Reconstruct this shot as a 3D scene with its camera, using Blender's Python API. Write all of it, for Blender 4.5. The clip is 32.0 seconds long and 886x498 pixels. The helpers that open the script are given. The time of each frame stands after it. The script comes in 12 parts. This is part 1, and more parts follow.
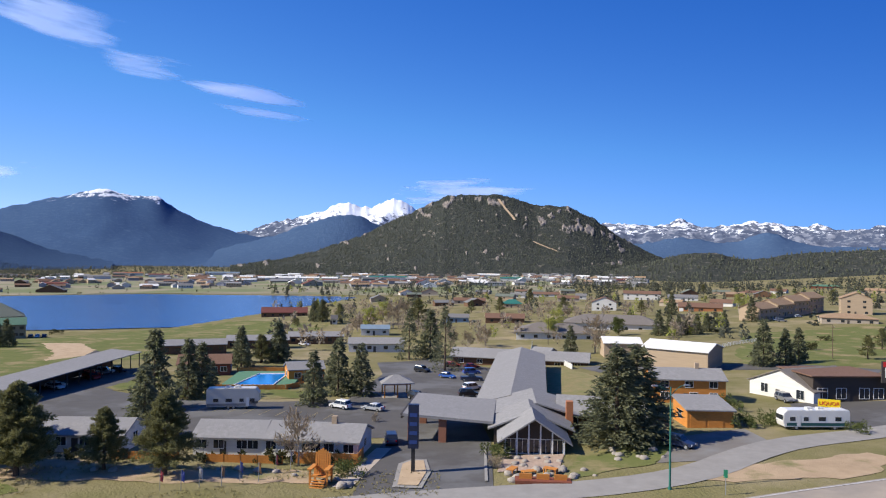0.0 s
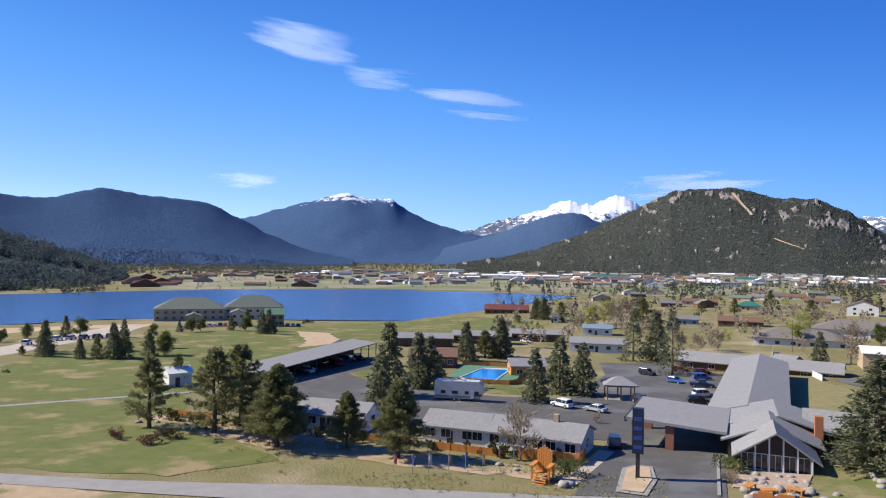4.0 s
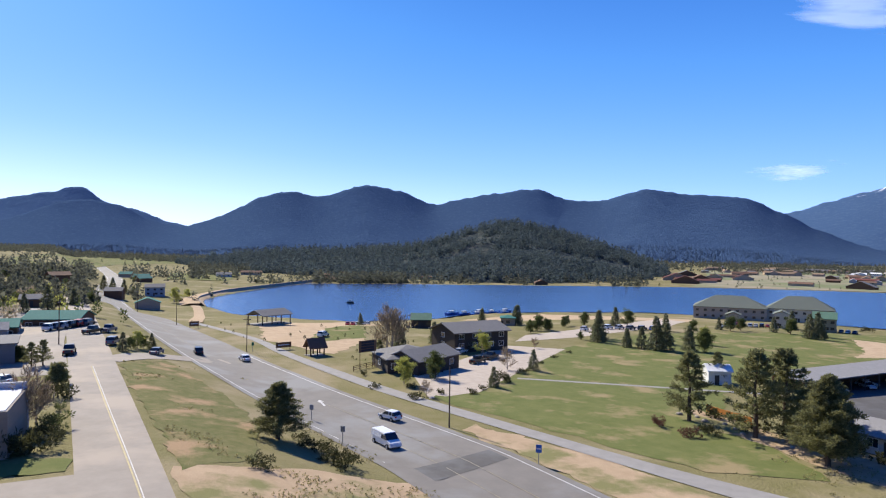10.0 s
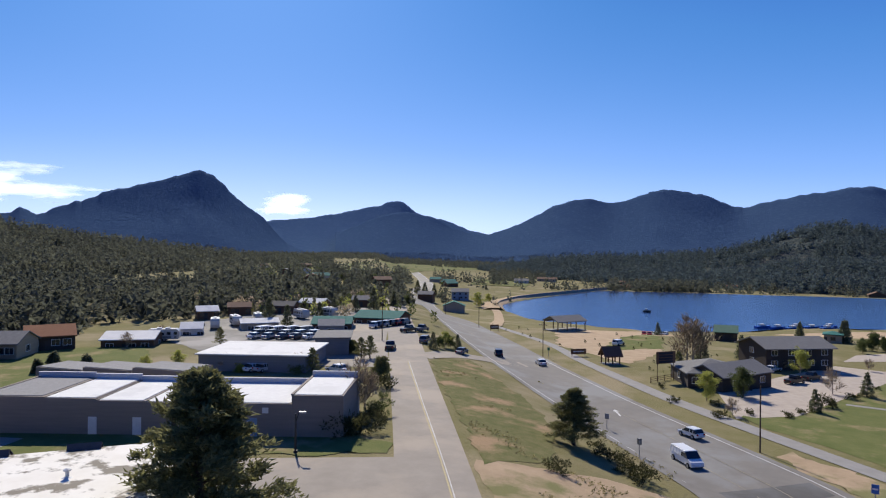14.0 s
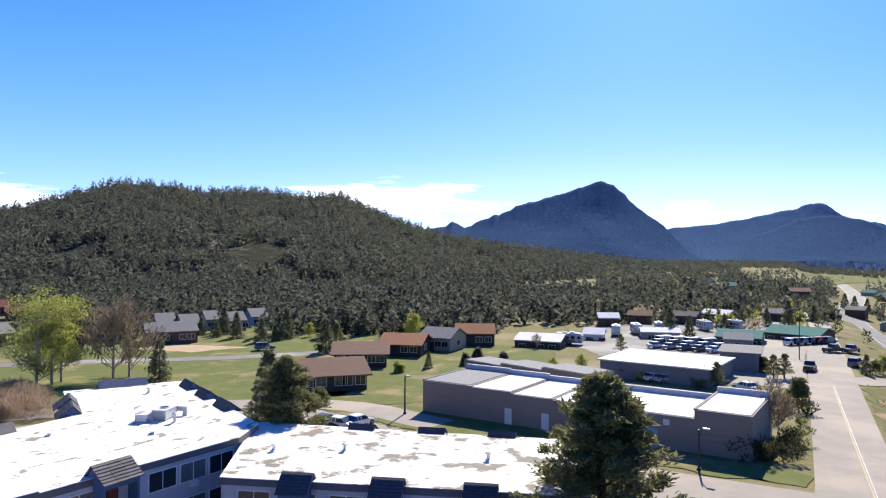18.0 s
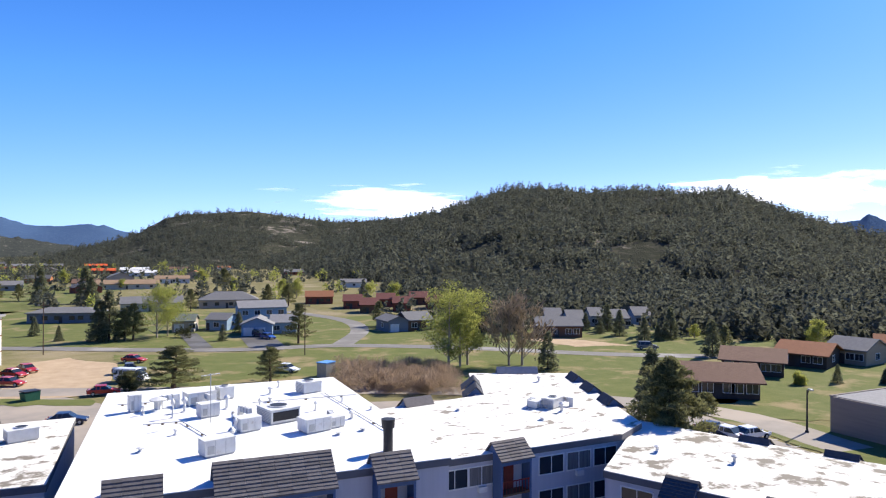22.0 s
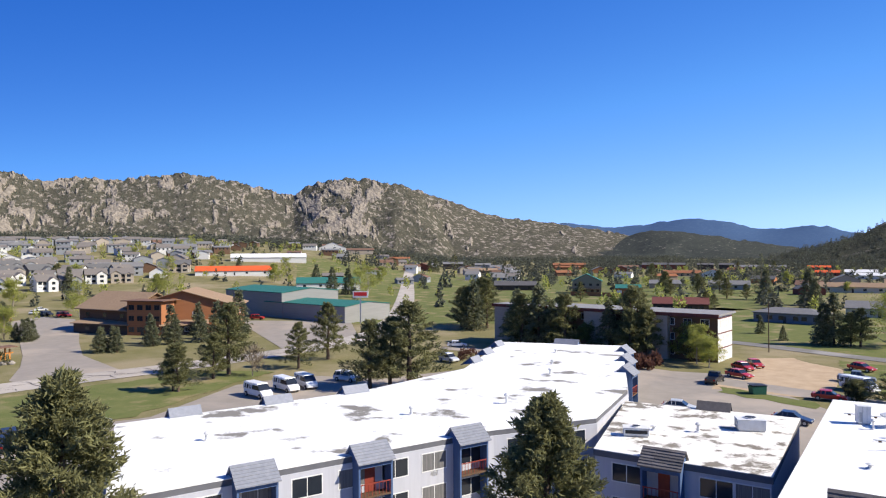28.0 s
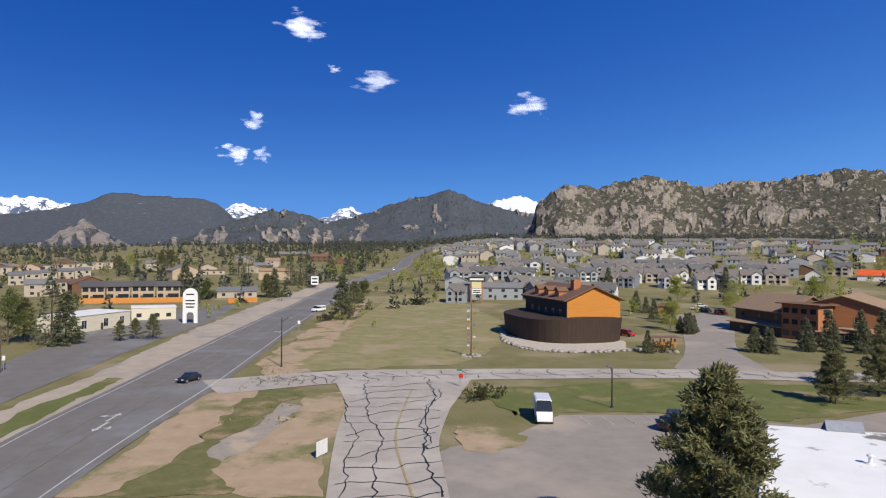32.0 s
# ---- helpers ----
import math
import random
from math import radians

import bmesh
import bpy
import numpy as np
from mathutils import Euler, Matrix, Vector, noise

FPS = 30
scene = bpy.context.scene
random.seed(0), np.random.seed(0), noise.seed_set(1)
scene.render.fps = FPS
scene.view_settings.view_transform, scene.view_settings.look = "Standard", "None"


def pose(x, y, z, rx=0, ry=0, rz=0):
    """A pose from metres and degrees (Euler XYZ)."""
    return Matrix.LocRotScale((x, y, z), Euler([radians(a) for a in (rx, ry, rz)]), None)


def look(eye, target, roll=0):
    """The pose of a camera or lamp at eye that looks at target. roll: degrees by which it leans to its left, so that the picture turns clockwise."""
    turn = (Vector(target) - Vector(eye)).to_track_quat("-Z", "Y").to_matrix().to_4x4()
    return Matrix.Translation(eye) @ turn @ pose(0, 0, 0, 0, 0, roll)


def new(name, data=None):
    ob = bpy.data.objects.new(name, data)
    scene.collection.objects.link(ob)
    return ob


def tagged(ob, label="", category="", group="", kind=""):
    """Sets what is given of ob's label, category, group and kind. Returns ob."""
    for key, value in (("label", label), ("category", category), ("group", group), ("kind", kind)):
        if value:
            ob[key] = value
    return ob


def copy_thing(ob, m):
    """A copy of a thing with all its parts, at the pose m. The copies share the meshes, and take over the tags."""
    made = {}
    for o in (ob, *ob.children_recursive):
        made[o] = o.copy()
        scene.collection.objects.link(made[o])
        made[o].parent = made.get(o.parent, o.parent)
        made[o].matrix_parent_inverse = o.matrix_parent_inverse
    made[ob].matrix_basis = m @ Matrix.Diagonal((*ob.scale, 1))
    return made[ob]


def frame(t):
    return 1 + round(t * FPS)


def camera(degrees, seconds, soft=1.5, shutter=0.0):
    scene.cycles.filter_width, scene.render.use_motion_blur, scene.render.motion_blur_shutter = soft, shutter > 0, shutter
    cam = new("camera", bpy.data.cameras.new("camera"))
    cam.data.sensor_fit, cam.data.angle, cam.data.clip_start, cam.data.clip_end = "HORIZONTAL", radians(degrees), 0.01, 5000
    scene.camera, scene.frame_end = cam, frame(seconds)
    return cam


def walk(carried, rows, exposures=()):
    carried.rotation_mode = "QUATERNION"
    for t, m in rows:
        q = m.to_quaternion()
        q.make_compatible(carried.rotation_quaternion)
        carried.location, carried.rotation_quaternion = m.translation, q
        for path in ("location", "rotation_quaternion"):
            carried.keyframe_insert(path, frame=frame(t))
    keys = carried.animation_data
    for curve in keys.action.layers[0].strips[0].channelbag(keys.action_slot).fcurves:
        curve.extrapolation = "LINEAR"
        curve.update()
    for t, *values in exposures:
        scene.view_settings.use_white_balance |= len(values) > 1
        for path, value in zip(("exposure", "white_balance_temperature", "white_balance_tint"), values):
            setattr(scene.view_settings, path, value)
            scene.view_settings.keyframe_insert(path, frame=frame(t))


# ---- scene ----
EYE = (0.0, 0.0, 22.0)
PATH = [
    (0.0, 0.00, 0.86, -0.84),
    (0.5, 1.42, 0.83, -0.62),
    (1.0, 5.39, 0.76, -0.77),
    (1.5, 8.64, 0.67, -0.81),
    (2.0, 9.96, 0.63, -0.87),
    (2.5, 11.44, 0.61, -0.85),
    (4.5, 21.19, 0.40, -0.94),
    (5.0, 24.94, 0.35, -0.99),
    (5.5, 29.27, 0.22, -0.96),
    (6.0, 33.62, 0.13, -1.17),
    (6.5, 37.56, 0.06, -1.11),
    (7.0, 39.79, -0.05, -1.04),
    (7.5, 41.47, -0.10, -1.10),
    (8.0, 44.31, -0.20, -1.00),
    (8.5, 48.51, -0.27, -0.96),
    (9.0, 52.69, -0.32, -0.98),
    (9.5, 56.67, -0.37, -0.95),
    (10.0, 60.45, -0.40, -0.79),
    (10.5, 64.31, -0.44, -0.74),
    (11.0, 68.10, -0.45, -0.64),
    (11.5, 71.14, -0.42, -0.63),
    (12.0, 73.68, -0.37, -0.63),
    (12.5, 76.70, -0.30, -0.54),
    (13.0, 79.74, -0.24, -0.54),
    (13.5, 82.11, -0.16, -0.51),
    (15.5, 94.41, 0.16, -0.49),
    (16.0, 99.49, 0.23, -0.49),
    (16.5, 104.04, 0.25, -0.32),
    (17.0, 108.44, 0.27, -0.37),
    (17.5, 112.14, 0.34, -0.29),
    (18.0, 116.45, 0.39, -0.31),
    (18.5, 120.32, 0.38, -0.34),
    (19.0, 124.54, 0.36, -0.26),
    (19.5, 127.85, 0.32, -0.35),
    (20.0, 131.54, 0.27, -0.28),
    (20.5, 135.04, 0.25, -0.40),
    (21.0, 138.64, 0.21, -0.39),
    (21.5, 142.59, 0.17, -0.30),
    (22.0, 147.18, 0.12, -0.19),
    (22.5, 151.62, 0.05, -0.22),
    (23.0, 155.34, -0.01, -0.29),
    (23.5, 157.93, -0.02, -0.20),
    (24.0, 161.43, -0.04, -0.06),
    (24.5, 166.19, 0.04, 0.05),
    (26.5, 184.75, 0.20, 0.36),
    (27.0, 189.98, 0.24, 0.31),
    (27.5, 196.10, 0.25, 0.34),
    (28.0, 202.10, 0.31, 0.31),
    (28.5, 206.88, 0.33, 0.23),
    (29.0, 211.43, 0.34, 0.28),
    (29.5, 216.38, 0.36, 0.17),
    (30.0, 223.49, 0.40, 0.14),
    (30.5, 231.26, 0.46, 0.10),
    (31.0, 238.36, 0.47, 0.03),
    (31.5, 245.30, 0.45, -0.08),
    (32.0, 252.52, 0.37, -0.42),
]
EXPOSURE = [(0.0, 0.30), (5.0, 0.56), (7.5, 0.86), (9.0, 0.82), (10.0, 0.5), (11.0, 0.05), (13.0, 0.0), (16.0, 0.15), (17.0, 0.3), (18.0, 0.7), (19.0, 0.95), (20.0, 1.0), (21.5, 0.75), (23.0, 0.48), (24.0, 0.46), (27.0, 0.34), (28.0, 0.45), (30.0, 0.28), (31.0, 0.16), (32.0, 0.0)]
cam = camera(65.0, 32.0, 1.15)
walk(cam, [(t, pose(*EYE, 90 + pitch, roll, yaw)) for t, yaw, pitch, roll in PATH], EXPOSURE)

# ---- world and sun ----
SUN_AZ, SUN_EL = 100.0, 38.0          # azimuth counted left from the way ahead at the start
world = bpy.data.worlds.new("world")
scene.world = world
world.use_nodes = True
wn = world.node_tree.nodes
sky = wn.new("ShaderNodeTexSky")
sky.sky_type, sky.sun_disc = "NISHITA", False
sky.sun_elevation, sky.sun_rotation = radians(SUN_EL), radians(-SUN_AZ)
sky.altitude, sky.air_density, sky.dust_density, sky.ozone_density = 2300, 1.0, 2.2, 1.5
bw = wn.new("ShaderNodeRGBToBW")
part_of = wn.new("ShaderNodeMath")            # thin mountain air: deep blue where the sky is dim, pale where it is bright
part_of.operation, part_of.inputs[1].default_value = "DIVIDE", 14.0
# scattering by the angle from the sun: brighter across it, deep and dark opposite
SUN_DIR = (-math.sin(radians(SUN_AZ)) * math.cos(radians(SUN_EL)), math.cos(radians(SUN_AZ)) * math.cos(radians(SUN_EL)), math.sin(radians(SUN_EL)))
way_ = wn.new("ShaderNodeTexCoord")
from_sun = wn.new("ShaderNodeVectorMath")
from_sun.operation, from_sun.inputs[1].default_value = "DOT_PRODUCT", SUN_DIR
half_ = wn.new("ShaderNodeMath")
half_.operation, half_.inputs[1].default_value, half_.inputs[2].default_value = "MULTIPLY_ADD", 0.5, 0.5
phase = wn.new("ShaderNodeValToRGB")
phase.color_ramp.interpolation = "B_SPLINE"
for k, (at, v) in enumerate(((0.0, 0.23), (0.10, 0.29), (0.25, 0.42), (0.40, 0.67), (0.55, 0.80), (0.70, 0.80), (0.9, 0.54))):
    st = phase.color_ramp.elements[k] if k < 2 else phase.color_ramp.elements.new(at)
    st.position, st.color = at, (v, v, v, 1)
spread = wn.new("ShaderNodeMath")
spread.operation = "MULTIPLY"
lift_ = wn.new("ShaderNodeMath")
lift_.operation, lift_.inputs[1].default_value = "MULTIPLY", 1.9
tint = wn.new("ShaderNodeValToRGB")
for k, (at, col) in enumerate(((0.0, (0.02, 0.14, 1)), (0.14, (0.032, 0.22, 1)), (0.3, (0.12, 0.38, 1)), (0.55, (0.26, 0.48, 1)), (1.0, (0.62, 0.755, 1)))):
    st = tint.color_ramp.elements[k] if k < 2 else tint.color_ramp.elements.new(at)
    if k == 1:
        st.position = 0.14
    st.color = (*col, 1)
power = wn.new("ShaderNodeMath")
power.operation, power.inputs[1].default_value = "POWER", 0.8
gain = wn.new("ShaderNodeVectorMath")
gain.operation = "SCALE"
wl = world.node_tree.links
wl.new(sky.outputs[0], bw.inputs[0])
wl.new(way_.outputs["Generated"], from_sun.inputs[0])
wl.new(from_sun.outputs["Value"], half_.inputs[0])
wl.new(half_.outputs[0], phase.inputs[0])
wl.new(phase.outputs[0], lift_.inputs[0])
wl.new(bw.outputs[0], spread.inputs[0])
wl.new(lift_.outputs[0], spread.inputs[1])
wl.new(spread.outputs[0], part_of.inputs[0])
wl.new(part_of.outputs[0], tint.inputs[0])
wl.new(part_of.outputs[0], power.inputs[0])
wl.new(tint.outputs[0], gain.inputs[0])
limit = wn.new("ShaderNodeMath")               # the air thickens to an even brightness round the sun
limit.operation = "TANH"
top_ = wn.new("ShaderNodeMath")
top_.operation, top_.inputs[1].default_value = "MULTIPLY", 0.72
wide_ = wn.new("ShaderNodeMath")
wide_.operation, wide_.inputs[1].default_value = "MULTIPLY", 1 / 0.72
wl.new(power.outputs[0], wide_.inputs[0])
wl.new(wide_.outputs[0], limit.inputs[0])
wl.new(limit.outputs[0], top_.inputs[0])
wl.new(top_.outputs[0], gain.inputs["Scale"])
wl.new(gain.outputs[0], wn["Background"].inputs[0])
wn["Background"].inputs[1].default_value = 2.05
sun = new("sun", bpy.data.lights.new("sun", "SUN"))
sun.data.energy, sun.data.angle, sun.data.color = 5.6, radians(0.53), (1.0, 0.925, 0.79)
sx, sy = -math.sin(radians(SUN_AZ)), math.cos(radians(SUN_AZ))
ce, se = math.cos(radians(SUN_EL)), math.sin(radians(SUN_EL))
sun.matrix_world = look((sx * ce * 100, sy * ce * 100, se * 100), (0, 0, 0))


# ---- materials ----
MATS = {}


def mat(name, base, base2=None, scale=1.0, rough=0.85, bump=0.0, bump_scale=None, metal=0.0, spot=None, spot_scale=0.1,
        spot_at=0.55, rand=0.0, island=False, stretch=(1, 1, 1), alpha=1.0, spec=0.3, spot_soft=0.06):
    """A surface with two scales of variation; spot: a third colour in large patches."""
    if name in MATS:
        return MATS[name]
    m = bpy.data.materials.new(name)
    m.use_nodes = True
    t = m.node_tree
    n, l = t.nodes, t.links
    b = n["Principled BSDF"]
    b.inputs["Roughness"].default_value, b.inputs["Metallic"].default_value = rough, metal
    b.inputs["Specular IOR Level"].default_value = spec
    geo = n.new("ShaderNodeNewGeometry")
    mp = n.new("ShaderNodeMapping")
    mp.inputs["Scale"].default_value = stretch
    l.new(geo.outputs["Position"], mp.inputs["Vector"])
    n1 = n.new("ShaderNodeTexNoise")
    n1.inputs["Scale"].default_value, n1.inputs["Detail"].default_value, n1.inputs["Roughness"].default_value = scale, 6, 0.65
    l.new(mp.outputs[0], n1.inputs["Vector"])
    r1 = n.new("ShaderNodeMapRange")
    r1.inputs[1].default_value, r1.inputs[2].default_value = 0.32, 0.68
    l.new(n1.outputs[0], r1.inputs[0])
    mix = n.new("ShaderNodeMix")
    mix.data_type = "RGBA"
    b2 = base2 or tuple(c * 0.78 for c in base)
    mix.inputs[6].default_value, mix.inputs[7].default_value = (*base, 1), (*b2, 1)
    l.new(r1.outputs[0], mix.inputs[0])
    out = mix.outputs[2]
    if spot:
        n2 = n.new("ShaderNodeTexNoise")
        n2.inputs["Scale"].default_value, n2.inputs["Detail"].default_value = spot_scale, 8
        n2.inputs["Roughness"].default_value = 0.6
        l.new(mp.outputs[0], n2.inputs["Vector"])
        r2 = n.new("ShaderNodeMapRange")
        r2.inputs[1].default_value, r2.inputs[2].default_value = spot_at - spot_soft, spot_at + spot_soft
        l.new(n2.outputs[0], r2.inputs[0])
        mx = n.new("ShaderNodeMix")
        mx.data_type = "RGBA"
        mx.inputs[7].default_value = (*spot, 1)
        l.new(r2.outputs[0], mx.inputs[0])
        l.new(out, mx.inputs[6])
        out = mx.outputs[2]
    if rand:
        if island:
            src = geo.outputs["Random Per Island"]
        else:
            src = n.new("ShaderNodeObjectInfo").outputs["Random"]
        r3 = n.new("ShaderNodeMapRange")
        r3.inputs[3].default_value, r3.inputs[4].default_value = 1 - rand, 1 + rand
        l.new(src, r3.inputs[0])
        hs = n.new("ShaderNodeHueSaturation")
        l.new(r3.outputs[0], hs.inputs["Value"])
        l.new(out, hs.inputs["Color"])
        out = hs.outputs[0]
    l.new(out, b.inputs["Base Color"])
    if bump:
        n3 = n.new("ShaderNodeTexNoise")
        n3.inputs["Scale"].default_value, n3.inputs["Detail"].default_value = bump_scale or scale * 3, 5
        l.new(mp.outputs[0], n3.inputs["Vector"])
        bp = n.new("ShaderNodeBump")
        bp.inputs["Strength"].default_value, bp.inputs["Distance"].default_value = min(1, bump), bump * 2 / (bump_scale or scale * 3)
        l.new(n3.outputs[0], bp.inputs["Height"])
        l.new(bp.outputs[0], b.inputs["Normal"])
    MATS[name] = m
    return m


# ---- mesh helpers ----
def mesh_ob(name, verts, faces, material, parent=None, smooth=False):
    me = bpy.data.meshes.new(name)
    me.from_pydata(verts, [], faces)
    me.materials.append(material)
    if smooth:
        me.shade_smooth()
    ob = new(name, me)
    if parent:
        ob.parent = parent
    return ob


def grid_ob(name, V, material, closed=False, smooth=True, parent=None):
    """A sheet from an array of rows x columns x 3."""
    r, c = V.shape[:2]
    idx = np.arange(r * c).reshape(r, c)
    if closed:
        idx = np.concatenate([idx, idx[:, :1]], 1)
    q = np.stack([idx[:-1, :-1], idx[:-1, 1:], idx[1:, 1:], idx[1:, :-1]], -1).reshape(-1, 4)
    me = bpy.data.meshes.new(name)
    me.vertices.add(r * c)
    me.vertices.foreach_set("co", V.reshape(-1).astype(np.float32))
    me.loops.add(q.size)
    me.loops.foreach_set("vertex_index", q.reshape(-1).astype(np.int32))
    me.polygons.add(len(q))
    me.polygons.foreach_set("loop_start", np.arange(0, q.size, 4, dtype=np.int32))
    me.update(calc_edges=True)
    me.materials.append(material)
    if smooth:
        me.shade_smooth()
    ob = new(name, me)
    if parent:
        ob.parent = parent
    return ob


def tri_ob(name, V, Fc, material, parent=None, smooth=False):
    """A mesh from arrays of vertices and triangles."""
    me = bpy.data.meshes.new(name)
    V, Fc = np.asarray(V, np.float32), np.asarray(Fc, np.int32)
    me.vertices.add(len(V))
    me.vertices.foreach_set("co", V.reshape(-1))
    me.loops.add(Fc.size)
    me.loops.foreach_set("vertex_index", Fc.reshape(-1))
    me.polygons.add(len(Fc))
    me.polygons.foreach_set("loop_start", np.arange(0, Fc.size, 3, dtype=np.int32))
    me.update(calc_edges=True)
    me.materials.append(material)
    if smooth:
        me.shade_smooth()
    ob = new(name, me)
    if parent:
        ob.parent = parent
    return ob


def sst(a, b, v):
    t = np.clip((v - a) / (b - a), 0, 1)
    return t * t * (3 - 2 * t)


def fbm(x, y, octaves=5, seed=0, ridged=False):
    """Smooth value noise for arrays, about -1..1."""
    total, amp, norm = 0.0, 1.0, 0.0
    for o in range(octaves):
        xi, yi = np.floor(x).astype(np.int64), np.floor(y).astype(np.int64)
        fx, fy = x - xi, y - yi
        fx, fy = fx * fx * (3 - 2 * fx), fy * fy * (3 - 2 * fy)

        def h(i, j):
            k = (i * 374761393 + j * 668265263 + (seed + o) * 974711) & 0x7FFFFFFF
            k = ((k ^ (k >> 13)) * 1274126177) & 0x7FFFFFFF
            return ((k ^ (k >> 16)) & 0xFFFF) / 32767.5 - 1
        v = (h(xi, yi) * (1 - fx) + h(xi + 1, yi) * fx) * (1 - fy) + (h(xi, yi + 1) * (1 - fx) + h(xi + 1, yi + 1) * fx) * fy
        if ridged:
            v = 1 - 2 * np.abs(v)
        total, norm = total + v * amp, norm + amp
        amp *= 0.5
        x, y = x * 2.03 + 17.3, y * 2.03 - 9.1
    return total / norm


# ---- ground, lake and mountains ----
LAKE_Z = -17.0
LAKE = np.array([(-88, 705), (-92, 660), (-129, 474), (-148, 379), (-204, 356), (-262, 336), (-300, 312), (-323, 260), (-335, 215), (-318, 180),
                 (-322, 135), (-345, 113), (-379, 88), (-433, 84), (-473, 90), (-527, 123), (-576, 164), (-632, 215), (-609, 276), (-535, 420),
                 (-479, 530), (-400, 620), (-306, 690), (-197, 695)], float)


def lake_dist(x, y):
    """Signed distance to the shore: negative in the water."""
    x, y = np.asarray(x, float), np.asarray(y, float)
    d = np.full(x.shape, 1e9)
    inside = np.zeros(x.shape, bool)
    for (x0, y0), (x1, y1) in zip(LAKE, np.roll(LAKE, -1, 0)):
        ex, ey = x1 - x0, y1 - y0
        k = np.clip(((x - x0) * ex + (y - y0) * ey) / (ex * ex + ey * ey), 0, 1)
        d = np.minimum(d, np.hypot(x - x0 - k * ex, y - y0 - k * ey))
        cross = (y0 > y) != (y1 > y)
        with np.errstate(divide="ignore", invalid="ignore"):
            inside ^= cross & (x < ex * (y - y0) / (ey if ey else 1e-9) + x0)
    return np.where(inside, -d, d)


def ground_z(x, y):
    x, y = np.asarray(x, float), np.asarray(y, float)
    w = 1 - 0.4 * sst(-20, 60, x) - 0.35 * sst(60, 115, x) - 0.25 * sst(115, 230, x)
    z = -6 * w * sst(8, 42, y) - 7 * np.clip((y - 62) / 250, 0, 1)
    z = z - 5 * sst(-150, -450, x) * sst(0, 50, y)
    far = np.hypot(x, y)
    z = z - 4.5 * sst(350, 800, far) * sst(-100, 200, y)
    rise = np.clip((far - 290) / 1000, 0, 1.4)
    z = z + 29 * rise * sst(0.30, 0.72, x / np.maximum(far, 1)) * sst(240, 330, far)
    az = np.degrees(np.arctan2(-x, y)) % 360
    z = z + 17 * sst(330, 800, far) * sst(200, 214, az) * (1 - sst(248, 257, az))
    d = lake_dist(x, y)
    z = LAKE_Z + 0.25 + (z - LAKE_Z - 0.25) * sst(-6, 110, d)
    z = np.where(d < 3, LAKE_Z + 0.25 + (d - 3) * 0.22, z)
    return np.maximum(z, LAKE_Z - 6)


def gz(x, y):
    return float(ground_z(np.array([x]), np.array([y]))[0])


def polar(az, r):
    a = np.radians(az)
    return -np.sin(a) * r, np.cos(a) * r


M_GRASS = mat("meadow_grass", (0.158, 0.148, 0.060), (0.225, 0.192, 0.100), scale=0.12, rough=0.95, bump=0.5, bump_scale=2.5,
              spot=(0.28, 0.232, 0.14), spot_scale=0.035, spot_at=0.575, spec=0.05)
az_g = np.arange(0, 360, 0.75)
rad = np.concatenate([[0.002], np.geomspace(4, 4700, 230)])
A, Rr = np.meshgrid(az_g, rad)
gx, gy = polar(A, Rr)
zz = ground_z(gx, gy)
zz = zz + 0.05 * fbm(gx * 0.15, gy * 0.15, 3, 5) * sst(10, 60, Rr)
ground = grid_ob("ground", np.stack([gx, gy, zz], -1), M_GRASS, closed=True)
tagged(ground, "grassy valley ground with dry tan patches", "ground", kind="structure")

# lake: a flat sheet under the shore line
wm = bpy.data.materials.new("lake_water")
wm.use_nodes = True
wb = wm.node_tree.nodes["Principled BSDF"]
wb.inputs["Base Color"].default_value = (0.010, 0.035, 0.13, 1)
wb.inputs["Roughness"].default_value = 0.16
wno = wm.node_tree.nodes.new("ShaderNodeTexNoise")
wno.inputs["Scale"].default_value, wno.inputs["Detail"].default_value = 0.55, 4
wge = wm.node_tree.nodes.new("ShaderNodeNewGeometry")
wbu = wm.node_tree.nodes.new("ShaderNodeBump")
wbu.inputs["Strength"].default_value, wbu.inputs["Distance"].default_value = 0.6, 0.25
wm.node_tree.links.new(wge.outputs["Position"], wno.inputs["Vector"])
wm.node_tree.links.new(wno.outputs[0], wbu.inputs["Height"])
wm.node_tree.links.new(wbu.outputs[0], wb.inputs["Normal"])
cx, cy = LAKE.mean(0)
wv = [((x - cx) * 1.02 + cx, (y - cy) * 1.02 + cy, LAKE_Z) for x, y in LAKE]
water = mesh_ob("water", wv, [list(range(len(wv)))], wm)
tagged(water, "deep blue wind-rippled mountain lake", "lake", kind="structure")

# mountains: each one a ridge of (azimuth, elevation) in degrees, its far crest and near foot in metres
SURF = {}


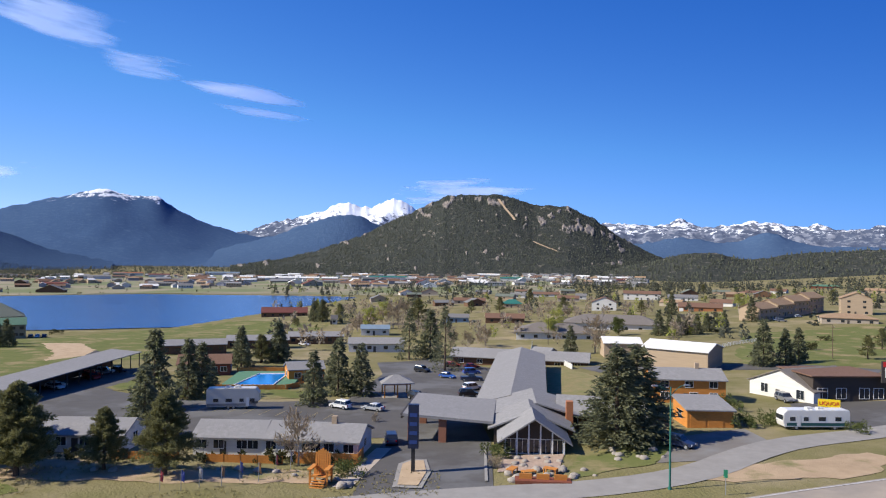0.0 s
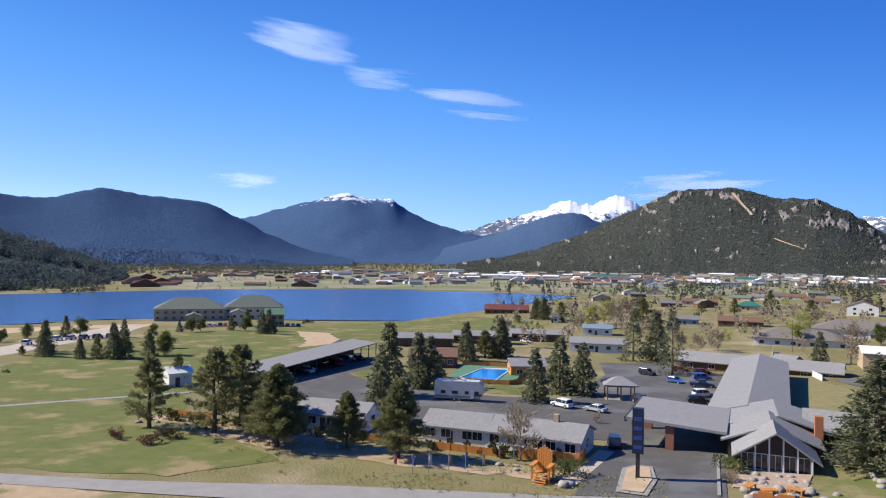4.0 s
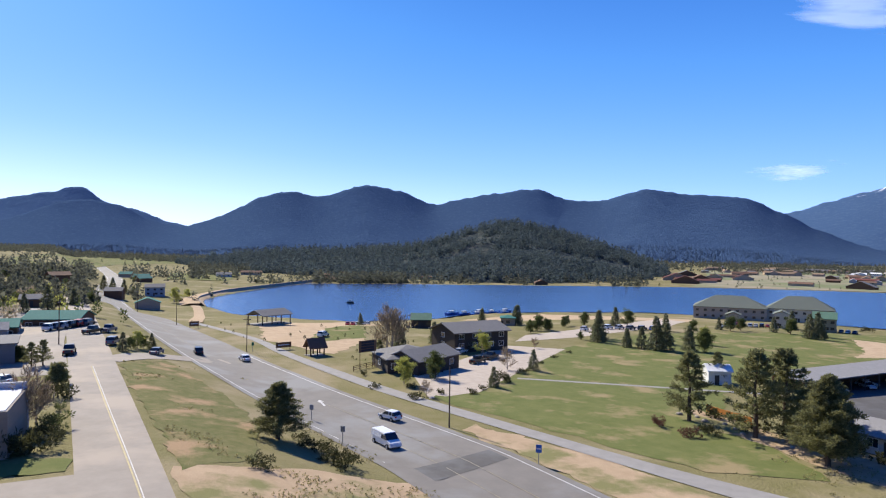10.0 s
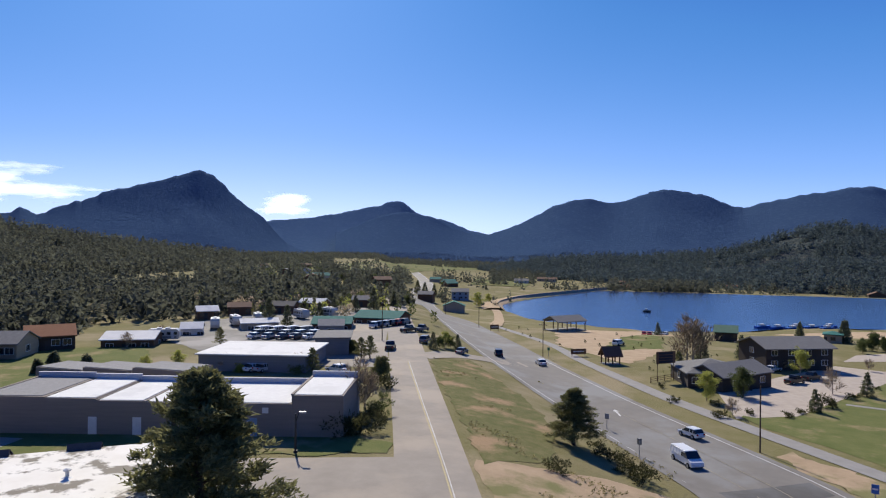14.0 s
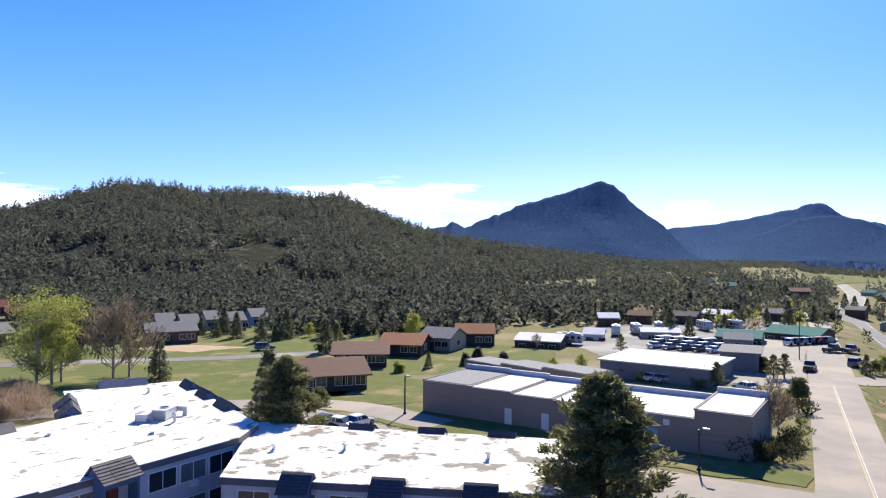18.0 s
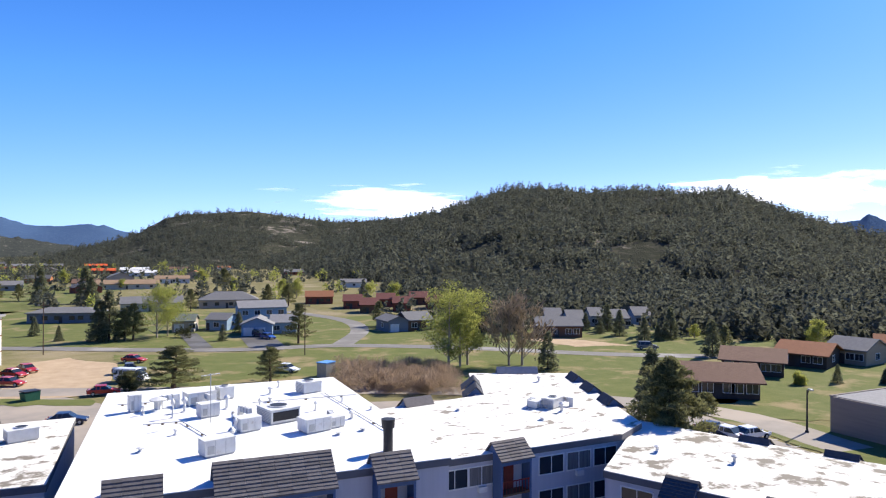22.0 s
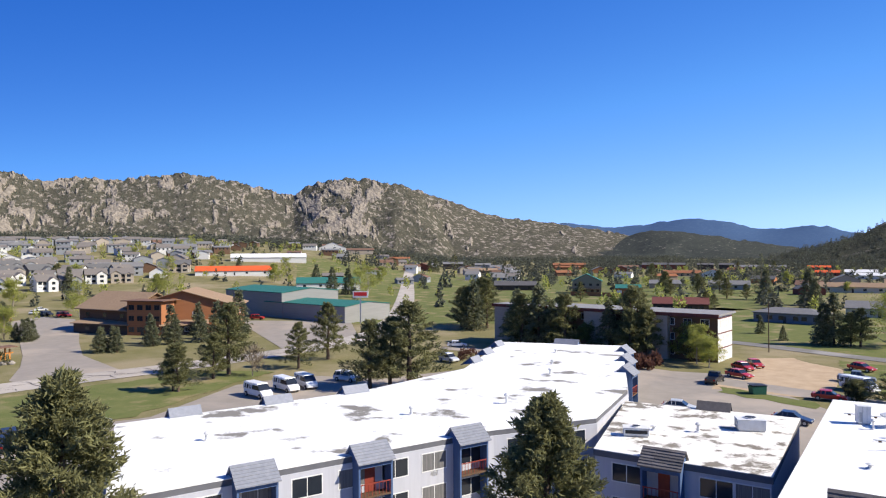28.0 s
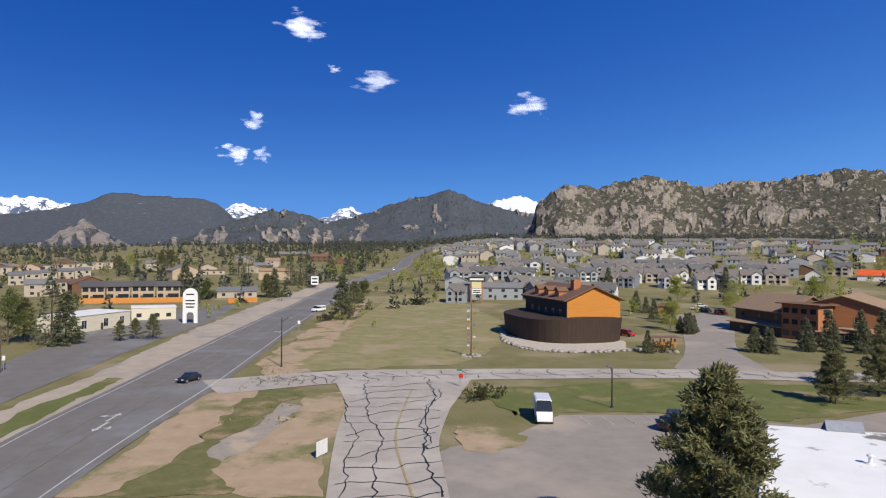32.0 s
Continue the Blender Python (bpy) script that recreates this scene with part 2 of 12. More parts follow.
def mountain(name, knots, crest, foot, material, label, rough=0.18, seed=0, foot_z=-32, power=1.0, back=0.25, step=0.2, ridge_noise=0.02, gully=1.0, slabs=None, rock_mat=None, craggy=False):
    a = np.array([k[0] for k in knots])
    e = np.array([k[1] for k in knots])
    if a[0] > a[-1]:
        a, e = a[::-1], e[::-1]
    az = np.arange(a[0], a[-1] + step, step)
    el = np.interp(az, a, e)
    jagged = craggy or rough > 0.25
    if not slabs and not craggy:       # rounded between the summits
        q = np.clip(np.searchsorted(a, az) - 1, 0, len(a) - 2)
        g, hq = np.gradient(e, a), (a[1:] - a[:-1])[q]
        f = np.clip((az - a[q]) / hq, 0, 1)
        el = (e[q] * (1 + 2 * f) * (1 - f) ** 2 + e[q + 1] * f * f * (3 - 2 * f) + hq * 0.7 * (g[q] * f * (1 - f) ** 2 - g[q + 1] * f * f * (1 - f)))
    k = np.array([0.15, 0.7, 0.15])
    el = np.convolve(np.pad(el, 1, "edge"), k, "valid")
    top = EYE[2] + crest * np.tan(np.radians(el))
    crown = crest * (0.26 if jagged else 0.21) * ridge_noise * fbm(az * 2.2, az * 0 + seed, 5, seed)
    n = 120 if slabs else 44
    s = np.linspace(0, 1 + back, n)[:, None]
    sc = np.minimum(s, 1)
    r = foot + (crest - foot) * s + 0 * az[None, :]
    x, y = polar(az[None, :] + 0 * s, r)
    span = np.arange(-int(4 / step), int(4 / step) + 1) * step
    bell = np.exp(-(span / 2.0) ** 2)
    broad = np.convolve(np.pad(top, len(span) // 2, "edge"), bell / bell.sum(), "valid")      # the summits fade into one even slope
    hgt = ((top if slabs else broad + (top - broad) * sc ** 4) - foot_z) + 0 * s
    prof = sc * (0.55 + 0.45 * sc) if power == 1 else sc ** power
    z = foot_z + hgt * prof + crown[None, :] * sc ** (14 if jagged else 60)
    sc_ = 0.0045 * 2000 / crest
    nz = fbm(x * sc_, y * sc_, 6, seed + 3, ridged=rough > 0.09)
    z = z + hgt * rough * nz * (sc * (1 - sc) * 4) ** 0.8 * gully
    z = np.where(s > 1, foot_z + hgt * (1 - (s - 1) * 1.8) + crown[None, :], z)
    rock = None
    if slabs:                          # bare granite domes and fins that stand out of the wooded slope
        cover, big, out = slabs
        u = np.radians(az)[None, :] * crest + 0 * s
        m = 0.8 * fbm(u / big, z / (big * 0.62), 4, seed + 7) + 0.85 * fbm(u / (big * 0.22), z / (big * 0.30), 4, seed + 9)
        m = m - cover(az[None, :] + 0 * s, np.minimum(s, 1.15))
        rock = sst(0.0, 0.16, m)
        fins = fbm(u / 22, z / 34, 4, seed + 13, ridged=True)
        blocks = fbm(u / 40, z / 26, 3, seed + 15, ridged=True)
        push = rock * (out + 0.12 * out * fins + 0.5 * out * blocks) * np.clip(s * 6, 0, 1)
        ux, uy = polar(az, 1.0)
        x, y = x - ux[None, :] * push, y - uy[None, :] * push
        z = z + rock * (0.30 * out + 0.22 * out * blocks) * np.clip(s * 4, 0, 1)
    V = np.stack([x, y, z], -1)
    ob = grid_ob(name, V, material)
    if slabs:
        ob.data.materials.append(rock_mat)
        f = (rock[:-1, :-1] + rock[1:, 1:] + rock[:-1, 1:] + rock[1:, :-1]).reshape(-1) > 1.2
        ob.data.polygons.foreach_set("material_index", f.astype(np.int32))
        ob.data.polygons.foreach_set("use_smooth", ~f)
        ob.data.update()
    SURF[name] = (V, az, n / (1 + back), rock)
    return tagged(ob, label, "mountain", kind="structure")


def mountain_mat(name, tree, gap, rock=None, rock_at=0.6, scale=0.012, snow_z=None, snow_soft=60, fleck=0.05, upright=1.0):
    """Forest in flecks over open ground, with bare rock in patches and snow above a height."""
    m = bpy.data.materials.new(name)
    m.use_nodes = True
    t = m.node_tree
    n, l = t.nodes, t.links
    b = n["Principled BSDF"]
    b.inputs["Roughness"].default_value, b.inputs["Specular IOR Level"].default_value = 0.95, 0.0
    geo = n.new("ShaderNodeNewGeometry")
    n1 = n.new("ShaderNodeTexNoise")
    n1.inputs["Scale"].default_value, n1.inputs["Detail"].default_value, n1.inputs["Roughness"].default_value = fleck, 8, 0.75
    l.new(geo.outputs["Position"], n1.inputs["Vector"])
    r1 = n.new("ShaderNodeMapRange")
    r1.inputs[1].default_value, r1.inputs[2].default_value = 0.50, 0.66
    l.new(n1.outputs[0], r1.inputs[0])
    mix = n.new("ShaderNodeMix")
    mix.data_type = "RGBA"
    mix.inputs[6].default_value, mix.inputs[7].default_value = (*tree, 1), (*gap, 1)
    l.new(r1.outputs[0], mix.inputs[0])
    out = mix.outputs[2]
    if rock:
        n2 = n.new("ShaderNodeTexNoise")
        n2.inputs["Scale"].default_value, n2.inputs["Detail"].default_value, n2.inputs["Roughness"].default_value = scale, 9, 0.68
        mp = n.new("ShaderNodeMapping")
        mp.inputs["Scale"].default_value = (1, 1, upright)
        l.new(geo.outputs["Position"], mp.inputs[0])
        l.new(mp.outputs[0], n2.inputs["Vector"])
        r2 = n.new("ShaderNodeMapRange")
        r2.inputs[1].default_value, r2.inputs[2].default_value = rock_at - 0.02, rock_at + 0.03
        l.new(n2.outputs[0], r2.inputs[0])
        mx = n.new("ShaderNodeMix")
        mx.data_type = "RGBA"
        mx.inputs[7].default_value = (*rock, 1)
        l.new(r2.outputs[0], mx.inputs[0])
        l.new(out, mx.inputs[6])
        out = mx.outputs[2]
    if snow_z is not None:
        sp = n.new("ShaderNodeSeparateXYZ")
        l.new(geo.outputs["Position"], sp.inputs[0])
        n4 = n.new("ShaderNodeTexNoise")
        n4.inputs["Scale"].default_value, n4.inputs["Detail"].default_value, n4.inputs["Roughness"].default_value = 0.022, 9, 0.72
        l.new(geo.outputs["Position"], n4.inputs["Vector"])
        ad = n.new("ShaderNodeMath")
        ad.operation = "MULTIPLY_ADD"
        ad.inputs[1].default_value = snow_soft * 9
        l.new(n4.outputs[0], ad.inputs[0])
        l.new(sp.outputs[2], ad.inputs[2])
        r4 = n.new("ShaderNodeMapRange")
        r4.inputs[1].default_value = snow_z + snow_soft * 4.5 - snow_soft * 0.25
        r4.inputs[2].default_value = snow_z + snow_soft * 4.5 + snow_soft * 0.25
        l.new(ad.outputs[0], r4.inputs[0])
        ms = n.new("ShaderNodeMix")
        ms.data_type = "RGBA"
        ms.inputs[7].default_value = (0.78, 0.81, 0.86, 1)
        l.new(r4.outputs[0], ms.inputs[0])
        l.new(out, ms.inputs[6])
        out = ms.outputs[2]
    l.new(out, b.inputs["Base Color"])
    bp = n.new("ShaderNodeBump")
    bp.inputs["Strength"].default_value, bp.inputs["Distance"].default_value = 0.8, 7.0
    l.new(n1.outputs[0], bp.inputs["Height"])
    l.new(bp.outputs[0], b.inputs["Normal"])
    return m


# air haze is painted in: these three forests' base colours lean to blue
MM_HAZE = mountain_mat("hazed_forest", (0.060, 0.103, 0.185), (0.080, 0.127, 0.208), fleck=0.05)
MM_SOUTH_HAZE = mountain_mat("hazed_south_forest", (0.050, 0.087, 0.157), (0.070, 0.112, 0.188), rock=(0.10, 0.115, 0.15), rock_at=0.72, fleck=0.07)
MM_DOME_HAZE = mountain_mat("hazed_dome_forest", (0.058, 0.103, 0.190), (0.081, 0.129, 0.213), rock=(0.2, 0.22, 0.27), rock_at=0.70, snow_z=322, snow_soft=30, fleck=0.05)
# western greys are tinted bluish and lighter, as haze would make them
MM_WEST = mountain_mat("hazed_west_slopes", (0.070, 0.080, 0.095), (0.105, 0.112, 0.122), rock=(0.16, 0.15, 0.145), rock_at=0.66, scale=0.012, fleck=0.07)
# rock between the snow has distance haze put into its blue-grey
MM_SNOW = mountain_mat("hazed_snow_rock", (0.08, 0.10, 0.15), (0.14, 0.16, 0.2), rock=(0.2, 0.22, 0.27), rock_at=0.54, scale=0.016, snow_z=262, snow_soft=80, fleck=0.01)
MM_TRAM = mountain_mat("pine_hill", (0.050, 0.056, 0.050), (0.095, 0.094, 0.078), rock=(0.21, 0.19, 0.16), rock_at=0.62, scale=0.05, fleck=0.09)
MM_HILL = mountain_mat("pine_slope", (0.060, 0.062, 0.044), (0.125, 0.115, 0.085), rock=(0.27, 0.235, 0.195), rock_at=0.585, fleck=0.09)
# far-shore slope carries a little painted haze, to blend with the ridge behind
MM_SHORE = mountain_mat("hazed_shore_slope", (0.062, 0.074, 0.072), (0.125, 0.124, 0.102), rock=(0.25, 0.22, 0.185), rock_at=0.64, fleck=0.09)
MM_ROCK = mountain_mat("granite_ridge", (0.082, 0.077, 0.057), (0.14, 0.125, 0.094), rock=(0.29, 0.25, 0.205), rock_at=0.56, scale=0.06, upright=0.6, fleck=0.09)
M_GRAN = mat("pale_granite", (0.315, 0.268, 0.212), (0.215, 0.185, 0.147), scale=0.055, rough=0.95, bump=0.7, bump_scale=0.11, spot=(0.17, 0.15, 0.125), spot_scale=0.05, spot_at=0.57, stretch=(1, 1, 0.75), spec=0.05)
M_GRAN2 = mat("grey_brown_granite", (0.30, 0.26, 0.225), (0.20, 0.175, 0.155), scale=0.05, rough=0.95, bump=0.6, bump_scale=0.1, spot=(0.12, 0.115, 0.105), spot_scale=0.045, spot_at=0.57, stretch=(1, 1, 0.45), spec=0.05)

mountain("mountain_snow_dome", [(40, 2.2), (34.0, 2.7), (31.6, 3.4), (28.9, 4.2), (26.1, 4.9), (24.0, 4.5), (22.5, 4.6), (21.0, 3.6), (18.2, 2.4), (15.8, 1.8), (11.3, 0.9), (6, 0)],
         4000, 3000, MM_DOME_HAZE, "blue forested mountain with a snowy bare summit", seed=2, rough=0.07)
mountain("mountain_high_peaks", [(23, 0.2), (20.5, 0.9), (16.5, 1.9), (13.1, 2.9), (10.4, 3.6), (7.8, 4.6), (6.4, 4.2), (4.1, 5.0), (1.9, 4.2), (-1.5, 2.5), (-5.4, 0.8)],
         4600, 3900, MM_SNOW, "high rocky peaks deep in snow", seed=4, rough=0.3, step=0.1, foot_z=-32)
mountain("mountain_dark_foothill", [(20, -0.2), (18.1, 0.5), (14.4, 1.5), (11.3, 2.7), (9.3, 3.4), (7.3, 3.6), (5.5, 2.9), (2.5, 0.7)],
         3500, 2900, MM_HAZE, "dark forested foothill under the snowy peaks", seed=6, rough=0.06)
mountain("mountain_tram_hill", [(17, -0.72), (13.0, -0.12), (10.3, 0.58), (6.7, 1.88), (4.0, 3.28), (1.6, 4.28), (0.0, 5.18), (-2.1, 5.38), (-4.4, 5.38), (-5.8, 5.08), (-7.4, 4.58), (-10.1, 4.48), (-12.2, 3.48), (-14.4, 1.88), (-17.0, 0.58), (-20, -0.42), (-23, -0.92)],
         2000, 1480, MM_TRAM, "rounded pine-covered hill with a bare cut line", seed=8, rough=0.06, ridge_noise=0.012, step=0.06, slabs=(lambda a, v: 0.56 - 0.16 * sst(0.6, 0.95, v) + 0.5 * sst(0.5, 0.0, v), 60, 3.5), rock_mat=M_GRAN2)
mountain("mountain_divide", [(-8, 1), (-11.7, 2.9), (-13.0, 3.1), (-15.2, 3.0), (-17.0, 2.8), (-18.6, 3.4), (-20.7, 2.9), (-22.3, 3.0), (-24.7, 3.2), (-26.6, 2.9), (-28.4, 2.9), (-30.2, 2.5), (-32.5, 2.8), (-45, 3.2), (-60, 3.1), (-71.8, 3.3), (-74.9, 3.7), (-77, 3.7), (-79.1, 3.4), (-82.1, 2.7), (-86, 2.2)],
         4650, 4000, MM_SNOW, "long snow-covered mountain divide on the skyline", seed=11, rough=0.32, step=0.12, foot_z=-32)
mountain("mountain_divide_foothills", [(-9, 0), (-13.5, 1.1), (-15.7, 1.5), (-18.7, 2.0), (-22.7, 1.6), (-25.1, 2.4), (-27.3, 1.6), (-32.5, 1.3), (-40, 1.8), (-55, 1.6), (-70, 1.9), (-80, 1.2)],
         3900, 3200, MM_HAZE, "blue forested foothills under the divide", seed=12, rough=0.07)
mountain("mountain_near_rise", [(-13, -0.8), (-15.7, -0.1), (-20.7, 0.9), (-23.9, 0.4), (-26.6, 0.8), (-32.5, 1.2), (-40, 1.6), (-50, 1.2), (-64, 0.6), (-76, 0.2), (-84, -0.3)],
         1700, 1000, MM_TRAM, "low wooded rise beyond the houses", seed=13, rough=0.08)
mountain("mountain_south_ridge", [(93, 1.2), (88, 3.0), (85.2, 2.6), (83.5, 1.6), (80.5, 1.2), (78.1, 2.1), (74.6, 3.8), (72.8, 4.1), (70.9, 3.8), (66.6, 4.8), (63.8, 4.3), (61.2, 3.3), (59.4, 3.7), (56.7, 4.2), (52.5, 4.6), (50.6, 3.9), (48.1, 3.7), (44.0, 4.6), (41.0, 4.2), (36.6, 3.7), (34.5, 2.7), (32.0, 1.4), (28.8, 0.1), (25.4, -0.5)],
         2900, 2050, MM_SOUTH_HAZE, "long dark forested ridge beyond the lake", seed=14, rough=0.055)
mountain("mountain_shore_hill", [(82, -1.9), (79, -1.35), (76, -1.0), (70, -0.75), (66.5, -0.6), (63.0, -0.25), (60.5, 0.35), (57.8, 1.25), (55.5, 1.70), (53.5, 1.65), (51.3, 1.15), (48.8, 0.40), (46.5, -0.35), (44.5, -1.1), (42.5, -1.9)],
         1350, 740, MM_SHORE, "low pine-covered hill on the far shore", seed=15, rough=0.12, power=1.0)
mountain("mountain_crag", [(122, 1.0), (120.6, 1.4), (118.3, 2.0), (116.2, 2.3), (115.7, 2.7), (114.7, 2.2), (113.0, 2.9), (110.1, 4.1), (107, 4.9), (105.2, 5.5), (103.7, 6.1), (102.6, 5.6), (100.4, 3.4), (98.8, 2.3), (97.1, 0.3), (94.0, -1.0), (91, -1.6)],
         2300, 1600, MM_SOUTH_HAZE, "steep dark craggy mountain with a cliff edge", seed=17, rough=0.07, craggy=True, step=0.1, ridge_noise=0.012)
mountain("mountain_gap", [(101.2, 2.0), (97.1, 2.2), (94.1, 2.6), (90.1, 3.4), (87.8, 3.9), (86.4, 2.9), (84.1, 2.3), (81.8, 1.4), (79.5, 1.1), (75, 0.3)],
         3400, 2500, MM_HAZE, "blue wooded mountain behind the dam gap", seed=19, rough=0.06)
mountain("mountain_forest_hill", [(161, -1.18), (158, 0.02), (155, 1.12), (152, 2.02), (147.6, 3.12), (144.8, 4.02), (141.9, 4.92), (138.4, 5.12), (134.9, 4.52), (131.2, 4.82), (127.5, 4.42), (124.7, 4.62), (122.4, 3.52), (118.9, 2.1), (114.6, 0.95), (110, 0.3), (105.9, -0.2), (101.5, -0.75), (97.9, -1.35), (95, -1.9), (92.5, -2.6)],
         1000, 330, MM_HILL, "steep near hillside covered in pines", seed=21, rough=0.08, foot_z=-14, power=1.15, ridge_noise=0.012)
mountain("mountain_forest_hill_far", [(177, -0.55), (174.3, 0.15), (171.4, 1.05), (168.3, 2.65), (166.1, 2.85), (162.5, 3.05), (159.3, 2.65), (156.0, 2.35), (152.3, 2.55), (148.1, 3.05), (143, 3.55)],
         1450, 640, MM_HILL, "pine hillside with rocky openings", seed=23, rough=0.08, foot_z=-14, ridge_noise=0.012)
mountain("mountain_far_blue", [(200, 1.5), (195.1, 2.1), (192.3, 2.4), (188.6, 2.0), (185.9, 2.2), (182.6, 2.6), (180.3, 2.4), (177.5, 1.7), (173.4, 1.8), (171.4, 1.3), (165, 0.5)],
         4600, 3300, MM_HAZE, "distant blue mountains at the valley end", seed=25, rough=0.07)
mountain("mountain_valley_knoll", [(196, 0.2), (191.2, 0.5), (188.6, 0.9), (185.1, 1.7), (181.3, 1.3), (178.6, 0.8), (173, 0.0)],
         2700, 1700, MM_TRAM, "wooded knoll in the far valley", seed=27)
mountain("mountain_granite_ridge", [(246.4, 0.6), (245.3, 2.3), (244.9, 3.9), (243.7, 5.1), (242.6, 5.7), (239.9, 5.3), (238.8, 5.7), (236.4, 6.3), (233.9, 5.7), (232.0, 5.3), (229.3, 5.7), (227.9, 5.4), (225.5, 5.9), (222.3, 6.2), (219.4, 5.8), (216.4, 5.1), (214.2, 4.7), (212.4, 5.7), (210.6, 6.1), (208.3, 6.0), (206.0, 5.7), (204.1, 5.0), (202.6, 3.6), (201.2, 1.4), (200, 0.2)],
         2500, 1950, MM_ROCK, "long ridge of pale granite slabs and scattered pines", seed=29, rough=0.13, step=0.05, ridge_noise=0.03, slabs=(lambda a, v: 0.08 + 0.9 * sst(0.40, 0.10, v) + 0.7 * sst(208.5, 204, a) - 0.32 * sst(242.5, 244.2, a) - 0.16 * sst(0.55, 0.9, v) * sst(213, 210, a) + 0.14 * sst(214, 219, a) * sst(228, 223, a) * sst(0.45, 0.75, v), 80, 4.2), rock_mat=M_GRAN)
mountain("mountain_wooded_shoulder", [(209, 4.4), (206.5, 5.3), (204.1, 5.15), (201.8, 4.3), (198.5, 3.2), (195.3, 2.6), (192.1, 2.2), (188.6, 1.6), (183, 0.2)],
         2700, 2000, MM_ROCK, "dark wooded shoulder of the granite ridge", seed=30, rough=0.1, step=0.06, slabs=(lambda a, v: 0.16 + 0.5 * sst(206, 194, a) + 0.5 * sst(0.3, 0.05, v), 80, 6.0), rock_mat=M_GRAN)
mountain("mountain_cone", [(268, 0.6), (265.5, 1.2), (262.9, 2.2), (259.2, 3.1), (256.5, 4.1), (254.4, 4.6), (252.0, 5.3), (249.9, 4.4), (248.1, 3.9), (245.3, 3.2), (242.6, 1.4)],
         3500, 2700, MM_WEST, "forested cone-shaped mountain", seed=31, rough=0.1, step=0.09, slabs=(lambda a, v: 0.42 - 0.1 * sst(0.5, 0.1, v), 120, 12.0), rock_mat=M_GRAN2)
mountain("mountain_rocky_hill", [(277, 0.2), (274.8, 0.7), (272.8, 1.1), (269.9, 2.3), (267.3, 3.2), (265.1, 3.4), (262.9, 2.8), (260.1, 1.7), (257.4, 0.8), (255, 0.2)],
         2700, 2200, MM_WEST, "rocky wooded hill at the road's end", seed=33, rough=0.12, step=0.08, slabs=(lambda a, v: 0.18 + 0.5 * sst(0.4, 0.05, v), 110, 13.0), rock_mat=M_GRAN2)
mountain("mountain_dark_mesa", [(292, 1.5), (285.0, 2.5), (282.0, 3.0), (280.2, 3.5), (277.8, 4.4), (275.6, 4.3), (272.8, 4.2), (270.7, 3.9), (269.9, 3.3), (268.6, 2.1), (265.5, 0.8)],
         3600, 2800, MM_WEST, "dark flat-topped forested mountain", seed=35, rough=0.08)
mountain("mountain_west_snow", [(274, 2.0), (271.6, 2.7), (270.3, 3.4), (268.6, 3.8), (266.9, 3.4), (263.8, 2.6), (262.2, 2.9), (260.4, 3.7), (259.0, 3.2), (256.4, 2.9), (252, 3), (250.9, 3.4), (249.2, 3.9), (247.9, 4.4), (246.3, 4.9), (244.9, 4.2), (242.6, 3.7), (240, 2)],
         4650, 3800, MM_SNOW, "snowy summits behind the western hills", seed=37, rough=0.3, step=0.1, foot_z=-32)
mountain("mountain_outcrop", [(285, 0.0), (283.7, 0.2), (282.3, 0.7), (279.8, 2.2), (277.9, 1.0), (276.4, 0.2), (275, -0.2)],
         2500, 1900, MM_WEST, "bare rock outcrop below the mesa", seed=39, rough=0.16, step=0.06, slabs=(lambda a, v: -0.05 + 0.5 * sst(0.35, 0.05, v), 90, 10.0), rock_mat=M_GRAN2)


# ---- roads and lots ----
def spline(pts, step=4.0):
    """Points along a smooth curve through pts."""
    p = np.array(pts, float)
    if len(p) == 2:
        k = max(2, int(np.hypot(*(p[1] - p[0])) / step) + 1)
        return p[0] + (p[1] - p[0]) * np.linspace(0, 1, k)[:, None]
    q = np.vstack([2 * p[0] - p[1], p, 2 * p[-1] - p[-2]])
    out = []
    for i in range(1, len(q) - 2):
        k = max(2, int(np.hypot(*(q[i + 1] - q[i])) / step))
        t = np.linspace(0, 1, k, endpoint=False)[:, None]
        out.append(0.5 * (2 * q[i] + (q[i + 1] - q[i - 1]) * t + (2 * q[i - 1] - 5 * q[i] + 4 * q[i + 1] - q[i + 2]) * t ** 2
                          + (3 * q[i] - q[i - 1] - 3 * q[i + 1] + q[i + 2]) * t ** 3))
    return np.vstack(out + [p[-1:]])


def strip(name, pts, width, material, dz=0.07, label="", category="road", shift=0.0, step=4.0, cols=5, kind="structure", parent=None, smooth_pts=True):
    """A band draped over the ground along a curve."""
    c = spline(pts, step) if smooth_pts else np.array(pts, float)
    d = np.gradient(c, axis=0)
    d /= np.linalg.norm(d, axis=1)[:, None] + 1e-9
    nrm = np.stack([d[:, 1], -d[:, 0]], -1)
    o = np.linspace(-0.5, 0.5, cols)
    w = np.broadcast_to(np.asarray(width, float), (len(c),)) if np.ndim(width) == 0 else np.interp(np.linspace(0, 1, len(c)), np.linspace(0, 1, len(width)), width)
    sh = np.interp(np.linspace(0, 1, len(c)), np.linspace(0, 1, max(2, np.size(shift))), np.resize(shift, max(2, np.size(shift))))
    xy = c[:, None, :] + nrm[:, None, :] * (o[None, :, None] * w[:, None, None] + sh[:, None, None])
    z = ground_z(xy[..., 0], xy[..., 1]) + dz
    ob = grid_ob(name, np.concatenate([xy, z[..., None]], -1), material, parent=parent)
    if parent is None and label:
        tagged(ob, label, category, kind=kind)
    return ob


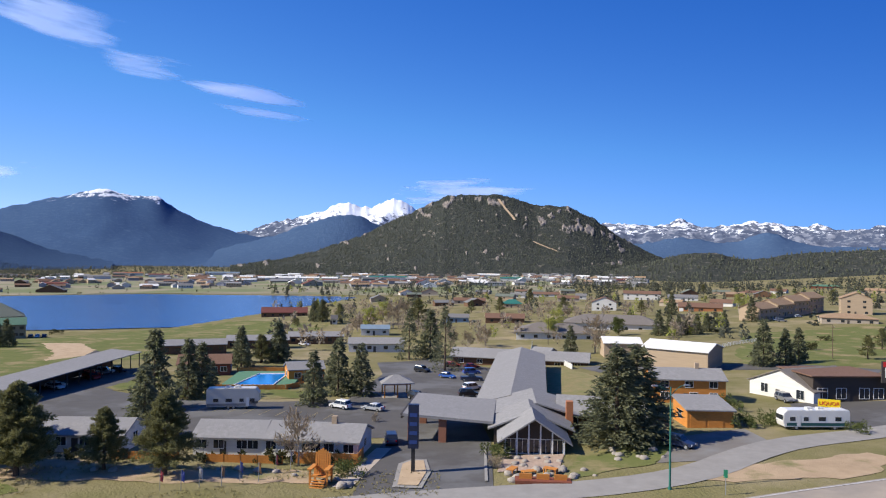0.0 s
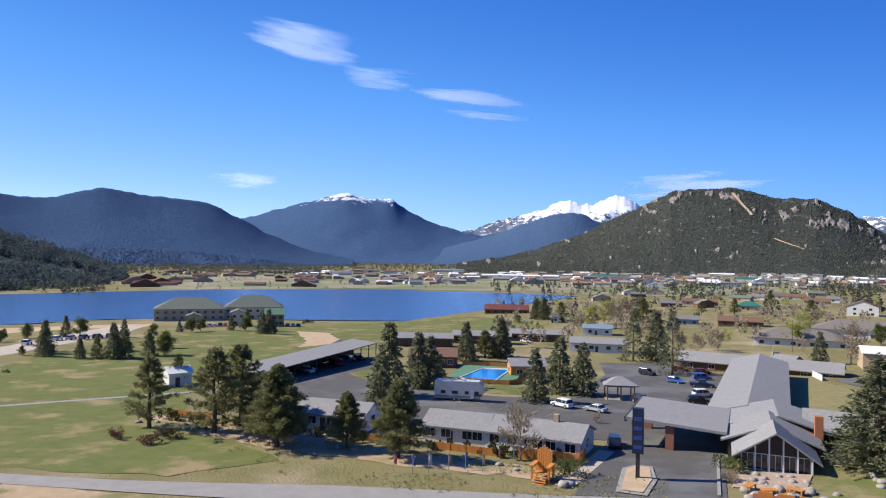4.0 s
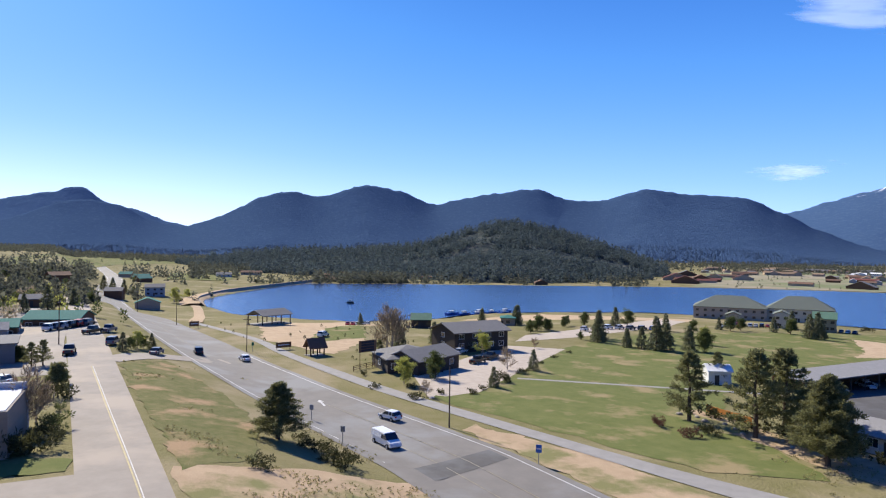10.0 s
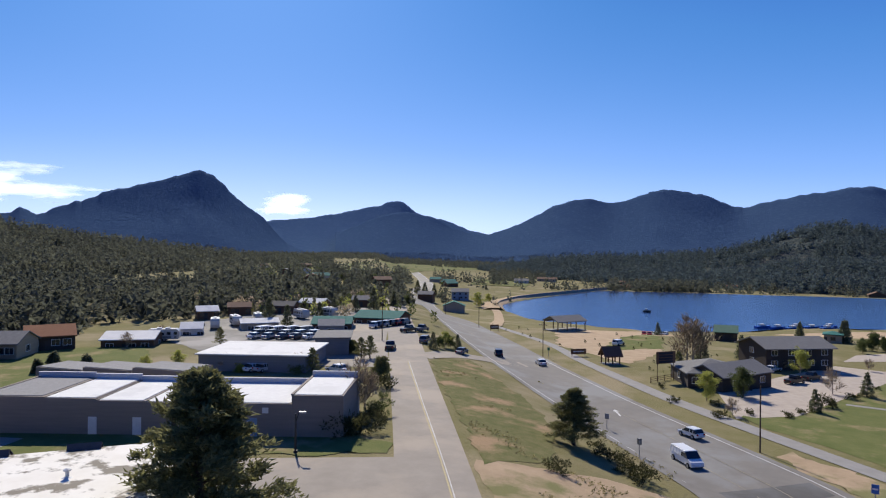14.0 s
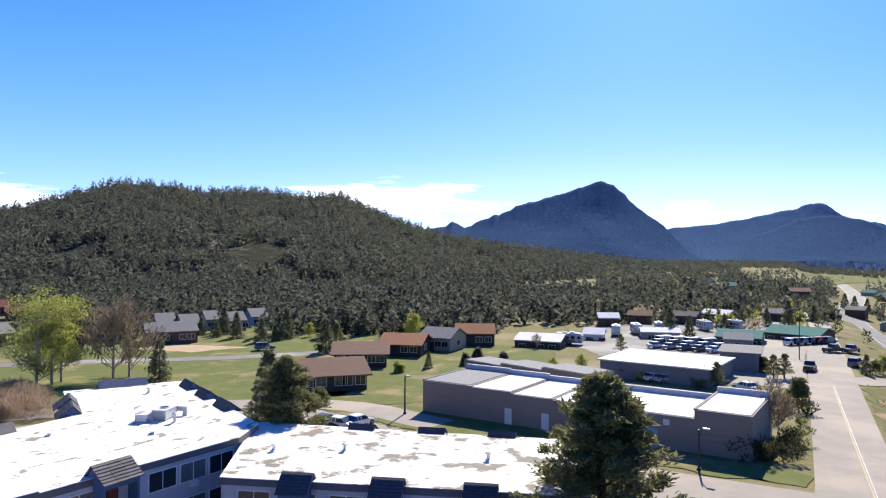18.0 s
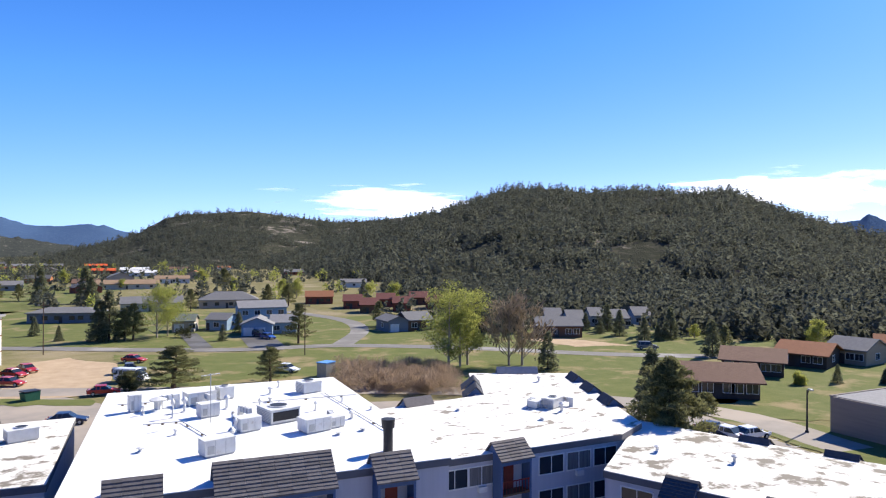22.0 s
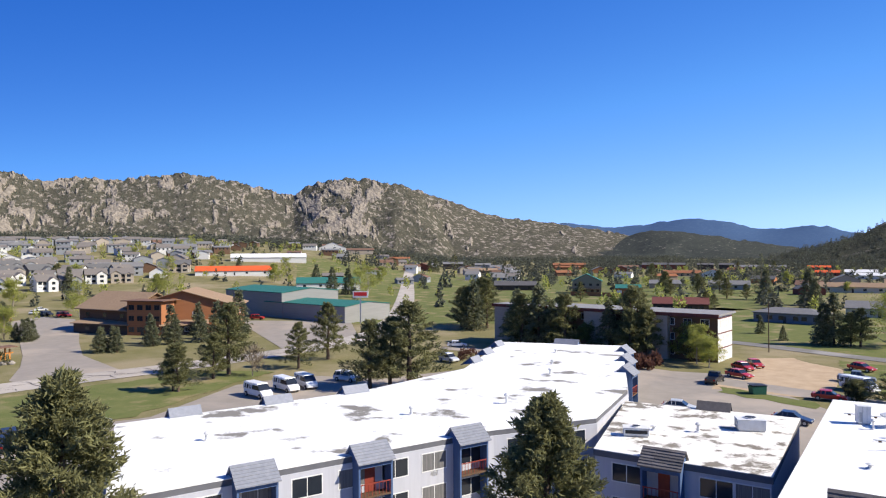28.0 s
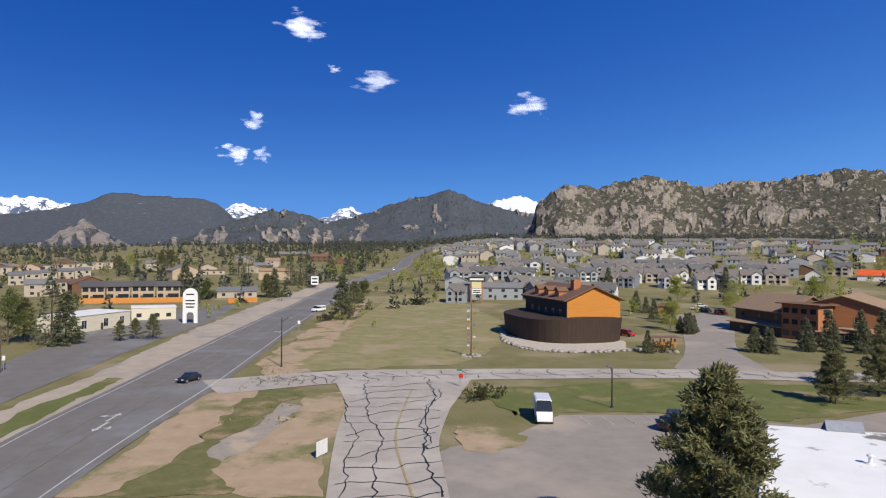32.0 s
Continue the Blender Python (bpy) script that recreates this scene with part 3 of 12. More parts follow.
def lot(name, poly, material, dz=0.05, label="", category="pavement", cut=7.0, kind="structure"):
    """A flat-sided area draped over the ground."""
    bm = bmesh.new()
    f = bm.faces.new([bm.verts.new((x, y, 0)) for x, y in poly])
    soft = name.split("_")[0] in ("lawn", "dirt", "gravel") and f.calc_perimeter() < 900
    cut = (2.2 if f.calc_perimeter() < 420 else 4.5) if soft and cut <= 12 else cut
    bmesh.ops.triangulate(bm, faces=[f])
    for _ in range(8):
        es = [e for e in bm.edges if e.calc_length() > cut]
        if not es:
            break
        bmesh.ops.subdivide_edges(bm, edges=es, cuts=1)
        bmesh.ops.triangulate(bm, faces=bm.faces[:])
    if soft:
        rim = [v for v in bm.verts if v.is_boundary]
        ex, ey = np.array([v.co.x for v in rim]), np.array([v.co.y for v in rim])
        for v, a, b in zip(rim, fbm(ex * 0.3, ey * 0.3, 3, 41), fbm(ex * 0.3, ey * 0.3, 3, 43)):
            v.co += Vector((1.7 * float(a), 1.7 * float(b), 0))
    zs = ground_z(np.array([v.co.x for v in bm.verts]), np.array([v.co.y for v in bm.verts]))
    for v, z in zip(bm.verts, zs):
        v.co.z = float(z) + dz
    bmesh.ops.recalc_face_normals(bm, faces=bm.faces[:])
    if sum(fc.normal.z for fc in bm.faces) < 0:
        bmesh.ops.reverse_faces(bm, faces=bm.faces[:])
    me = bpy.data.meshes.new(name)
    bm.to_mesh(me)
    bm.free()
    me.materials.append(material)
    return tagged(new(name, me), label, category, kind=kind)


M_ASPH = mat("old_asphalt", (0.300, 0.262, 0.219), (0.248, 0.216, 0.180), scale=0.35, rough=0.9, bump=0.15, bump_scale=12, spot=(0.35, 0.295, 0.235), spot_scale=0.06, spot_at=0.56)
M_TAR = mat("new_asphalt", (0.098, 0.092, 0.086), (0.078, 0.073, 0.068), scale=0.3, rough=0.85, bump=0.1, bump_scale=14, spot=(0.13, 0.128, 0.126), spot_scale=0.08)
M_STREET = mat("village_asphalt", (0.195, 0.182, 0.162), (0.16, 0.149, 0.133), scale=0.35, rough=0.9, bump=0.12, bump_scale=12, spot=(0.28, 0.262, 0.24), spot_scale=0.07)
M_CONC = mat("concrete", (0.285, 0.27, 0.248), (0.235, 0.222, 0.205), scale=0.5, rough=0.9, bump=0.1)
M_DIRT = mat("tan_dirt", (0.48, 0.365, 0.245), (0.38, 0.28, 0.18), scale=0.35, rough=0.95, bump=0.4, bump_scale=4, spec=0.05)
M_LAWN = mat("lawn", (0.110, 0.130, 0.042), (0.155, 0.160, 0.060), scale=0.3, rough=0.95, bump=0.4, bump_scale=5, spot=(0.27, 0.215, 0.115), spot_scale=0.11, spot_at=0.585, spec=0.05)
M_HWY = mat("highway_asphalt", (0.188, 0.170, 0.148), (0.152, 0.138, 0.121), scale=0.3, rough=0.8, bump=0.12, bump_scale=12, spot=(0.205, 0.20, 0.19), spot_scale=0.07, spot_at=0.56)
M_FADED = mat("faded_yellow_paint", (0.30, 0.26, 0.17), (0.21, 0.195, 0.165), scale=0.8, rough=0.8)
M_FLOOR = mat("forest_floor", (0.13, 0.115, 0.065), (0.18, 0.155, 0.09), scale=0.15, rough=0.95, bump=0.4, bump_scale=2, spec=0.03, spot=(0.24, 0.2, 0.125), spot_scale=0.05, spot_at=0.6)
M_ROUGH = mat("rough_verge_grass", (0.115, 0.124, 0.046), (0.185, 0.165, 0.077), scale=0.5, rough=0.95, bump=0.5, bump_scale=4, spec=0.04, spot=(0.34, 0.235, 0.14), spot_scale=0.13, spot_at=0.575)
M_PINK = mat("pinkish_gravel", (0.44, 0.375, 0.31), (0.36, 0.305, 0.25), scale=0.6, rough=0.95, bump=0.2, bump_scale=8)
M_VERGE = mat("dry_verge", (0.43, 0.32, 0.21), (0.34, 0.25, 0.16), scale=0.35, rough=0.95, bump=0.4, bump_scale=4, spec=0.05, spot=(0.19, 0.18, 0.08), spot_scale=0.11, spot_at=0.56)
M_WHITE = mat("white_paint", (0.58, 0.57, 0.55), (0.36, 0.34, 0.32), scale=2.0, rough=0.7)
M_YELLOW = mat("yellow_paint", (0.42, 0.33, 0.13), (0.27, 0.23, 0.13), scale=2.0, rough=0.7)

# ---- building blocks ----
def part(name, bm, material, parent, label="", smooth=False):
    """Links a bmesh, or shares a mesh, as one part under a thing or a part."""
    if isinstance(bm, bmesh.types.BMesh):
        me = bpy.data.meshes.new(name)
        bm.to_mesh(me)
        bm.free()
        if smooth:
            me.shade_smooth()
    else:
        me = bm
    if not me.materials:
        me.materials.append(material)
    ob = new(name, me)
    ob.parent = parent
    if label:
        ob["label"] = label
    return ob


def thing(name, x, y, rot, label, category, group="", z=None):
    e = new(name)
    e.matrix_basis = pose(x, y, gz(x, y) if z is None else z, 0, 0, rot)
    return tagged(e, label, category, group)


def box(bm, x0, x1, y0, y1, z0, z1, taper=0.0):
    t = taper
    v = [bm.verts.new(p) for p in ((x0, y0, z0), (x1, y0, z0), (x1, y1, z0), (x0, y1, z0), (x0 + t, y0 + t, z1), (x1 - t, y0 + t, z1), (x1 - t, y1 - t, z1), (x0 + t, y1 - t, z1))]
    for f in ((3, 2, 1, 0), (4, 5, 6, 7), (0, 1, 5, 4), (1, 2, 6, 5), (2, 3, 7, 6), (3, 0, 4, 7)):
        bm.faces.new([v[i] for i in f])
    return v


def boxm(*a, **k):
    bm = bmesh.new()
    box(bm, *a, **k)
    return bm


def prism(bm, poly, y0, y1):
    """A polygon in x and z, drawn out along y."""
    a = [bm.verts.new((x, y0, z)) for x, z in poly]
    b = [bm.verts.new((x, y1, z)) for x, z in poly]
    n = len(poly)
    bm.faces.new(a)
    bm.faces.new(b[::-1])
    for i in range(n):
        bm.faces.new((a[(i + 1) % n], a[i], b[i], b[(i + 1) % n]))


def tube(bm, p0, p1, r0, r1=None, n=8):
    p0, p1 = Vector(p0), Vector(p1)
    r1 = r0 if r1 is None else r1
    q = (p1 - p0).to_track_quat("Z", "Y")
    a, b = [], []
    for i in range(n):
        c = Vector((math.cos(i * 2 * math.pi / n), math.sin(i * 2 * math.pi / n), 0))
        a.append(bm.verts.new(p0 + q @ (c * r0)))
        b.append(bm.verts.new(p1 + q @ (c * r1)))
    for i in range(n):
        bm.faces.new((a[i], a[(i + 1) % n], b[(i + 1) % n], b[i]))
    bm.faces.new(a[::-1])
    bm.faces.new(b)


MESHES = {}


def shared(key, make, material):
    """One mesh for all alike pieces."""
    if key not in MESHES:
        bm = make()
        me = bpy.data.meshes.new(str(key[0]))
        bm.to_mesh(me)
        bm.free()
        me.materials.append(material)
        MESHES[key] = me
    return MESHES[key]


def glass_mat(name, col, rough=0.08):
    m = mat(name, col, tuple(c * 0.8 for c in col), scale=0.4, rough=rough, spec=0.6)
    return m


M_GLASS = glass_mat("window_glass", (0.025, 0.03, 0.038))
M_CURTAIN = mat("curtain_glass", (0.22, 0.21, 0.2), (0.1, 0.1, 0.1), scale=6, rough=0.25, stretch=(3, 3, 0.05))
M_TRIM = mat("white_trim", (0.72, 0.71, 0.68), (0.62, 0.61, 0.58), scale=1.5, rough=0.6)
M_DARKTRIM = mat("dark_trim", (0.07, 0.06, 0.055), (0.05, 0.045, 0.04), scale=2, rough=0.7)
M_STEEL = mat("grey_steel", (0.42, 0.43, 0.44), (0.34, 0.35, 0.36), scale=2, rough=0.45, metal=0.6)
M_BLACK = mat("black_metal", (0.025, 0.025, 0.027), (0.035, 0.035, 0.035), scale=3, rough=0.5)
M_WOOD = mat("brown_wood", (0.14, 0.085, 0.05), (0.10, 0.06, 0.035), scale=1.2, rough=0.85, stretch=(1, 1, 6))
M_ORANGE = mat("orange_stained_wood", (0.56, 0.23, 0.05), (0.46, 0.18, 0.04), scale=1.5, rough=0.75, stretch=(1, 1, 4))
M_STONE = mat("granite_boulder", (0.36, 0.32, 0.27), (0.26, 0.23, 0.2), scale=1.2, rough=0.95, bump=0.5)


def wall_mat(name, col, k=0.86):
    return mat("wall_" + name, col, tuple(c * k for c in col), scale=0.5, rough=0.9, bump=0.12, bump_scale=3, stretch=(0.4, 0.4, 6))


def roof_mat(name, col, k=0.75):
    return mat("roof_" + name, col, tuple(c * k for c in col), scale=1.6, rough=0.93, bump=0.4, bump_scale=5,
               spot=tuple(c * 0.85 for c in col), spot_scale=0.25)


WALL = {"white": wall_mat("white", (0.66, 0.64, 0.6)), "cream": wall_mat("cream", (0.58, 0.52, 0.4)), "tan": wall_mat("tan", (0.42, 0.32, 0.22)),
        "beige": wall_mat("beige", (0.40, 0.34, 0.27)), "brown": wall_mat("brown", (0.15, 0.085, 0.05)), "red": wall_mat("red", (0.22, 0.07, 0.045)),
        "cedar": wall_mat("cedar", (0.36, 0.15, 0.065)), "grey": wall_mat("grey", (0.28, 0.29, 0.3)), "blue": wall_mat("blue", (0.25, 0.345, 0.45)),
        "dark": wall_mat("dark", (0.07, 0.055, 0.045)), "olive": wall_mat("olive", (0.27, 0.25, 0.17)), "warehouse": wall_mat("warehouse", (0.26, 0.22, 0.185)),
        "orange": M_ORANGE, "steel": wall_mat("steel", (0.27, 0.265, 0.25)), "slate": wall_mat("slate", (0.20, 0.208, 0.225)), "yellow": wall_mat("yellow", (0.62, 0.53, 0.3))}
ROOF = {"grey": roof_mat("grey", (0.275, 0.268, 0.265)), "dark": roof_mat("dark", (0.11, 0.105, 0.105)), "brown": roof_mat("brown", (0.19, 0.108, 0.072)),
        "tan": roof_mat("tan", (0.34, 0.23, 0.14)), "rust": roof_mat("rust", (0.30, 0.12, 0.055)), "green": roof_mat("green", (0.10, 0.19, 0.13)),
        "teal": roof_mat("teal", (0.03, 0.165, 0.14)), "white": roof_mat("white", (0.74, 0.73, 0.7), 0.9), "orange": roof_mat("orange", (0.66, 0.11, 0.03), 0.85),
        "taupe": roof_mat("taupe", (0.195, 0.172, 0.152)), "townslate": roof_mat("townslate", (0.14, 0.135, 0.13)), "slate": roof_mat("slate", (0.20, 0.195, 0.19)), "blue": roof_mat("blue", (0.2, 0.27, 0.34)), "sage": roof_mat("sage", (0.16, 0.18, 0.145)), "maroon": roof_mat("maroon", (0.16, 0.055, 0.045))}


def window_part(parent, x, y, z, w, h, turn=0.0, frame_mat=None, pane_mat=None):
    """A window with its frame and pane; its face looks along -y before it is turned."""
    fm, pm = frame_mat or M_TRIM, pane_mat or M_GLASS

    def frame_bm():
        bm = bmesh.new()
        t = 0.09
        box(bm, -w / 2 - t, w / 2 + t, -0.07, 0.02, h, h + t)
        box(bm, -w / 2 - t, w / 2 + t, -0.09, 0.02, -t, 0)
        box(bm, -w / 2 - t, -w / 2, -0.07, 0.02, 0, h)
        box(bm, w / 2, w / 2 + t, -0.07, 0.02, 0, h)
        if w > 0.9:
            box(bm, -0.03, 0.03, -0.05, 0.02, 0, h)
        return bm
    key = (round(w, 2), round(h, 2))
    if math.hypot(*parent.matrix_basis.translation.xy) > 215:      # far off: frame and pane in one
        win = part("window", shared(("far_window", *key), lambda: boxm(-w / 2, w / 2, -0.04, 0.02, 0, h), pm), pm, parent)
        win.matrix_basis = pose(x, y, z, 0, 0, turn)
        return win
    win = part("window", shared(("window", fm.name, *key), frame_bm, fm), fm, parent)
    win.matrix_basis = pose(x, y, z, 0, 0, turn)
    part("pane", shared(("pane", pm.name, *key), lambda: boxm(-w / 2, w / 2, -0.025, 0.015, 0, h), pm), pm, win)
    return win


def door_part(parent, x, y, z, w, h, turn, material, name="door"):
    d = part(name, shared((name, material.name, w, h), lambda: boxm(-w / 2, w / 2, -0.06, 0.02, 0, h), material), material, parent)
    d.matrix_basis = pose(x, y, z, 0, 0, turn)
    return d


def roof_bm(kind, w, d, h, rise, over=0.5, th=0.22, ridge="x"):
    """Roof sheets with thickness over a plan 0..w by 0..d, eaves at h."""
    bm = bmesh.new()
    if kind == "gable":
        if ridge == "x":
            s = rise / (d / 2)
            poly = [(-over, h - over * s), (d / 2, h + rise), (d + over, h - over * s), (d + over, h - over * s + th), (d / 2, h + rise + th), (-over, h - over * s + th)]
            prism(bm, poly, -over * 0.7, w + over * 0.7)
            for v in bm.verts:
                v.co = Vector((v.co.y, v.co.x, v.co.z))
        else:
            s = rise / (w / 2)
            poly = [(-over, h - over * s), (w / 2, h + rise), (w + over, h - over * s), (w + over, h - over * s + th), (w / 2, h + rise + th), (-over, h - over * s + th)]
            prism(bm, poly, -over * 0.7, d + over * 0.7)
    elif kind == "hip":
        o, i = over, min(w, d) / 2
        e = [bm.verts.new(p) for p in ((-o, -o, h - 0.1), (w + o, -o, h - 0.1), (w + o, d + o, h - 0.1), (-o, d + o, h - 0.1))]
        f = [bm.verts.new(p) for p in ((-o, -o, h + 0.12), (w + o, -o, h + 0.12), (w + o, d + o, h + 0.12), (-o, d + o, h + 0.12))]
        if w >= d:
            r = [bm.verts.new((i, d / 2, h + rise)), bm.verts.new((w - i, d / 2, h + rise))]
            fs = ((f[0], f[1], r[1], r[0]), (f[1], f[2], r[1]), (f[2], f[3], r[0], r[1]), (f[3], f[0], r[0]))
        else:
            r = [bm.verts.new((w / 2, i, h + rise)), bm.verts.new((w / 2, d - i, h + rise))]
            fs = ((f[0], f[1], r[0]), (f[1], f[2], r[1], r[0]), (f[2], f[3], r[1]), (f[3], f[0], r[0], r[1]))
        for q in fs:
            bm.faces.new(q)
        bm.faces.new(e[::-1])
        for k in range(4):
            bm.faces.new((e[k], e[(k + 1) % 4], f[(k + 1) % 4], f[k]))
    elif kind == "shed":
        prism(bm, [(-over, h - 0.05), (d + over, h + rise), (d + over, h + rise + th), (-over, h - 0.05 + th)], -over * 0.7, w + over * 0.7)
        for v in bm.verts:
            v.co = Vector((v.co.y, v.co.x, v.co.z))
    else:
        box(bm, -over, w + over, -over, d + over, h, h + th)
    bmesh.ops.recalc_face_normals(bm, faces=bm.faces[:])
    return bm


def wall_bm(kind, w, d, h, rise, ridge="x", drop=2.5):
    bm = bmesh.new()
    if kind in ("gable", "shed"):
        if ridge == "x":
            poly = [(0, -drop), (d, -drop), (d, h + (rise if kind == "shed" else 0)), (0, h)] if kind == "shed" else [(0, -drop), (d, -drop), (d, h), (d / 2, h + rise), (0, h)]
            prism(bm, poly, 0, w)
            for v in bm.verts:
                v.co = Vector((v.co.y, v.co.x, v.co.z))
        else:
            prism(bm, [(0, -drop), (w, -drop), (w, h), (w / 2, h + rise), (0, h)], 0, d)
    else:
        box(bm, 0, w, 0, d, -drop, h)
    bmesh.ops.recalc_face_normals(bm, faces=bm.faces[:])
    return bm


BUILT = []


def house(x, y, rot, w, d, wall="beige", roof="brown", kind="gable", storeys=1, ridge="x", rise=None, label="", windows=3, side=1, garage=0, name="house",
          group="houses in the valley", door=True, chimney=False, over=0.5, z=None, sh=2.7, back=False, trim=None, win=(1.5, 1.2), category="house", gdoor=None, deck=False):
    """A house: its front runs from (x, y) for w metres along rot, the body d metres deep behind it."""
    e = thing(name, x, y, rot, label or "%s house with a %s shingle roof" % (wall, roof), category, group, z)
    h = sh * storeys + 0.3
    ca, sa = math.cos(radians(rot)), math.sin(radians(rot))
    BUILT.append((x + ca * w / 2 - sa * d / 2, y + sa * w / 2 + ca * d / 2, max(w, d) / 2 + 3))
    rise = rise if rise is not None else 0.17 * min(w, d) if kind == "hip" else 0.2 * (d if ridge == "x" else w) if kind == "gable" else 0.8
    part("wall", wall_bm(kind, w, d, h, rise, ridge), WALL[wall], e)
    rf = part("roof", roof_bm(kind, w, d, h, rise, over, ridge=ridge), ROOF[roof], e)
    if chimney:
        part("chimney", boxm(w * 0.65, w * 0.65 + 0.8, d * 0.45, d * 0.45 + 0.8, h, h + rise + 1.2), WALL["tan"], rf)
    fm = trim or M_TRIM
    ww, wh = win
    for s in range(storeys):
        z0 = s * sh + 1.0
        n = windows
        for i in range(n):
            px = w * (i + 0.5) / n
            if s == 0 and garage and px < garage * 2.9 + 0.8:
                continue
            if s == 0 and door and i == n // 2 and n > 1:
                px += 0.9
            window_part(e, px, 0, z0, ww, wh, 0, fm)
        for i in range(side):
            py = d * (i + 0.5) / side
            window_part(e, 0, py, z0, min(ww, d / side * 0.5), wh, -90, fm)
            window_part(e, w, py, z0, min(ww, d / side * 0.5), wh, 90, fm)
            if back:
                window_part(e, w * (i + 0.5) / side, d, z0, ww, wh, 180, fm)
    if door:
        door_part(e, w * (0.5 if windows != 1 else 0.2) - 0.6, 0, 0, 0.95, 2.05, 0, M_DARKTRIM)
    for i in range(garage):
        door_part(e, 0.5 + 1.25 + i * 2.9, 0, 0, 2.5, 2.2, 0, gdoor or M_TRIM, "garage_door")
    if deck:
        dk = part("deck", boxm(0.5, w - 0.5, -2.4, 0, 2.5, 2.65), M_WOOD, e)
        bm = bmesh.new()
        for i in range(int(w)):
            box(bm, 0.5 + i, 0.6 + i, -2.4, -2.3, 2.65 if i % 3 else -1, 3.6)
        box(bm, 0.5, w - 0.5, -2.4, -2.3, 3.55, 3.65)
        part("railing", bm, M_WOOD, dk)
    return e


# ---- vehicles ----
PAINT = {}


def paint(name, col, rough=0.28):
    if name not in PAINT:
        PAINT[name] = mat("paint_" + name, col, tuple(c * 0.92 for c in col), scale=0.8, rough=rough, spec=0.6)
    return PAINT[name]


COL = {"white": (0.74, 0.74, 0.73), "black": (0.018, 0.018, 0.02), "red": (0.42, 0.025, 0.02), "blue": (0.03, 0.10, 0.36), "silver": (0.45, 0.46, 0.47),
       "grey": (0.16, 0.165, 0.175), "navy": (0.02, 0.03, 0.07), "tan": (0.4, 0.34, 0.26), "green": (0.03, 0.1, 0.06)}
M_TYRE = mat("tyre_rubber", (0.02, 0.02, 0.02), (0.03, 0.03, 0.03), scale=5, rough=0.9)
M_LAMPGLASS = mat("lamp_lens", (0.7, 0.7, 0.68), (0.55, 0.55, 0.55), scale=5, rough=0.15)
M_TAIL = mat("tail_lens", (0.35, 0.015, 0.01), (0.28, 0.01, 0.01), scale=5, rough=0.2)
SHAPES = {  # side outline: length, width, belt height, roof height, bonnet start, windscreen foot, windscreen top, rear top, rear foot
    "sedan": (4.7, 1.82, 0.92, 1.45, 0.66, 1.35, 2.1, 3.6, 4.35), "suv": (4.7, 1.9, 1.08, 1.75, 0.85, 1.2, 1.85, 4.2, 4.6),
    "hatch": (4.2, 1.75, 0.95, 1.5, 0.75, 1.05, 1.85, 3.6, 4.1), "van": (5.7, 2.05, 1.25, 2.15, 0.95, 0.75, 1.6, 5.55, 5.68),
    "pickup": (5.6, 1.95, 1.1, 1.85, 0.95, 1.6, 2.2, 3.5, 3.75), "cargo": (5.5, 2.0, 1.2, 2.0, 0.95, 0.9, 1.7, 5.3, 5.45),
    "shuttle": (6.9, 2.25, 1.5, 2.85, 1.1, 0.85, 1.75, 6.4, 6.55)}


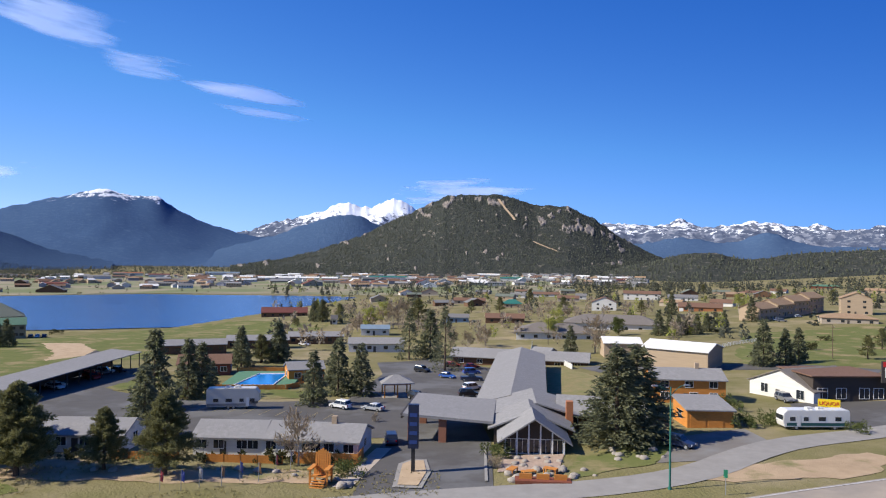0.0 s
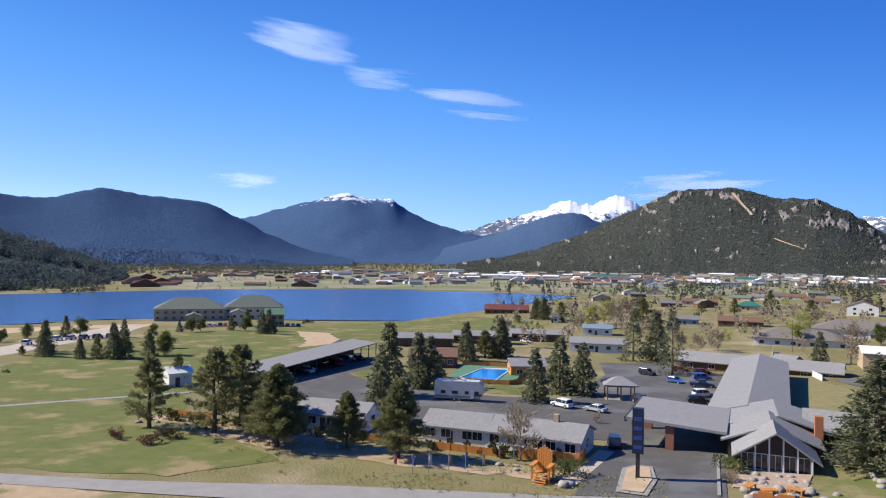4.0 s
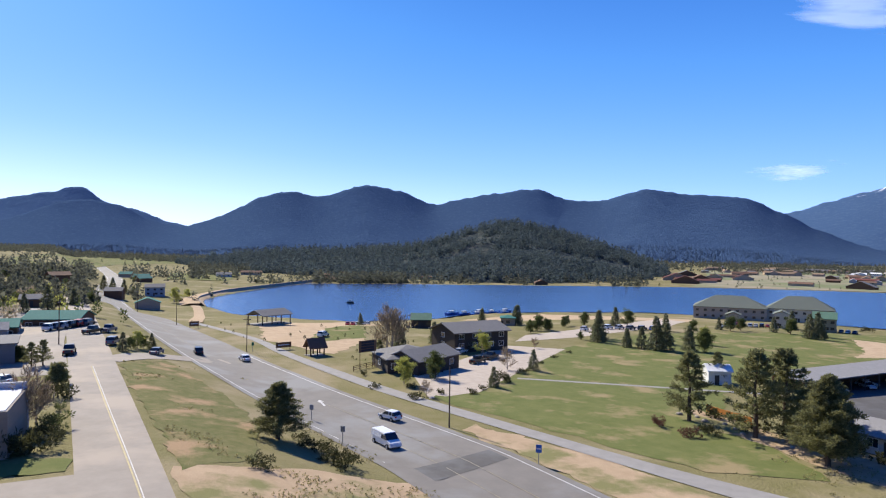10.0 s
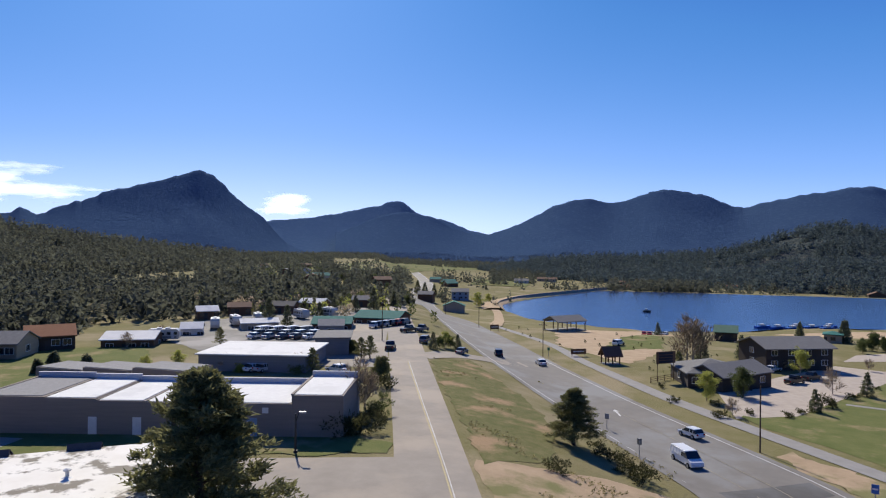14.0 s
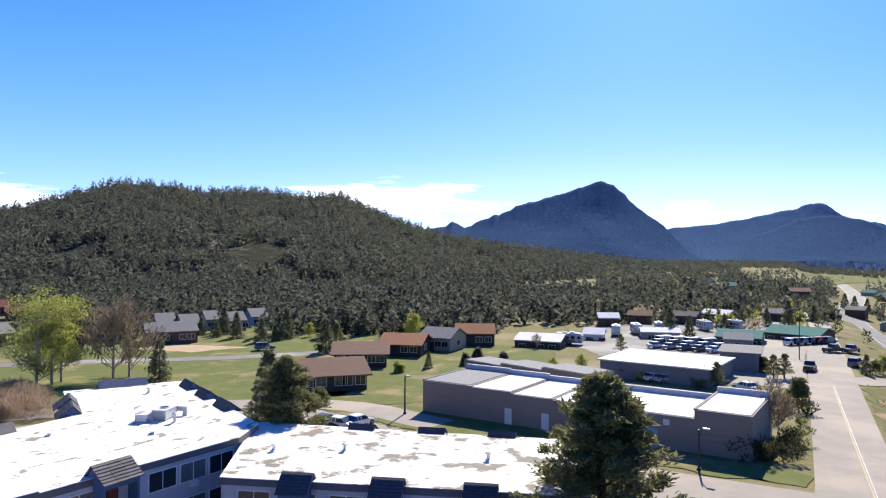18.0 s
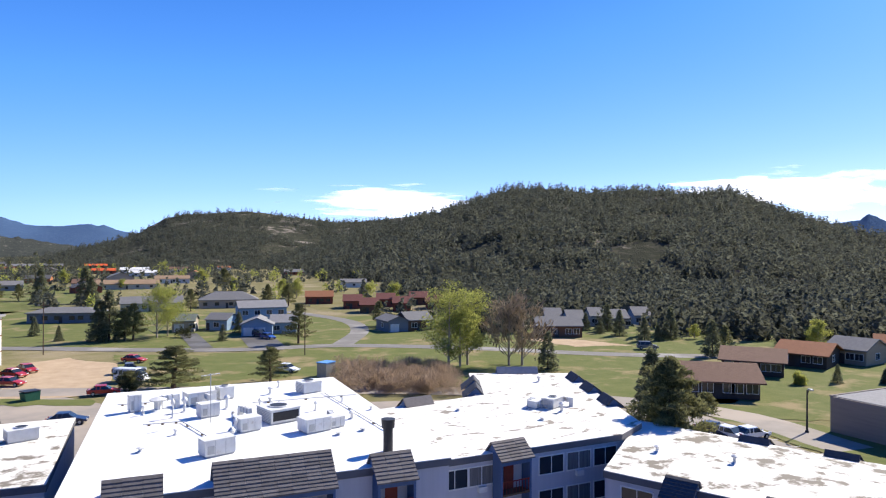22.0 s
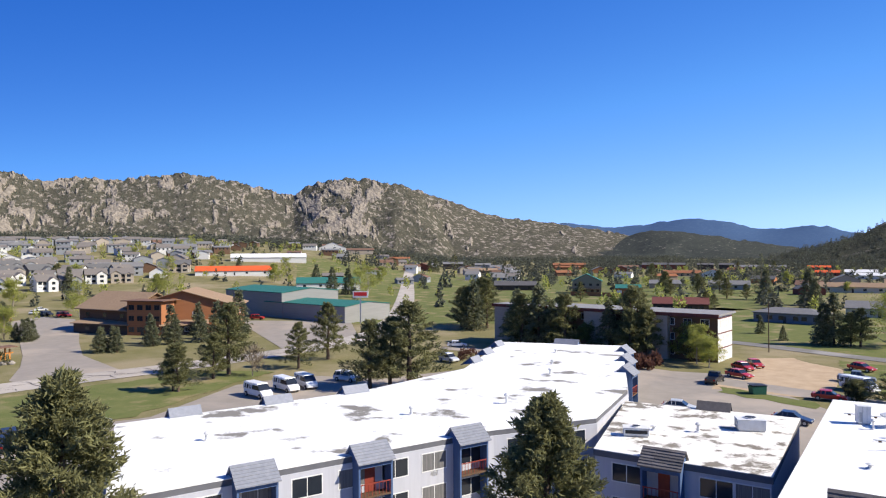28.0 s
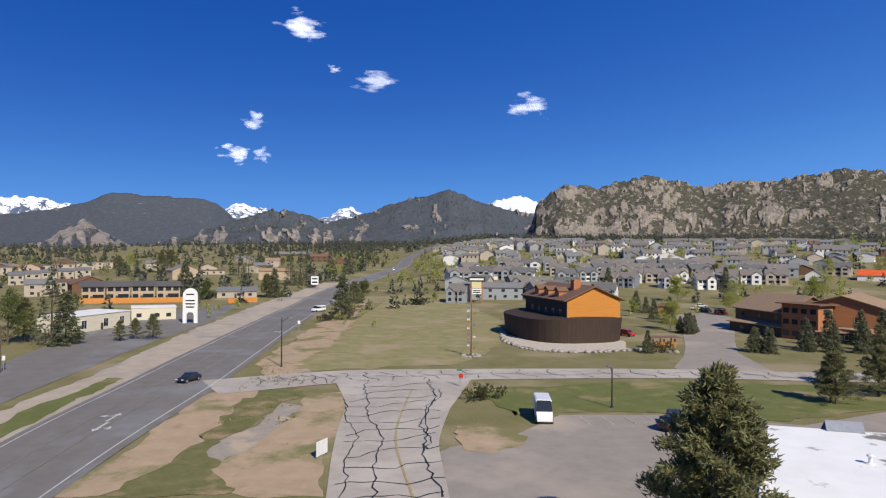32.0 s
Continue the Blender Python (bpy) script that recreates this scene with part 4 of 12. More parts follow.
def car(x, y, rot, shape="sedan", colour="white", label="", group="cars parked in the lots", z=None, category="car"):
    """A car with its nose along rot."""
    L, W, belt, top, nose, wf, wt, rt, rf = SHAPES[shape]
    e = thing("van" if shape in ("van", "cargo", "shuttle") else "pickup_truck" if shape == "pickup" else "car", x, y, rot,
              label or "%s %s standing on the asphalt" % (colour, {"suv": "sport utility car", "hatch": "small hatchback car", "sedan": "four-door sedan", "van": "passenger van", "pickup": "pickup truck", "cargo": "cargo van", "shuttle": "tall shuttle van"}[shape]), category, group,
              (gz(x, y) if z is None else z) + 0.09)
    pm = paint(colour, COL[colour])
    hw = W / 2

    def body():
        bm = bmesh.new()
        bed = 0.0 if shape != "pickup" else 0.0
        pts = [(0.05, 0.35), (0.0, 0.55), (0.12, nose - 0.05), (wf, belt), (rf if shape != "pickup" else 3.75, belt + 0.04), (L - 0.08, belt - (0.08 if shape == "sedan" else -0.02)), (L, 0.6), (L - 0.08, 0.32)]
        prism(bm, pts, -hw, hw)
        for v in bm.verts:
            v.co.x = L / 2 - v.co.x
            if v.co.z > belt - 0.1:
                v.co.y *= 0.95
            if abs(v.co.x) > L / 2 - 0.15:
                v.co.y *= 0.9
        bmesh.ops.bevel(bm, geom=bm.edges[:], offset=0.05, segments=1, affect="EDGES")
        bmesh.ops.recalc_face_normals(bm, faces=bm.faces[:])
        return bm

    def cabin(o, zt):
        bm = bmesh.new()
        prism(bm, [(wf + o, belt), (wt + o * 0.5, zt), (rt - o * 0.5, zt), (rf - o, belt)], -hw * 0.95, hw * 0.95)
        for v in bm.verts:
            v.co.x = L / 2 - v.co.x
            if v.co.z > belt + 0.05:
                v.co.y *= 0.84
        bmesh.ops.recalc_face_normals(bm, faces=bm.faces[:])
        return bm

    def roof():
        bm = bmesh.new()
        box(bm, L / 2 - rt - 0.03, L / 2 - wt + 0.05, -hw * 0.83, hw * 0.83, top - 0.06, top + 0.03, 0.05)
        for px in ((wt + rt) / 2 - 0.05, rt - 0.25):
            for s in (-1, 1):
                tube(bm, (L / 2 - px, s * hw * 0.81, top - 0.03), (L / 2 - px - 0.05, s * hw * 0.955, belt), 0.05, n=5)
        return bm
    b = part("body", shared(("body", shape, colour), body, pm), pm, e)
    part("cabin_glass", shared(("cabin_glass", shape), lambda: cabin(0.05, top - 0.04), M_GLASS), M_GLASS, e)
    part("roof", shared(("roof", shape, colour), roof, pm), pm, e)
    if shape in ("cargo", "shuttle"):
        def sides():
            bm = bmesh.new()
            for s in (-1, 1):
                x0, x1 = L / 2 - rt + 0.02, L / 2 - wt - 0.9
                v = [bm.verts.new((px, s * (hw * q + o), pz)) for o in (0.0, 0.05) for px, q, pz in ((x0, 0.955, belt - 0.02), (x1, 0.955, belt - 0.02), (x1, 0.805, top - 0.02), (x0, 0.805, top - 0.02))]
                for f in ((0, 1, 2, 3), (4, 5, 6, 7), (0, 1, 5, 4), (2, 3, 7, 6), (1, 2, 6, 5), (0, 3, 7, 4)):
                    bm.faces.new([v[k] for k in f])
            bmesh.ops.recalc_face_normals(bm, faces=bm.faces[:])
            return bm
        part("side_panel", shared(("side_panel", shape, colour), sides, pm), pm, e)
    if shape in ("van", "cargo", "shuttle"):
        def pillars():
            bm = bmesh.new()
            for s in (-1, 1):
                for k in range(2, 6):
                    px = L / 2 - (wt + (rt - wt) * k / 5)
                    tube(bm, (px, s * hw * 0.82, top - 0.03), (px, s * hw * 0.96, belt), 0.09, n=5)
                box(bm, L / 2 - rt, L / 2 - wt, s * hw * 0.86 - 0.05, s * hw * 0.86 + 0.05, top - 0.25, top - 0.04)
            return bm
        part("pillar_frame", shared(("pillar_frame", shape, colour), pillars, pm), pm, e)
    far = math.hypot(x, y) > 190
    r = 0.33 if shape in ("sedan", "hatch") else 0.37

    def ring(rr, wd):
        bm = bmesh.new()
        tube(bm, (0, -wd / 2, 0), (0, wd / 2, 0), rr, n=14)
        return bm
    for px in (L / 2 - 0.85, -L / 2 + 0.9):
        for s in (-1, 1):
            wl = part("wheel", shared(("tyre", r), lambda: ring(r, 0.22), M_TYRE), M_TYRE, e)
            wl.location = (px, s * (hw - 0.1), r)
            if far:
                continue
            part("rim", shared(("rim", r), lambda: ring(r * 0.6, 0.25), M_STEEL), M_STEEL, wl)
    for s in () if far else (-1, 1):
        hl = part("headlight", shared(("headlight",), lambda: boxm(-0.04, 0.04, -0.2, 0.2, -0.08, 0.08), M_LAMPGLASS), M_LAMPGLASS, e)
        hl.location = (L / 2 - 0.06, s * hw * 0.66, 0.66)
        tl = part("tail_light", shared(("tail_light",), lambda: boxm(-0.04, 0.04, -0.14, 0.14, -0.12, 0.12), M_TAIL), M_TAIL, e)
        tl.location = (-L / 2 + 0.04, s * hw * 0.7, 0.82)
    return e


# ---- trees ----
def leaf_mat(name, a, b, rand=0.35, thin=0.35):
    """Leaves or twigs; thin: the share of light that passes through."""
    m = mat(name, a, b, scale=1.2, rough=0.8, rand=rand, island=True, spec=0.08)
    n, l = m.node_tree.nodes, m.node_tree.links
    p = n["Principled BSDF"]
    tr = n.new("ShaderNodeBsdfTranslucent")
    l.new(p.inputs["Base Color"].links[0].from_socket, tr.inputs[0])
    mx = n.new("ShaderNodeMixShader")
    mx.inputs[0].default_value = thin
    l.new(p.outputs[0], mx.inputs[1])
    l.new(tr.outputs[0], mx.inputs[2])
    l.new(mx.outputs[0], n["Material Output"].inputs[0])
    return m


M_SPRUCE = leaf_mat("spruce_needles", (0.20, 0.205, 0.118), (0.145, 0.155, 0.092), 0.35, 0.5)
M_PINE = leaf_mat("pine_needles", (0.245, 0.236, 0.104), (0.175, 0.176, 0.083), 0.35, 0.45)
M_FAR = leaf_mat("far_needles", (0.138, 0.142, 0.104), (0.100, 0.105, 0.077), 0.4, 0.45)
# shore pines: shade and haze mixed into a blue-grey needle colour
M_SHORE = leaf_mat("hazed_shore_needles", (0.108, 0.136, 0.134), (0.080, 0.103, 0.104), 0.4, 0.4)
M_RIDGE = leaf_mat("ridge_needles", (0.125, 0.135, 0.098), (0.092, 0.10, 0.074), 0.4, 0.4)
M_FRESH = leaf_mat("fresh_leaves", (0.42, 0.42, 0.115), (0.31, 0.33, 0.09), 0.3, 0.5)
# needles coloured haze blue, to match the painted ridge and crag below them
M_HAZED = leaf_mat("hazed_south_needles", (0.084, 0.135, 0.209), (0.065, 0.108, 0.173), 0.3, 0.4)
M_DULL = leaf_mat("dull_leaves", (0.14, 0.16, 0.055), (0.10, 0.12, 0.045))
M_TWIG = leaf_mat("bare_twigs", (0.42, 0.345, 0.25), (0.33, 0.27, 0.195), 0.25, 0.5)
M_WILLOW = leaf_mat("willow_twigs", (0.38, 0.28, 0.195), (0.29, 0.215, 0.15), 0.25, 0.5)
M_BUSH = leaf_mat("bush_leaves", (0.085, 0.085, 0.035), (0.06, 0.06, 0.028))
M_REDTWIG = leaf_mat("red_twigs", (0.17, 0.085, 0.06), (0.12, 0.06, 0.045), 0.25)
M_BARK = mat("bark", (0.13, 0.09, 0.065), (0.08, 0.055, 0.04), scale=3, rough=0.95, bump=0.5, stretch=(1, 1, 0.3))


M_PALEBARK = mat("pale_bark", (0.40, 0.34, 0.27), (0.30, 0.25, 0.2), scale=3, rough=0.95, bump=0.4, stretch=(1, 1, 0.3))


def leaf_tris(P, D, size, rng, wide=0.45):
    """One bent leaf (two triangles) at each point P along D."""
    n = len(P)
    D = D / (np.linalg.norm(D, axis=1)[:, None] + 1e-9)
    side = np.cross(D, rng.normal(size=(n, 3)))
    side /= np.linalg.norm(side, axis=1)[:, None] + 1e-9
    s = size * rng.uniform(0.6, 1.35, n)[:, None]
    up = np.cross(side, D)
    V = np.stack([P - side * s * wide, P + D * s * 0.4 + up * s * 0.15, P + side * s * wide, P + D * s], 1).reshape(-1, 3)
    b = np.arange(n)[:, None] * 4
    Fc = np.concatenate([b + [0, 1, 3], b + [1, 2, 3]], 0)
    return V, Fc


def spruce_crown(h, r, seed, levels=26, per=10, tufts=5, leaf=0.55, low=0.07, taper=0.9):
    rng = np.random.default_rng(seed)
    P, D = [], []
    for i in range(levels):
        f = i / (levels - 1)
        z = h * (low + (1 - low) * f)
        rr = r * (1 - f) ** taper * rng.uniform(0.8, 1.12) + 0.12
        n = max(4, int(per * (1 - 0.55 * f)))
        for a in rng.uniform(0, 2 * math.pi, n):
            ln = rr * rng.uniform(0.6, 1.15)
            lift = rng.normal(0, 0.7) * h / levels
            t = np.sqrt(rng.uniform(0.12, 1, tufts))
            dr = np.array([math.cos(a), math.sin(a)])
            x, y = dr[0] * ln * t, dr[1] * ln * t
            zz = z + lift - ln * 0.32 * t + ln * 0.14 * t * t + rng.normal(0, 0.1, tufts)
            P.append(np.stack([x, y, zz], -1) + rng.normal(0, 0.13, (tufts, 3)))
            D.append(np.stack([dr[0] + rng.normal(0, 0.5, tufts), dr[1] + rng.normal(0, 0.5, tufts), rng.normal(-0.25, 0.3, tufts)], -1))
    return leaf_tris(np.vstack(P), np.vstack(D), leaf, rng)


def puff_crown(centres, radii, seed, per=30, leaf=0.4, wide=0.3):
    rng = np.random.default_rng(seed)
    P, D = [], []
    for c, r in zip(centres, radii):
        d = rng.normal(size=(per, 3))
        d /= np.linalg.norm(d, axis=1)[:, None]
        P.append(c + d * r * rng.uniform(0.25, 1.0, per)[:, None] * [1, 1, 0.7])
        D.append(d + [0, 0, 0.35])
    return leaf_tris(np.vstack(P), np.vstack(D), leaf, rng, wide)


def pine_crown(h, seed, boughs=96, per=52, leaf=0.31):
    """Ragged cone: boughs of uneven length that carry flat clumps of short needles."""
    rng = np.random.default_rng(seed + 40)
    P, D = [], []
    for i in range(boughs):
        f = 0.13 + 0.87 * (i + rng.uniform(0, 1)) / boughs
        a = i * 2.4 + rng.normal(0, 0.3)
        ln = h * 0.38 * (1 - f) ** 0.82 * min(1.0, 0.5 + 2.2 * f) * rng.uniform(0.6, 1.15) + 0.25
        rise = rng.uniform(-0.05, 0.35) + 0.35 * f
        u = np.array([math.cos(a), math.sin(a), rise])
        for k in np.arange(0.3, 1.01, 0.16):
            c = np.array([0, 0, h * f * 0.97]) + u * ln * k + rng.normal(0, 0.10, 3)
            r = (0.30 + 0.035 * h * (1 - f)) * rng.uniform(0.7, 1.25)
            n = int(per * (0.6 + 0.4 * k))
            d = rng.normal(size=(n, 3))
            d /= np.linalg.norm(d, axis=1)[:, None]
            P.append(c + d * r * rng.uniform(0.2, 1, n)[:, None] * [1, 1, 0.8])
            D.append(u * 0.7 + [0, 0, 0.5] + rng.normal(0, 0.75, (n, 3)))
    return leaf_tris(np.vstack(P), np.vstack(D), leaf, rng, 0.26)


TREES = {}


def limbs(bm, base, h, rng, n, r0, spread, top=1.0, twist=0.3, start=0.3):
    """A tapered trunk with limbs; returns the limbs' ends."""
    base = Vector(base)
    pts = [base + Vector((rng.normal(0, 0.02) * h * k, rng.normal(0, 0.02) * h * k, h * top * k)) for k in (0, 0.3, 0.6, 1)]
    rs = [r0, r0 * 0.8, r0 * 0.5, r0 * 0.12]
    for k in range(3):
        tube(bm, pts[k], pts[k + 1], rs[k], rs[k + 1], 7)
    ends = []
    for i in range(n):
        f = start + (0.92 - start) * (i + rng.uniform(0, 1)) / n
        k = 0 if f < 0.3 else 1 if f < 0.6 else 2
        lo, hi = ((0, 0.3), (0.3, 0.6), (0.6, 1))[k]
        p = pts[k].lerp(pts[k + 1], (f - lo) / (hi - lo))
        a = rng.uniform(0, 2 * math.pi)
        ln = spread * (1.15 - 0.8 * f) * rng.uniform(0.7, 1.05)
        q = p + Vector((math.cos(a) * ln, math.sin(a) * ln, ln * rng.uniform(0.15, 0.7) * (1 + twist)))
        tube(bm, p, q, r0 * 0.32 * (1.1 - f), r0 * 0.06, 5)
        ends.append((p, q))
    return ends


def tree_template(kind, h, seed):
    key = (kind, round(h), seed)
    if key in TREES:
        return TREES[key]
    rng = np.random.default_rng(seed + 100)
    bm = bmesh.new()
    if kind == "spruce":
        tube(bm, (0, 0, -0.5), (0, 0, h * 0.95), h * 0.018 + 0.05, 0.03, 8)
        V, Fc = spruce_crown(h, h * 0.29, seed, levels=int(20 + h * 1.3), per=20, tufts=11, leaf=0.30 + h * 0.010, taper=0.85)
        cm = M_SPRUCE
    elif kind == "far_spruce":
        tube(bm, (0, 0, -0.5), (0, 0, h * 0.9), h * 0.018 + 0.05, 0.03, 5)
        V, Fc = spruce_crown(h, h * 0.30, seed, levels=22, per=15, tufts=8, leaf=0.55, taper=0.85)
        cm = M_SPRUCE
    elif kind == "far_pine":
        limbs(bm, (0, 0, -0.5), h * 0.96, rng, 16, h * 0.02 + 0.06, h * 0.1, start=0.12)
        V, Fc = pine_crown(h, seed, 46, 24, 0.42)
        cm = M_PINE
    elif kind == "pine":
        ends = limbs(bm, (0, 0, -0.5), h * 0.96, rng, 46, h * 0.02 + 0.06, h * 0.1, start=0.12)
        V, Fc = pine_crown(h, seed)
        cm = M_PINE
    elif kind in ("fresh", "dull"):
        ends = limbs(bm, (0, 0, -0.4), h * 0.85, rng, 24, h * 0.012 + 0.04, h * 0.34, start=0.08, twist=0.9)
        cs, rs = [], []
        for p, q in ends:
            for f in (0.5, 0.8, 1.05):
                cs.append(np.array(p.lerp(q, f)) + rng.normal(0, 0.25, 3))
                rs.append(h * 0.07 + 0.25)
        V, Fc = puff_crown(cs, rs, seed, per=75, leaf=0.19 + h * 0.007, wide=0.45)
        cm = M_FRESH if kind == "fresh" else M_DULL
    elif kind == "bare":
        ends = limbs(bm, (0, 0, -0.4), h * 0.8, rng, 30, h * 0.014 + 0.04, h * 0.4, start=0.12, twist=1.1)
        P, D = [], []
        for p, q in ends:
            for _ in range(28):
                o = np.array(p.lerp(q, rng.uniform(0.3, 1.1))) + rng.normal(0, 0.04 * h, 3)
                P.append(o)
                D.append(np.array(q - p) / (q - p).length + rng.normal(0, 0.6, 3) + [0, 0, 0.6])
        V, Fc = leaf_tris(np.array(P), np.array(D), h * 0.10, rng, 0.02)
        cm = M_TWIG
    else:  # bushes
        cs = rng.normal(0, 1, (16, 3)) * [h * 0.45, h * 0.45, h * 0.22] + [0, 0, h * 0.45]
        V, Fc = puff_crown(cs, [h * 0.3] * 16, seed, per=40, leaf=0.16 + h * 0.09, wide=0.3)
        tube(bm, (0, 0, -0.3), (0, 0, h * 0.5), 0.06, 0.02, 5)
        cm = {"bush": M_BUSH, "red_bush": M_REDTWIG, "green_bush": M_DULL, "twig_bush": M_TWIG}[kind]
    me = bpy.data.meshes.new("trunk")
    bm.to_mesh(me)
    bm.free()
    me.materials.append(M_PALEBARK if kind in ("bare", "fresh") else M_BARK)
    cr = bpy.data.meshes.new("crown")
    cr.from_pydata(V.tolist(), [], Fc.tolist())
    cr.materials.append(cm)
    TREES[key] = (me, cr, h)
    return TREES[key]


TREE_LABEL = {"spruce": "tall dense dark green spruce tree", "far_spruce": "dense green spruce standing on the grass", "pine": "bushy green pine tree with rounded crown", "far_pine": "bushy green pine tree with rounded crown",
              "fresh": "leafing tree in fresh yellow-green spring leaf", "dull": "young tree with thin olive leaves", "bare": "leafless tree with fine brown twigs",
              "bush": "low dark green shrub on the grass", "red_bush": "low reddish leafless shrub on dry grass", "green_bush": "rounded green shrub beside the path", "twig_bush": "thicket of bare tan twigs"}
TREE_RNG = random.Random(5)


def tree(x, y, h, kind="spruce", seed=None, label="", dz=0.0, wide=1.0):
    seed = TREE_RNG.randrange(3) if seed is None else seed
    if math.hypot(x, y) > 112 and kind in ("pine", "spruce"):
        kind = "far_" + kind
    wide *= {"pine": 1.25, "spruce": 1.15, "far_pine": 1.25, "far_spruce": 1.1}.get(kind, 1.0)
    base = {"spruce": 14, "far_spruce": 9, "far_pine": 10, "pine": 10, "fresh": 8, "dull": 6, "bare": 9}.get(kind, 1.5)
    tm, cm, bh = tree_template(kind, base if abs(h - base) < base * 0.7 else h, seed)
    bushy = "bush" in kind
    e = new("shrub" if bushy else "tree")
    s = h / bh
    e.matrix_basis = pose(x, y, gz(x, y) + dz, 0, 0, TREE_RNG.uniform(0, 360)) @ Matrix.Diagonal((s * wide, s * wide, s, 1))
    tagged(e, label or TREE_LABEL[kind], "shrub" if bushy else "tree", "shrubs" if bushy else "trees")
    part("trunk", tm, M_BARK, e)
    part("crown", cm, M_PINE, e)
    return e


def forest(name, pts, heights, label, seed=0, material=None, n=6, tiers=3, slim=0.30):
    """Many conifers in one mesh: ragged stacked cones."""
    rng = np.random.default_rng(seed)
    N = len(pts)
    Vs, Fs, off = [], [], 0
    ang = np.arange(n) * 2 * math.pi / n
    for t in range(tiers):
        f0, f1 = t / tiers * 0.86 + 0.04, min(1.0, (t + 1.55) / tiers * 0.86 + 0.1)
        rr = slim * (1 - f0) * heights[:, None] * rng.uniform(0.7, 1.25, (N, n))
        a = ang[None, :] + rng.uniform(0, 6, (N, 1)) + rng.normal(0, 0.15, (N, n))
        zb = (f0 + rng.uniform(-0.05, 0.05, (N, n))) * heights[:, None]
        ringv = np.stack([pts[:, 0, None] + np.cos(a) * rr, pts[:, 1, None] + np.sin(a) * rr, pts[:, 2, None] + zb], -1)
        apex = pts + np.stack([rng.normal(0, 0.02, N) * heights, rng.normal(0, 0.02, N) * heights, heights * f1], -1)
        V = np.concatenate([ringv, apex[:, None, :]], 1).reshape(-1, 3)
        i = np.arange(N)[:, None] * (n + 1) + off
        Fc = np.stack([np.stack([i[:, 0] + k, i[:, 0] + (k + 1) % n, i[:, 0] + n], -1) for k in range(n)], 1).reshape(-1, 3)
        Vs.append(V)
        Fs.append(Fc)
        off += len(V)
    ob = tri_ob(name, np.vstack(Vs), np.vstack(Fs), material or M_FAR, smooth=True)
    return tagged(ob, label, "forest", kind="stuff")


def soft_forest(name, pts, heights, label, seed=0, material=None, per=26, slim=0.3):
    """Many ragged conifers in one mesh, each a loose cone of needle sprays."""
    rng = np.random.default_rng(seed)
    N = len(pts)
    f = 0.06 + 0.94 * rng.uniform(0, 1, (N, per)) ** 1.25
    f[:, 0] = 0.97
    a = rng.uniform(0, 2 * math.pi, (N, per))
    h = heights[:, None]
    rr = slim * h * (1.03 - f) ** 0.8 * np.sqrt(rng.uniform(0.1, 1, (N, per))) * rng.uniform(0.75, 1.3, (N, 1))
    P0 = np.stack([pts[:, 0, None] + np.cos(a) * rr, pts[:, 1, None] + np.sin(a) * rr, pts[:, 2, None] + f * h], -1).reshape(-1, 3)
    D = np.stack([np.cos(a), np.sin(a), rng.uniform(-0.5, 1.1, (N, per))], -1).reshape(-1, 3) + rng.normal(0, 0.35, (N * per, 3))
    side = np.cross(D, rng.normal(size=(N * per, 3)))
    side /= np.linalg.norm(side, axis=1)[:, None] + 1e-9
    D /= np.linalg.norm(D, axis=1)[:, None] + 1e-9
    s = ((0.24 - 0.13 * f) * h * rng.uniform(0.7, 1.3, (N, per))).reshape(-1, 1)
    V = np.stack([P0 - side * s * 0.5 - D * s * 0.3, P0 + side * s * 0.5 - D * s * 0.3, P0 + D * s * 0.8], 1).reshape(-1, 3)
    ob = tri_ob(name, V, np.arange(N * per * 3).reshape(-1, 3), material or M_FAR)
    return tagged(ob, label, "forest", kind="stuff")


def on_mountain(name, n, seed, lo=0.02, hi=1.0, az=None, clear=0.0, power=1.0):
    """Random places on a mountain's slope, thinned in patches."""
    V, azs, per, rock = SURF[name]
    rng = np.random.default_rng(seed)
    a0, a1 = (azs[0], azs[-1]) if az is None else az
    aa = rng.uniform(a0, a1, n)
    ss = rng.uniform(lo, hi, n) ** power
    fi = (aa - azs[0]) / (azs[1] - azs[0])
    fj = ss * (per - 1)
    i = np.clip(fi.astype(int), 0, V.shape[1] - 2)
    j = np.clip(fj.astype(int), 0, V.shape[0] - 2)
    u, v = (fi - i)[:, None], (fj - j)[:, None]
    p = (V[j, i] * (1 - u) + V[j, i + 1] * u) * (1 - v) + (V[j + 1, i] * (1 - u) + V[j + 1, i + 1] * u) * v
    if rock is not None:
        bare = rock[j, i] > 0.15
        p = p[~bare | (rng.uniform(0, 1, n) < 0.06)]
    if clear:
        keep = fbm(p[:, 0] * 0.012, p[:, 1] * 0.012, 4, seed) > clear - 1
        p = p[keep]
    return p[p[:, 2] > ground_z(p[:, 0], p[:, 1]) - 1.0]


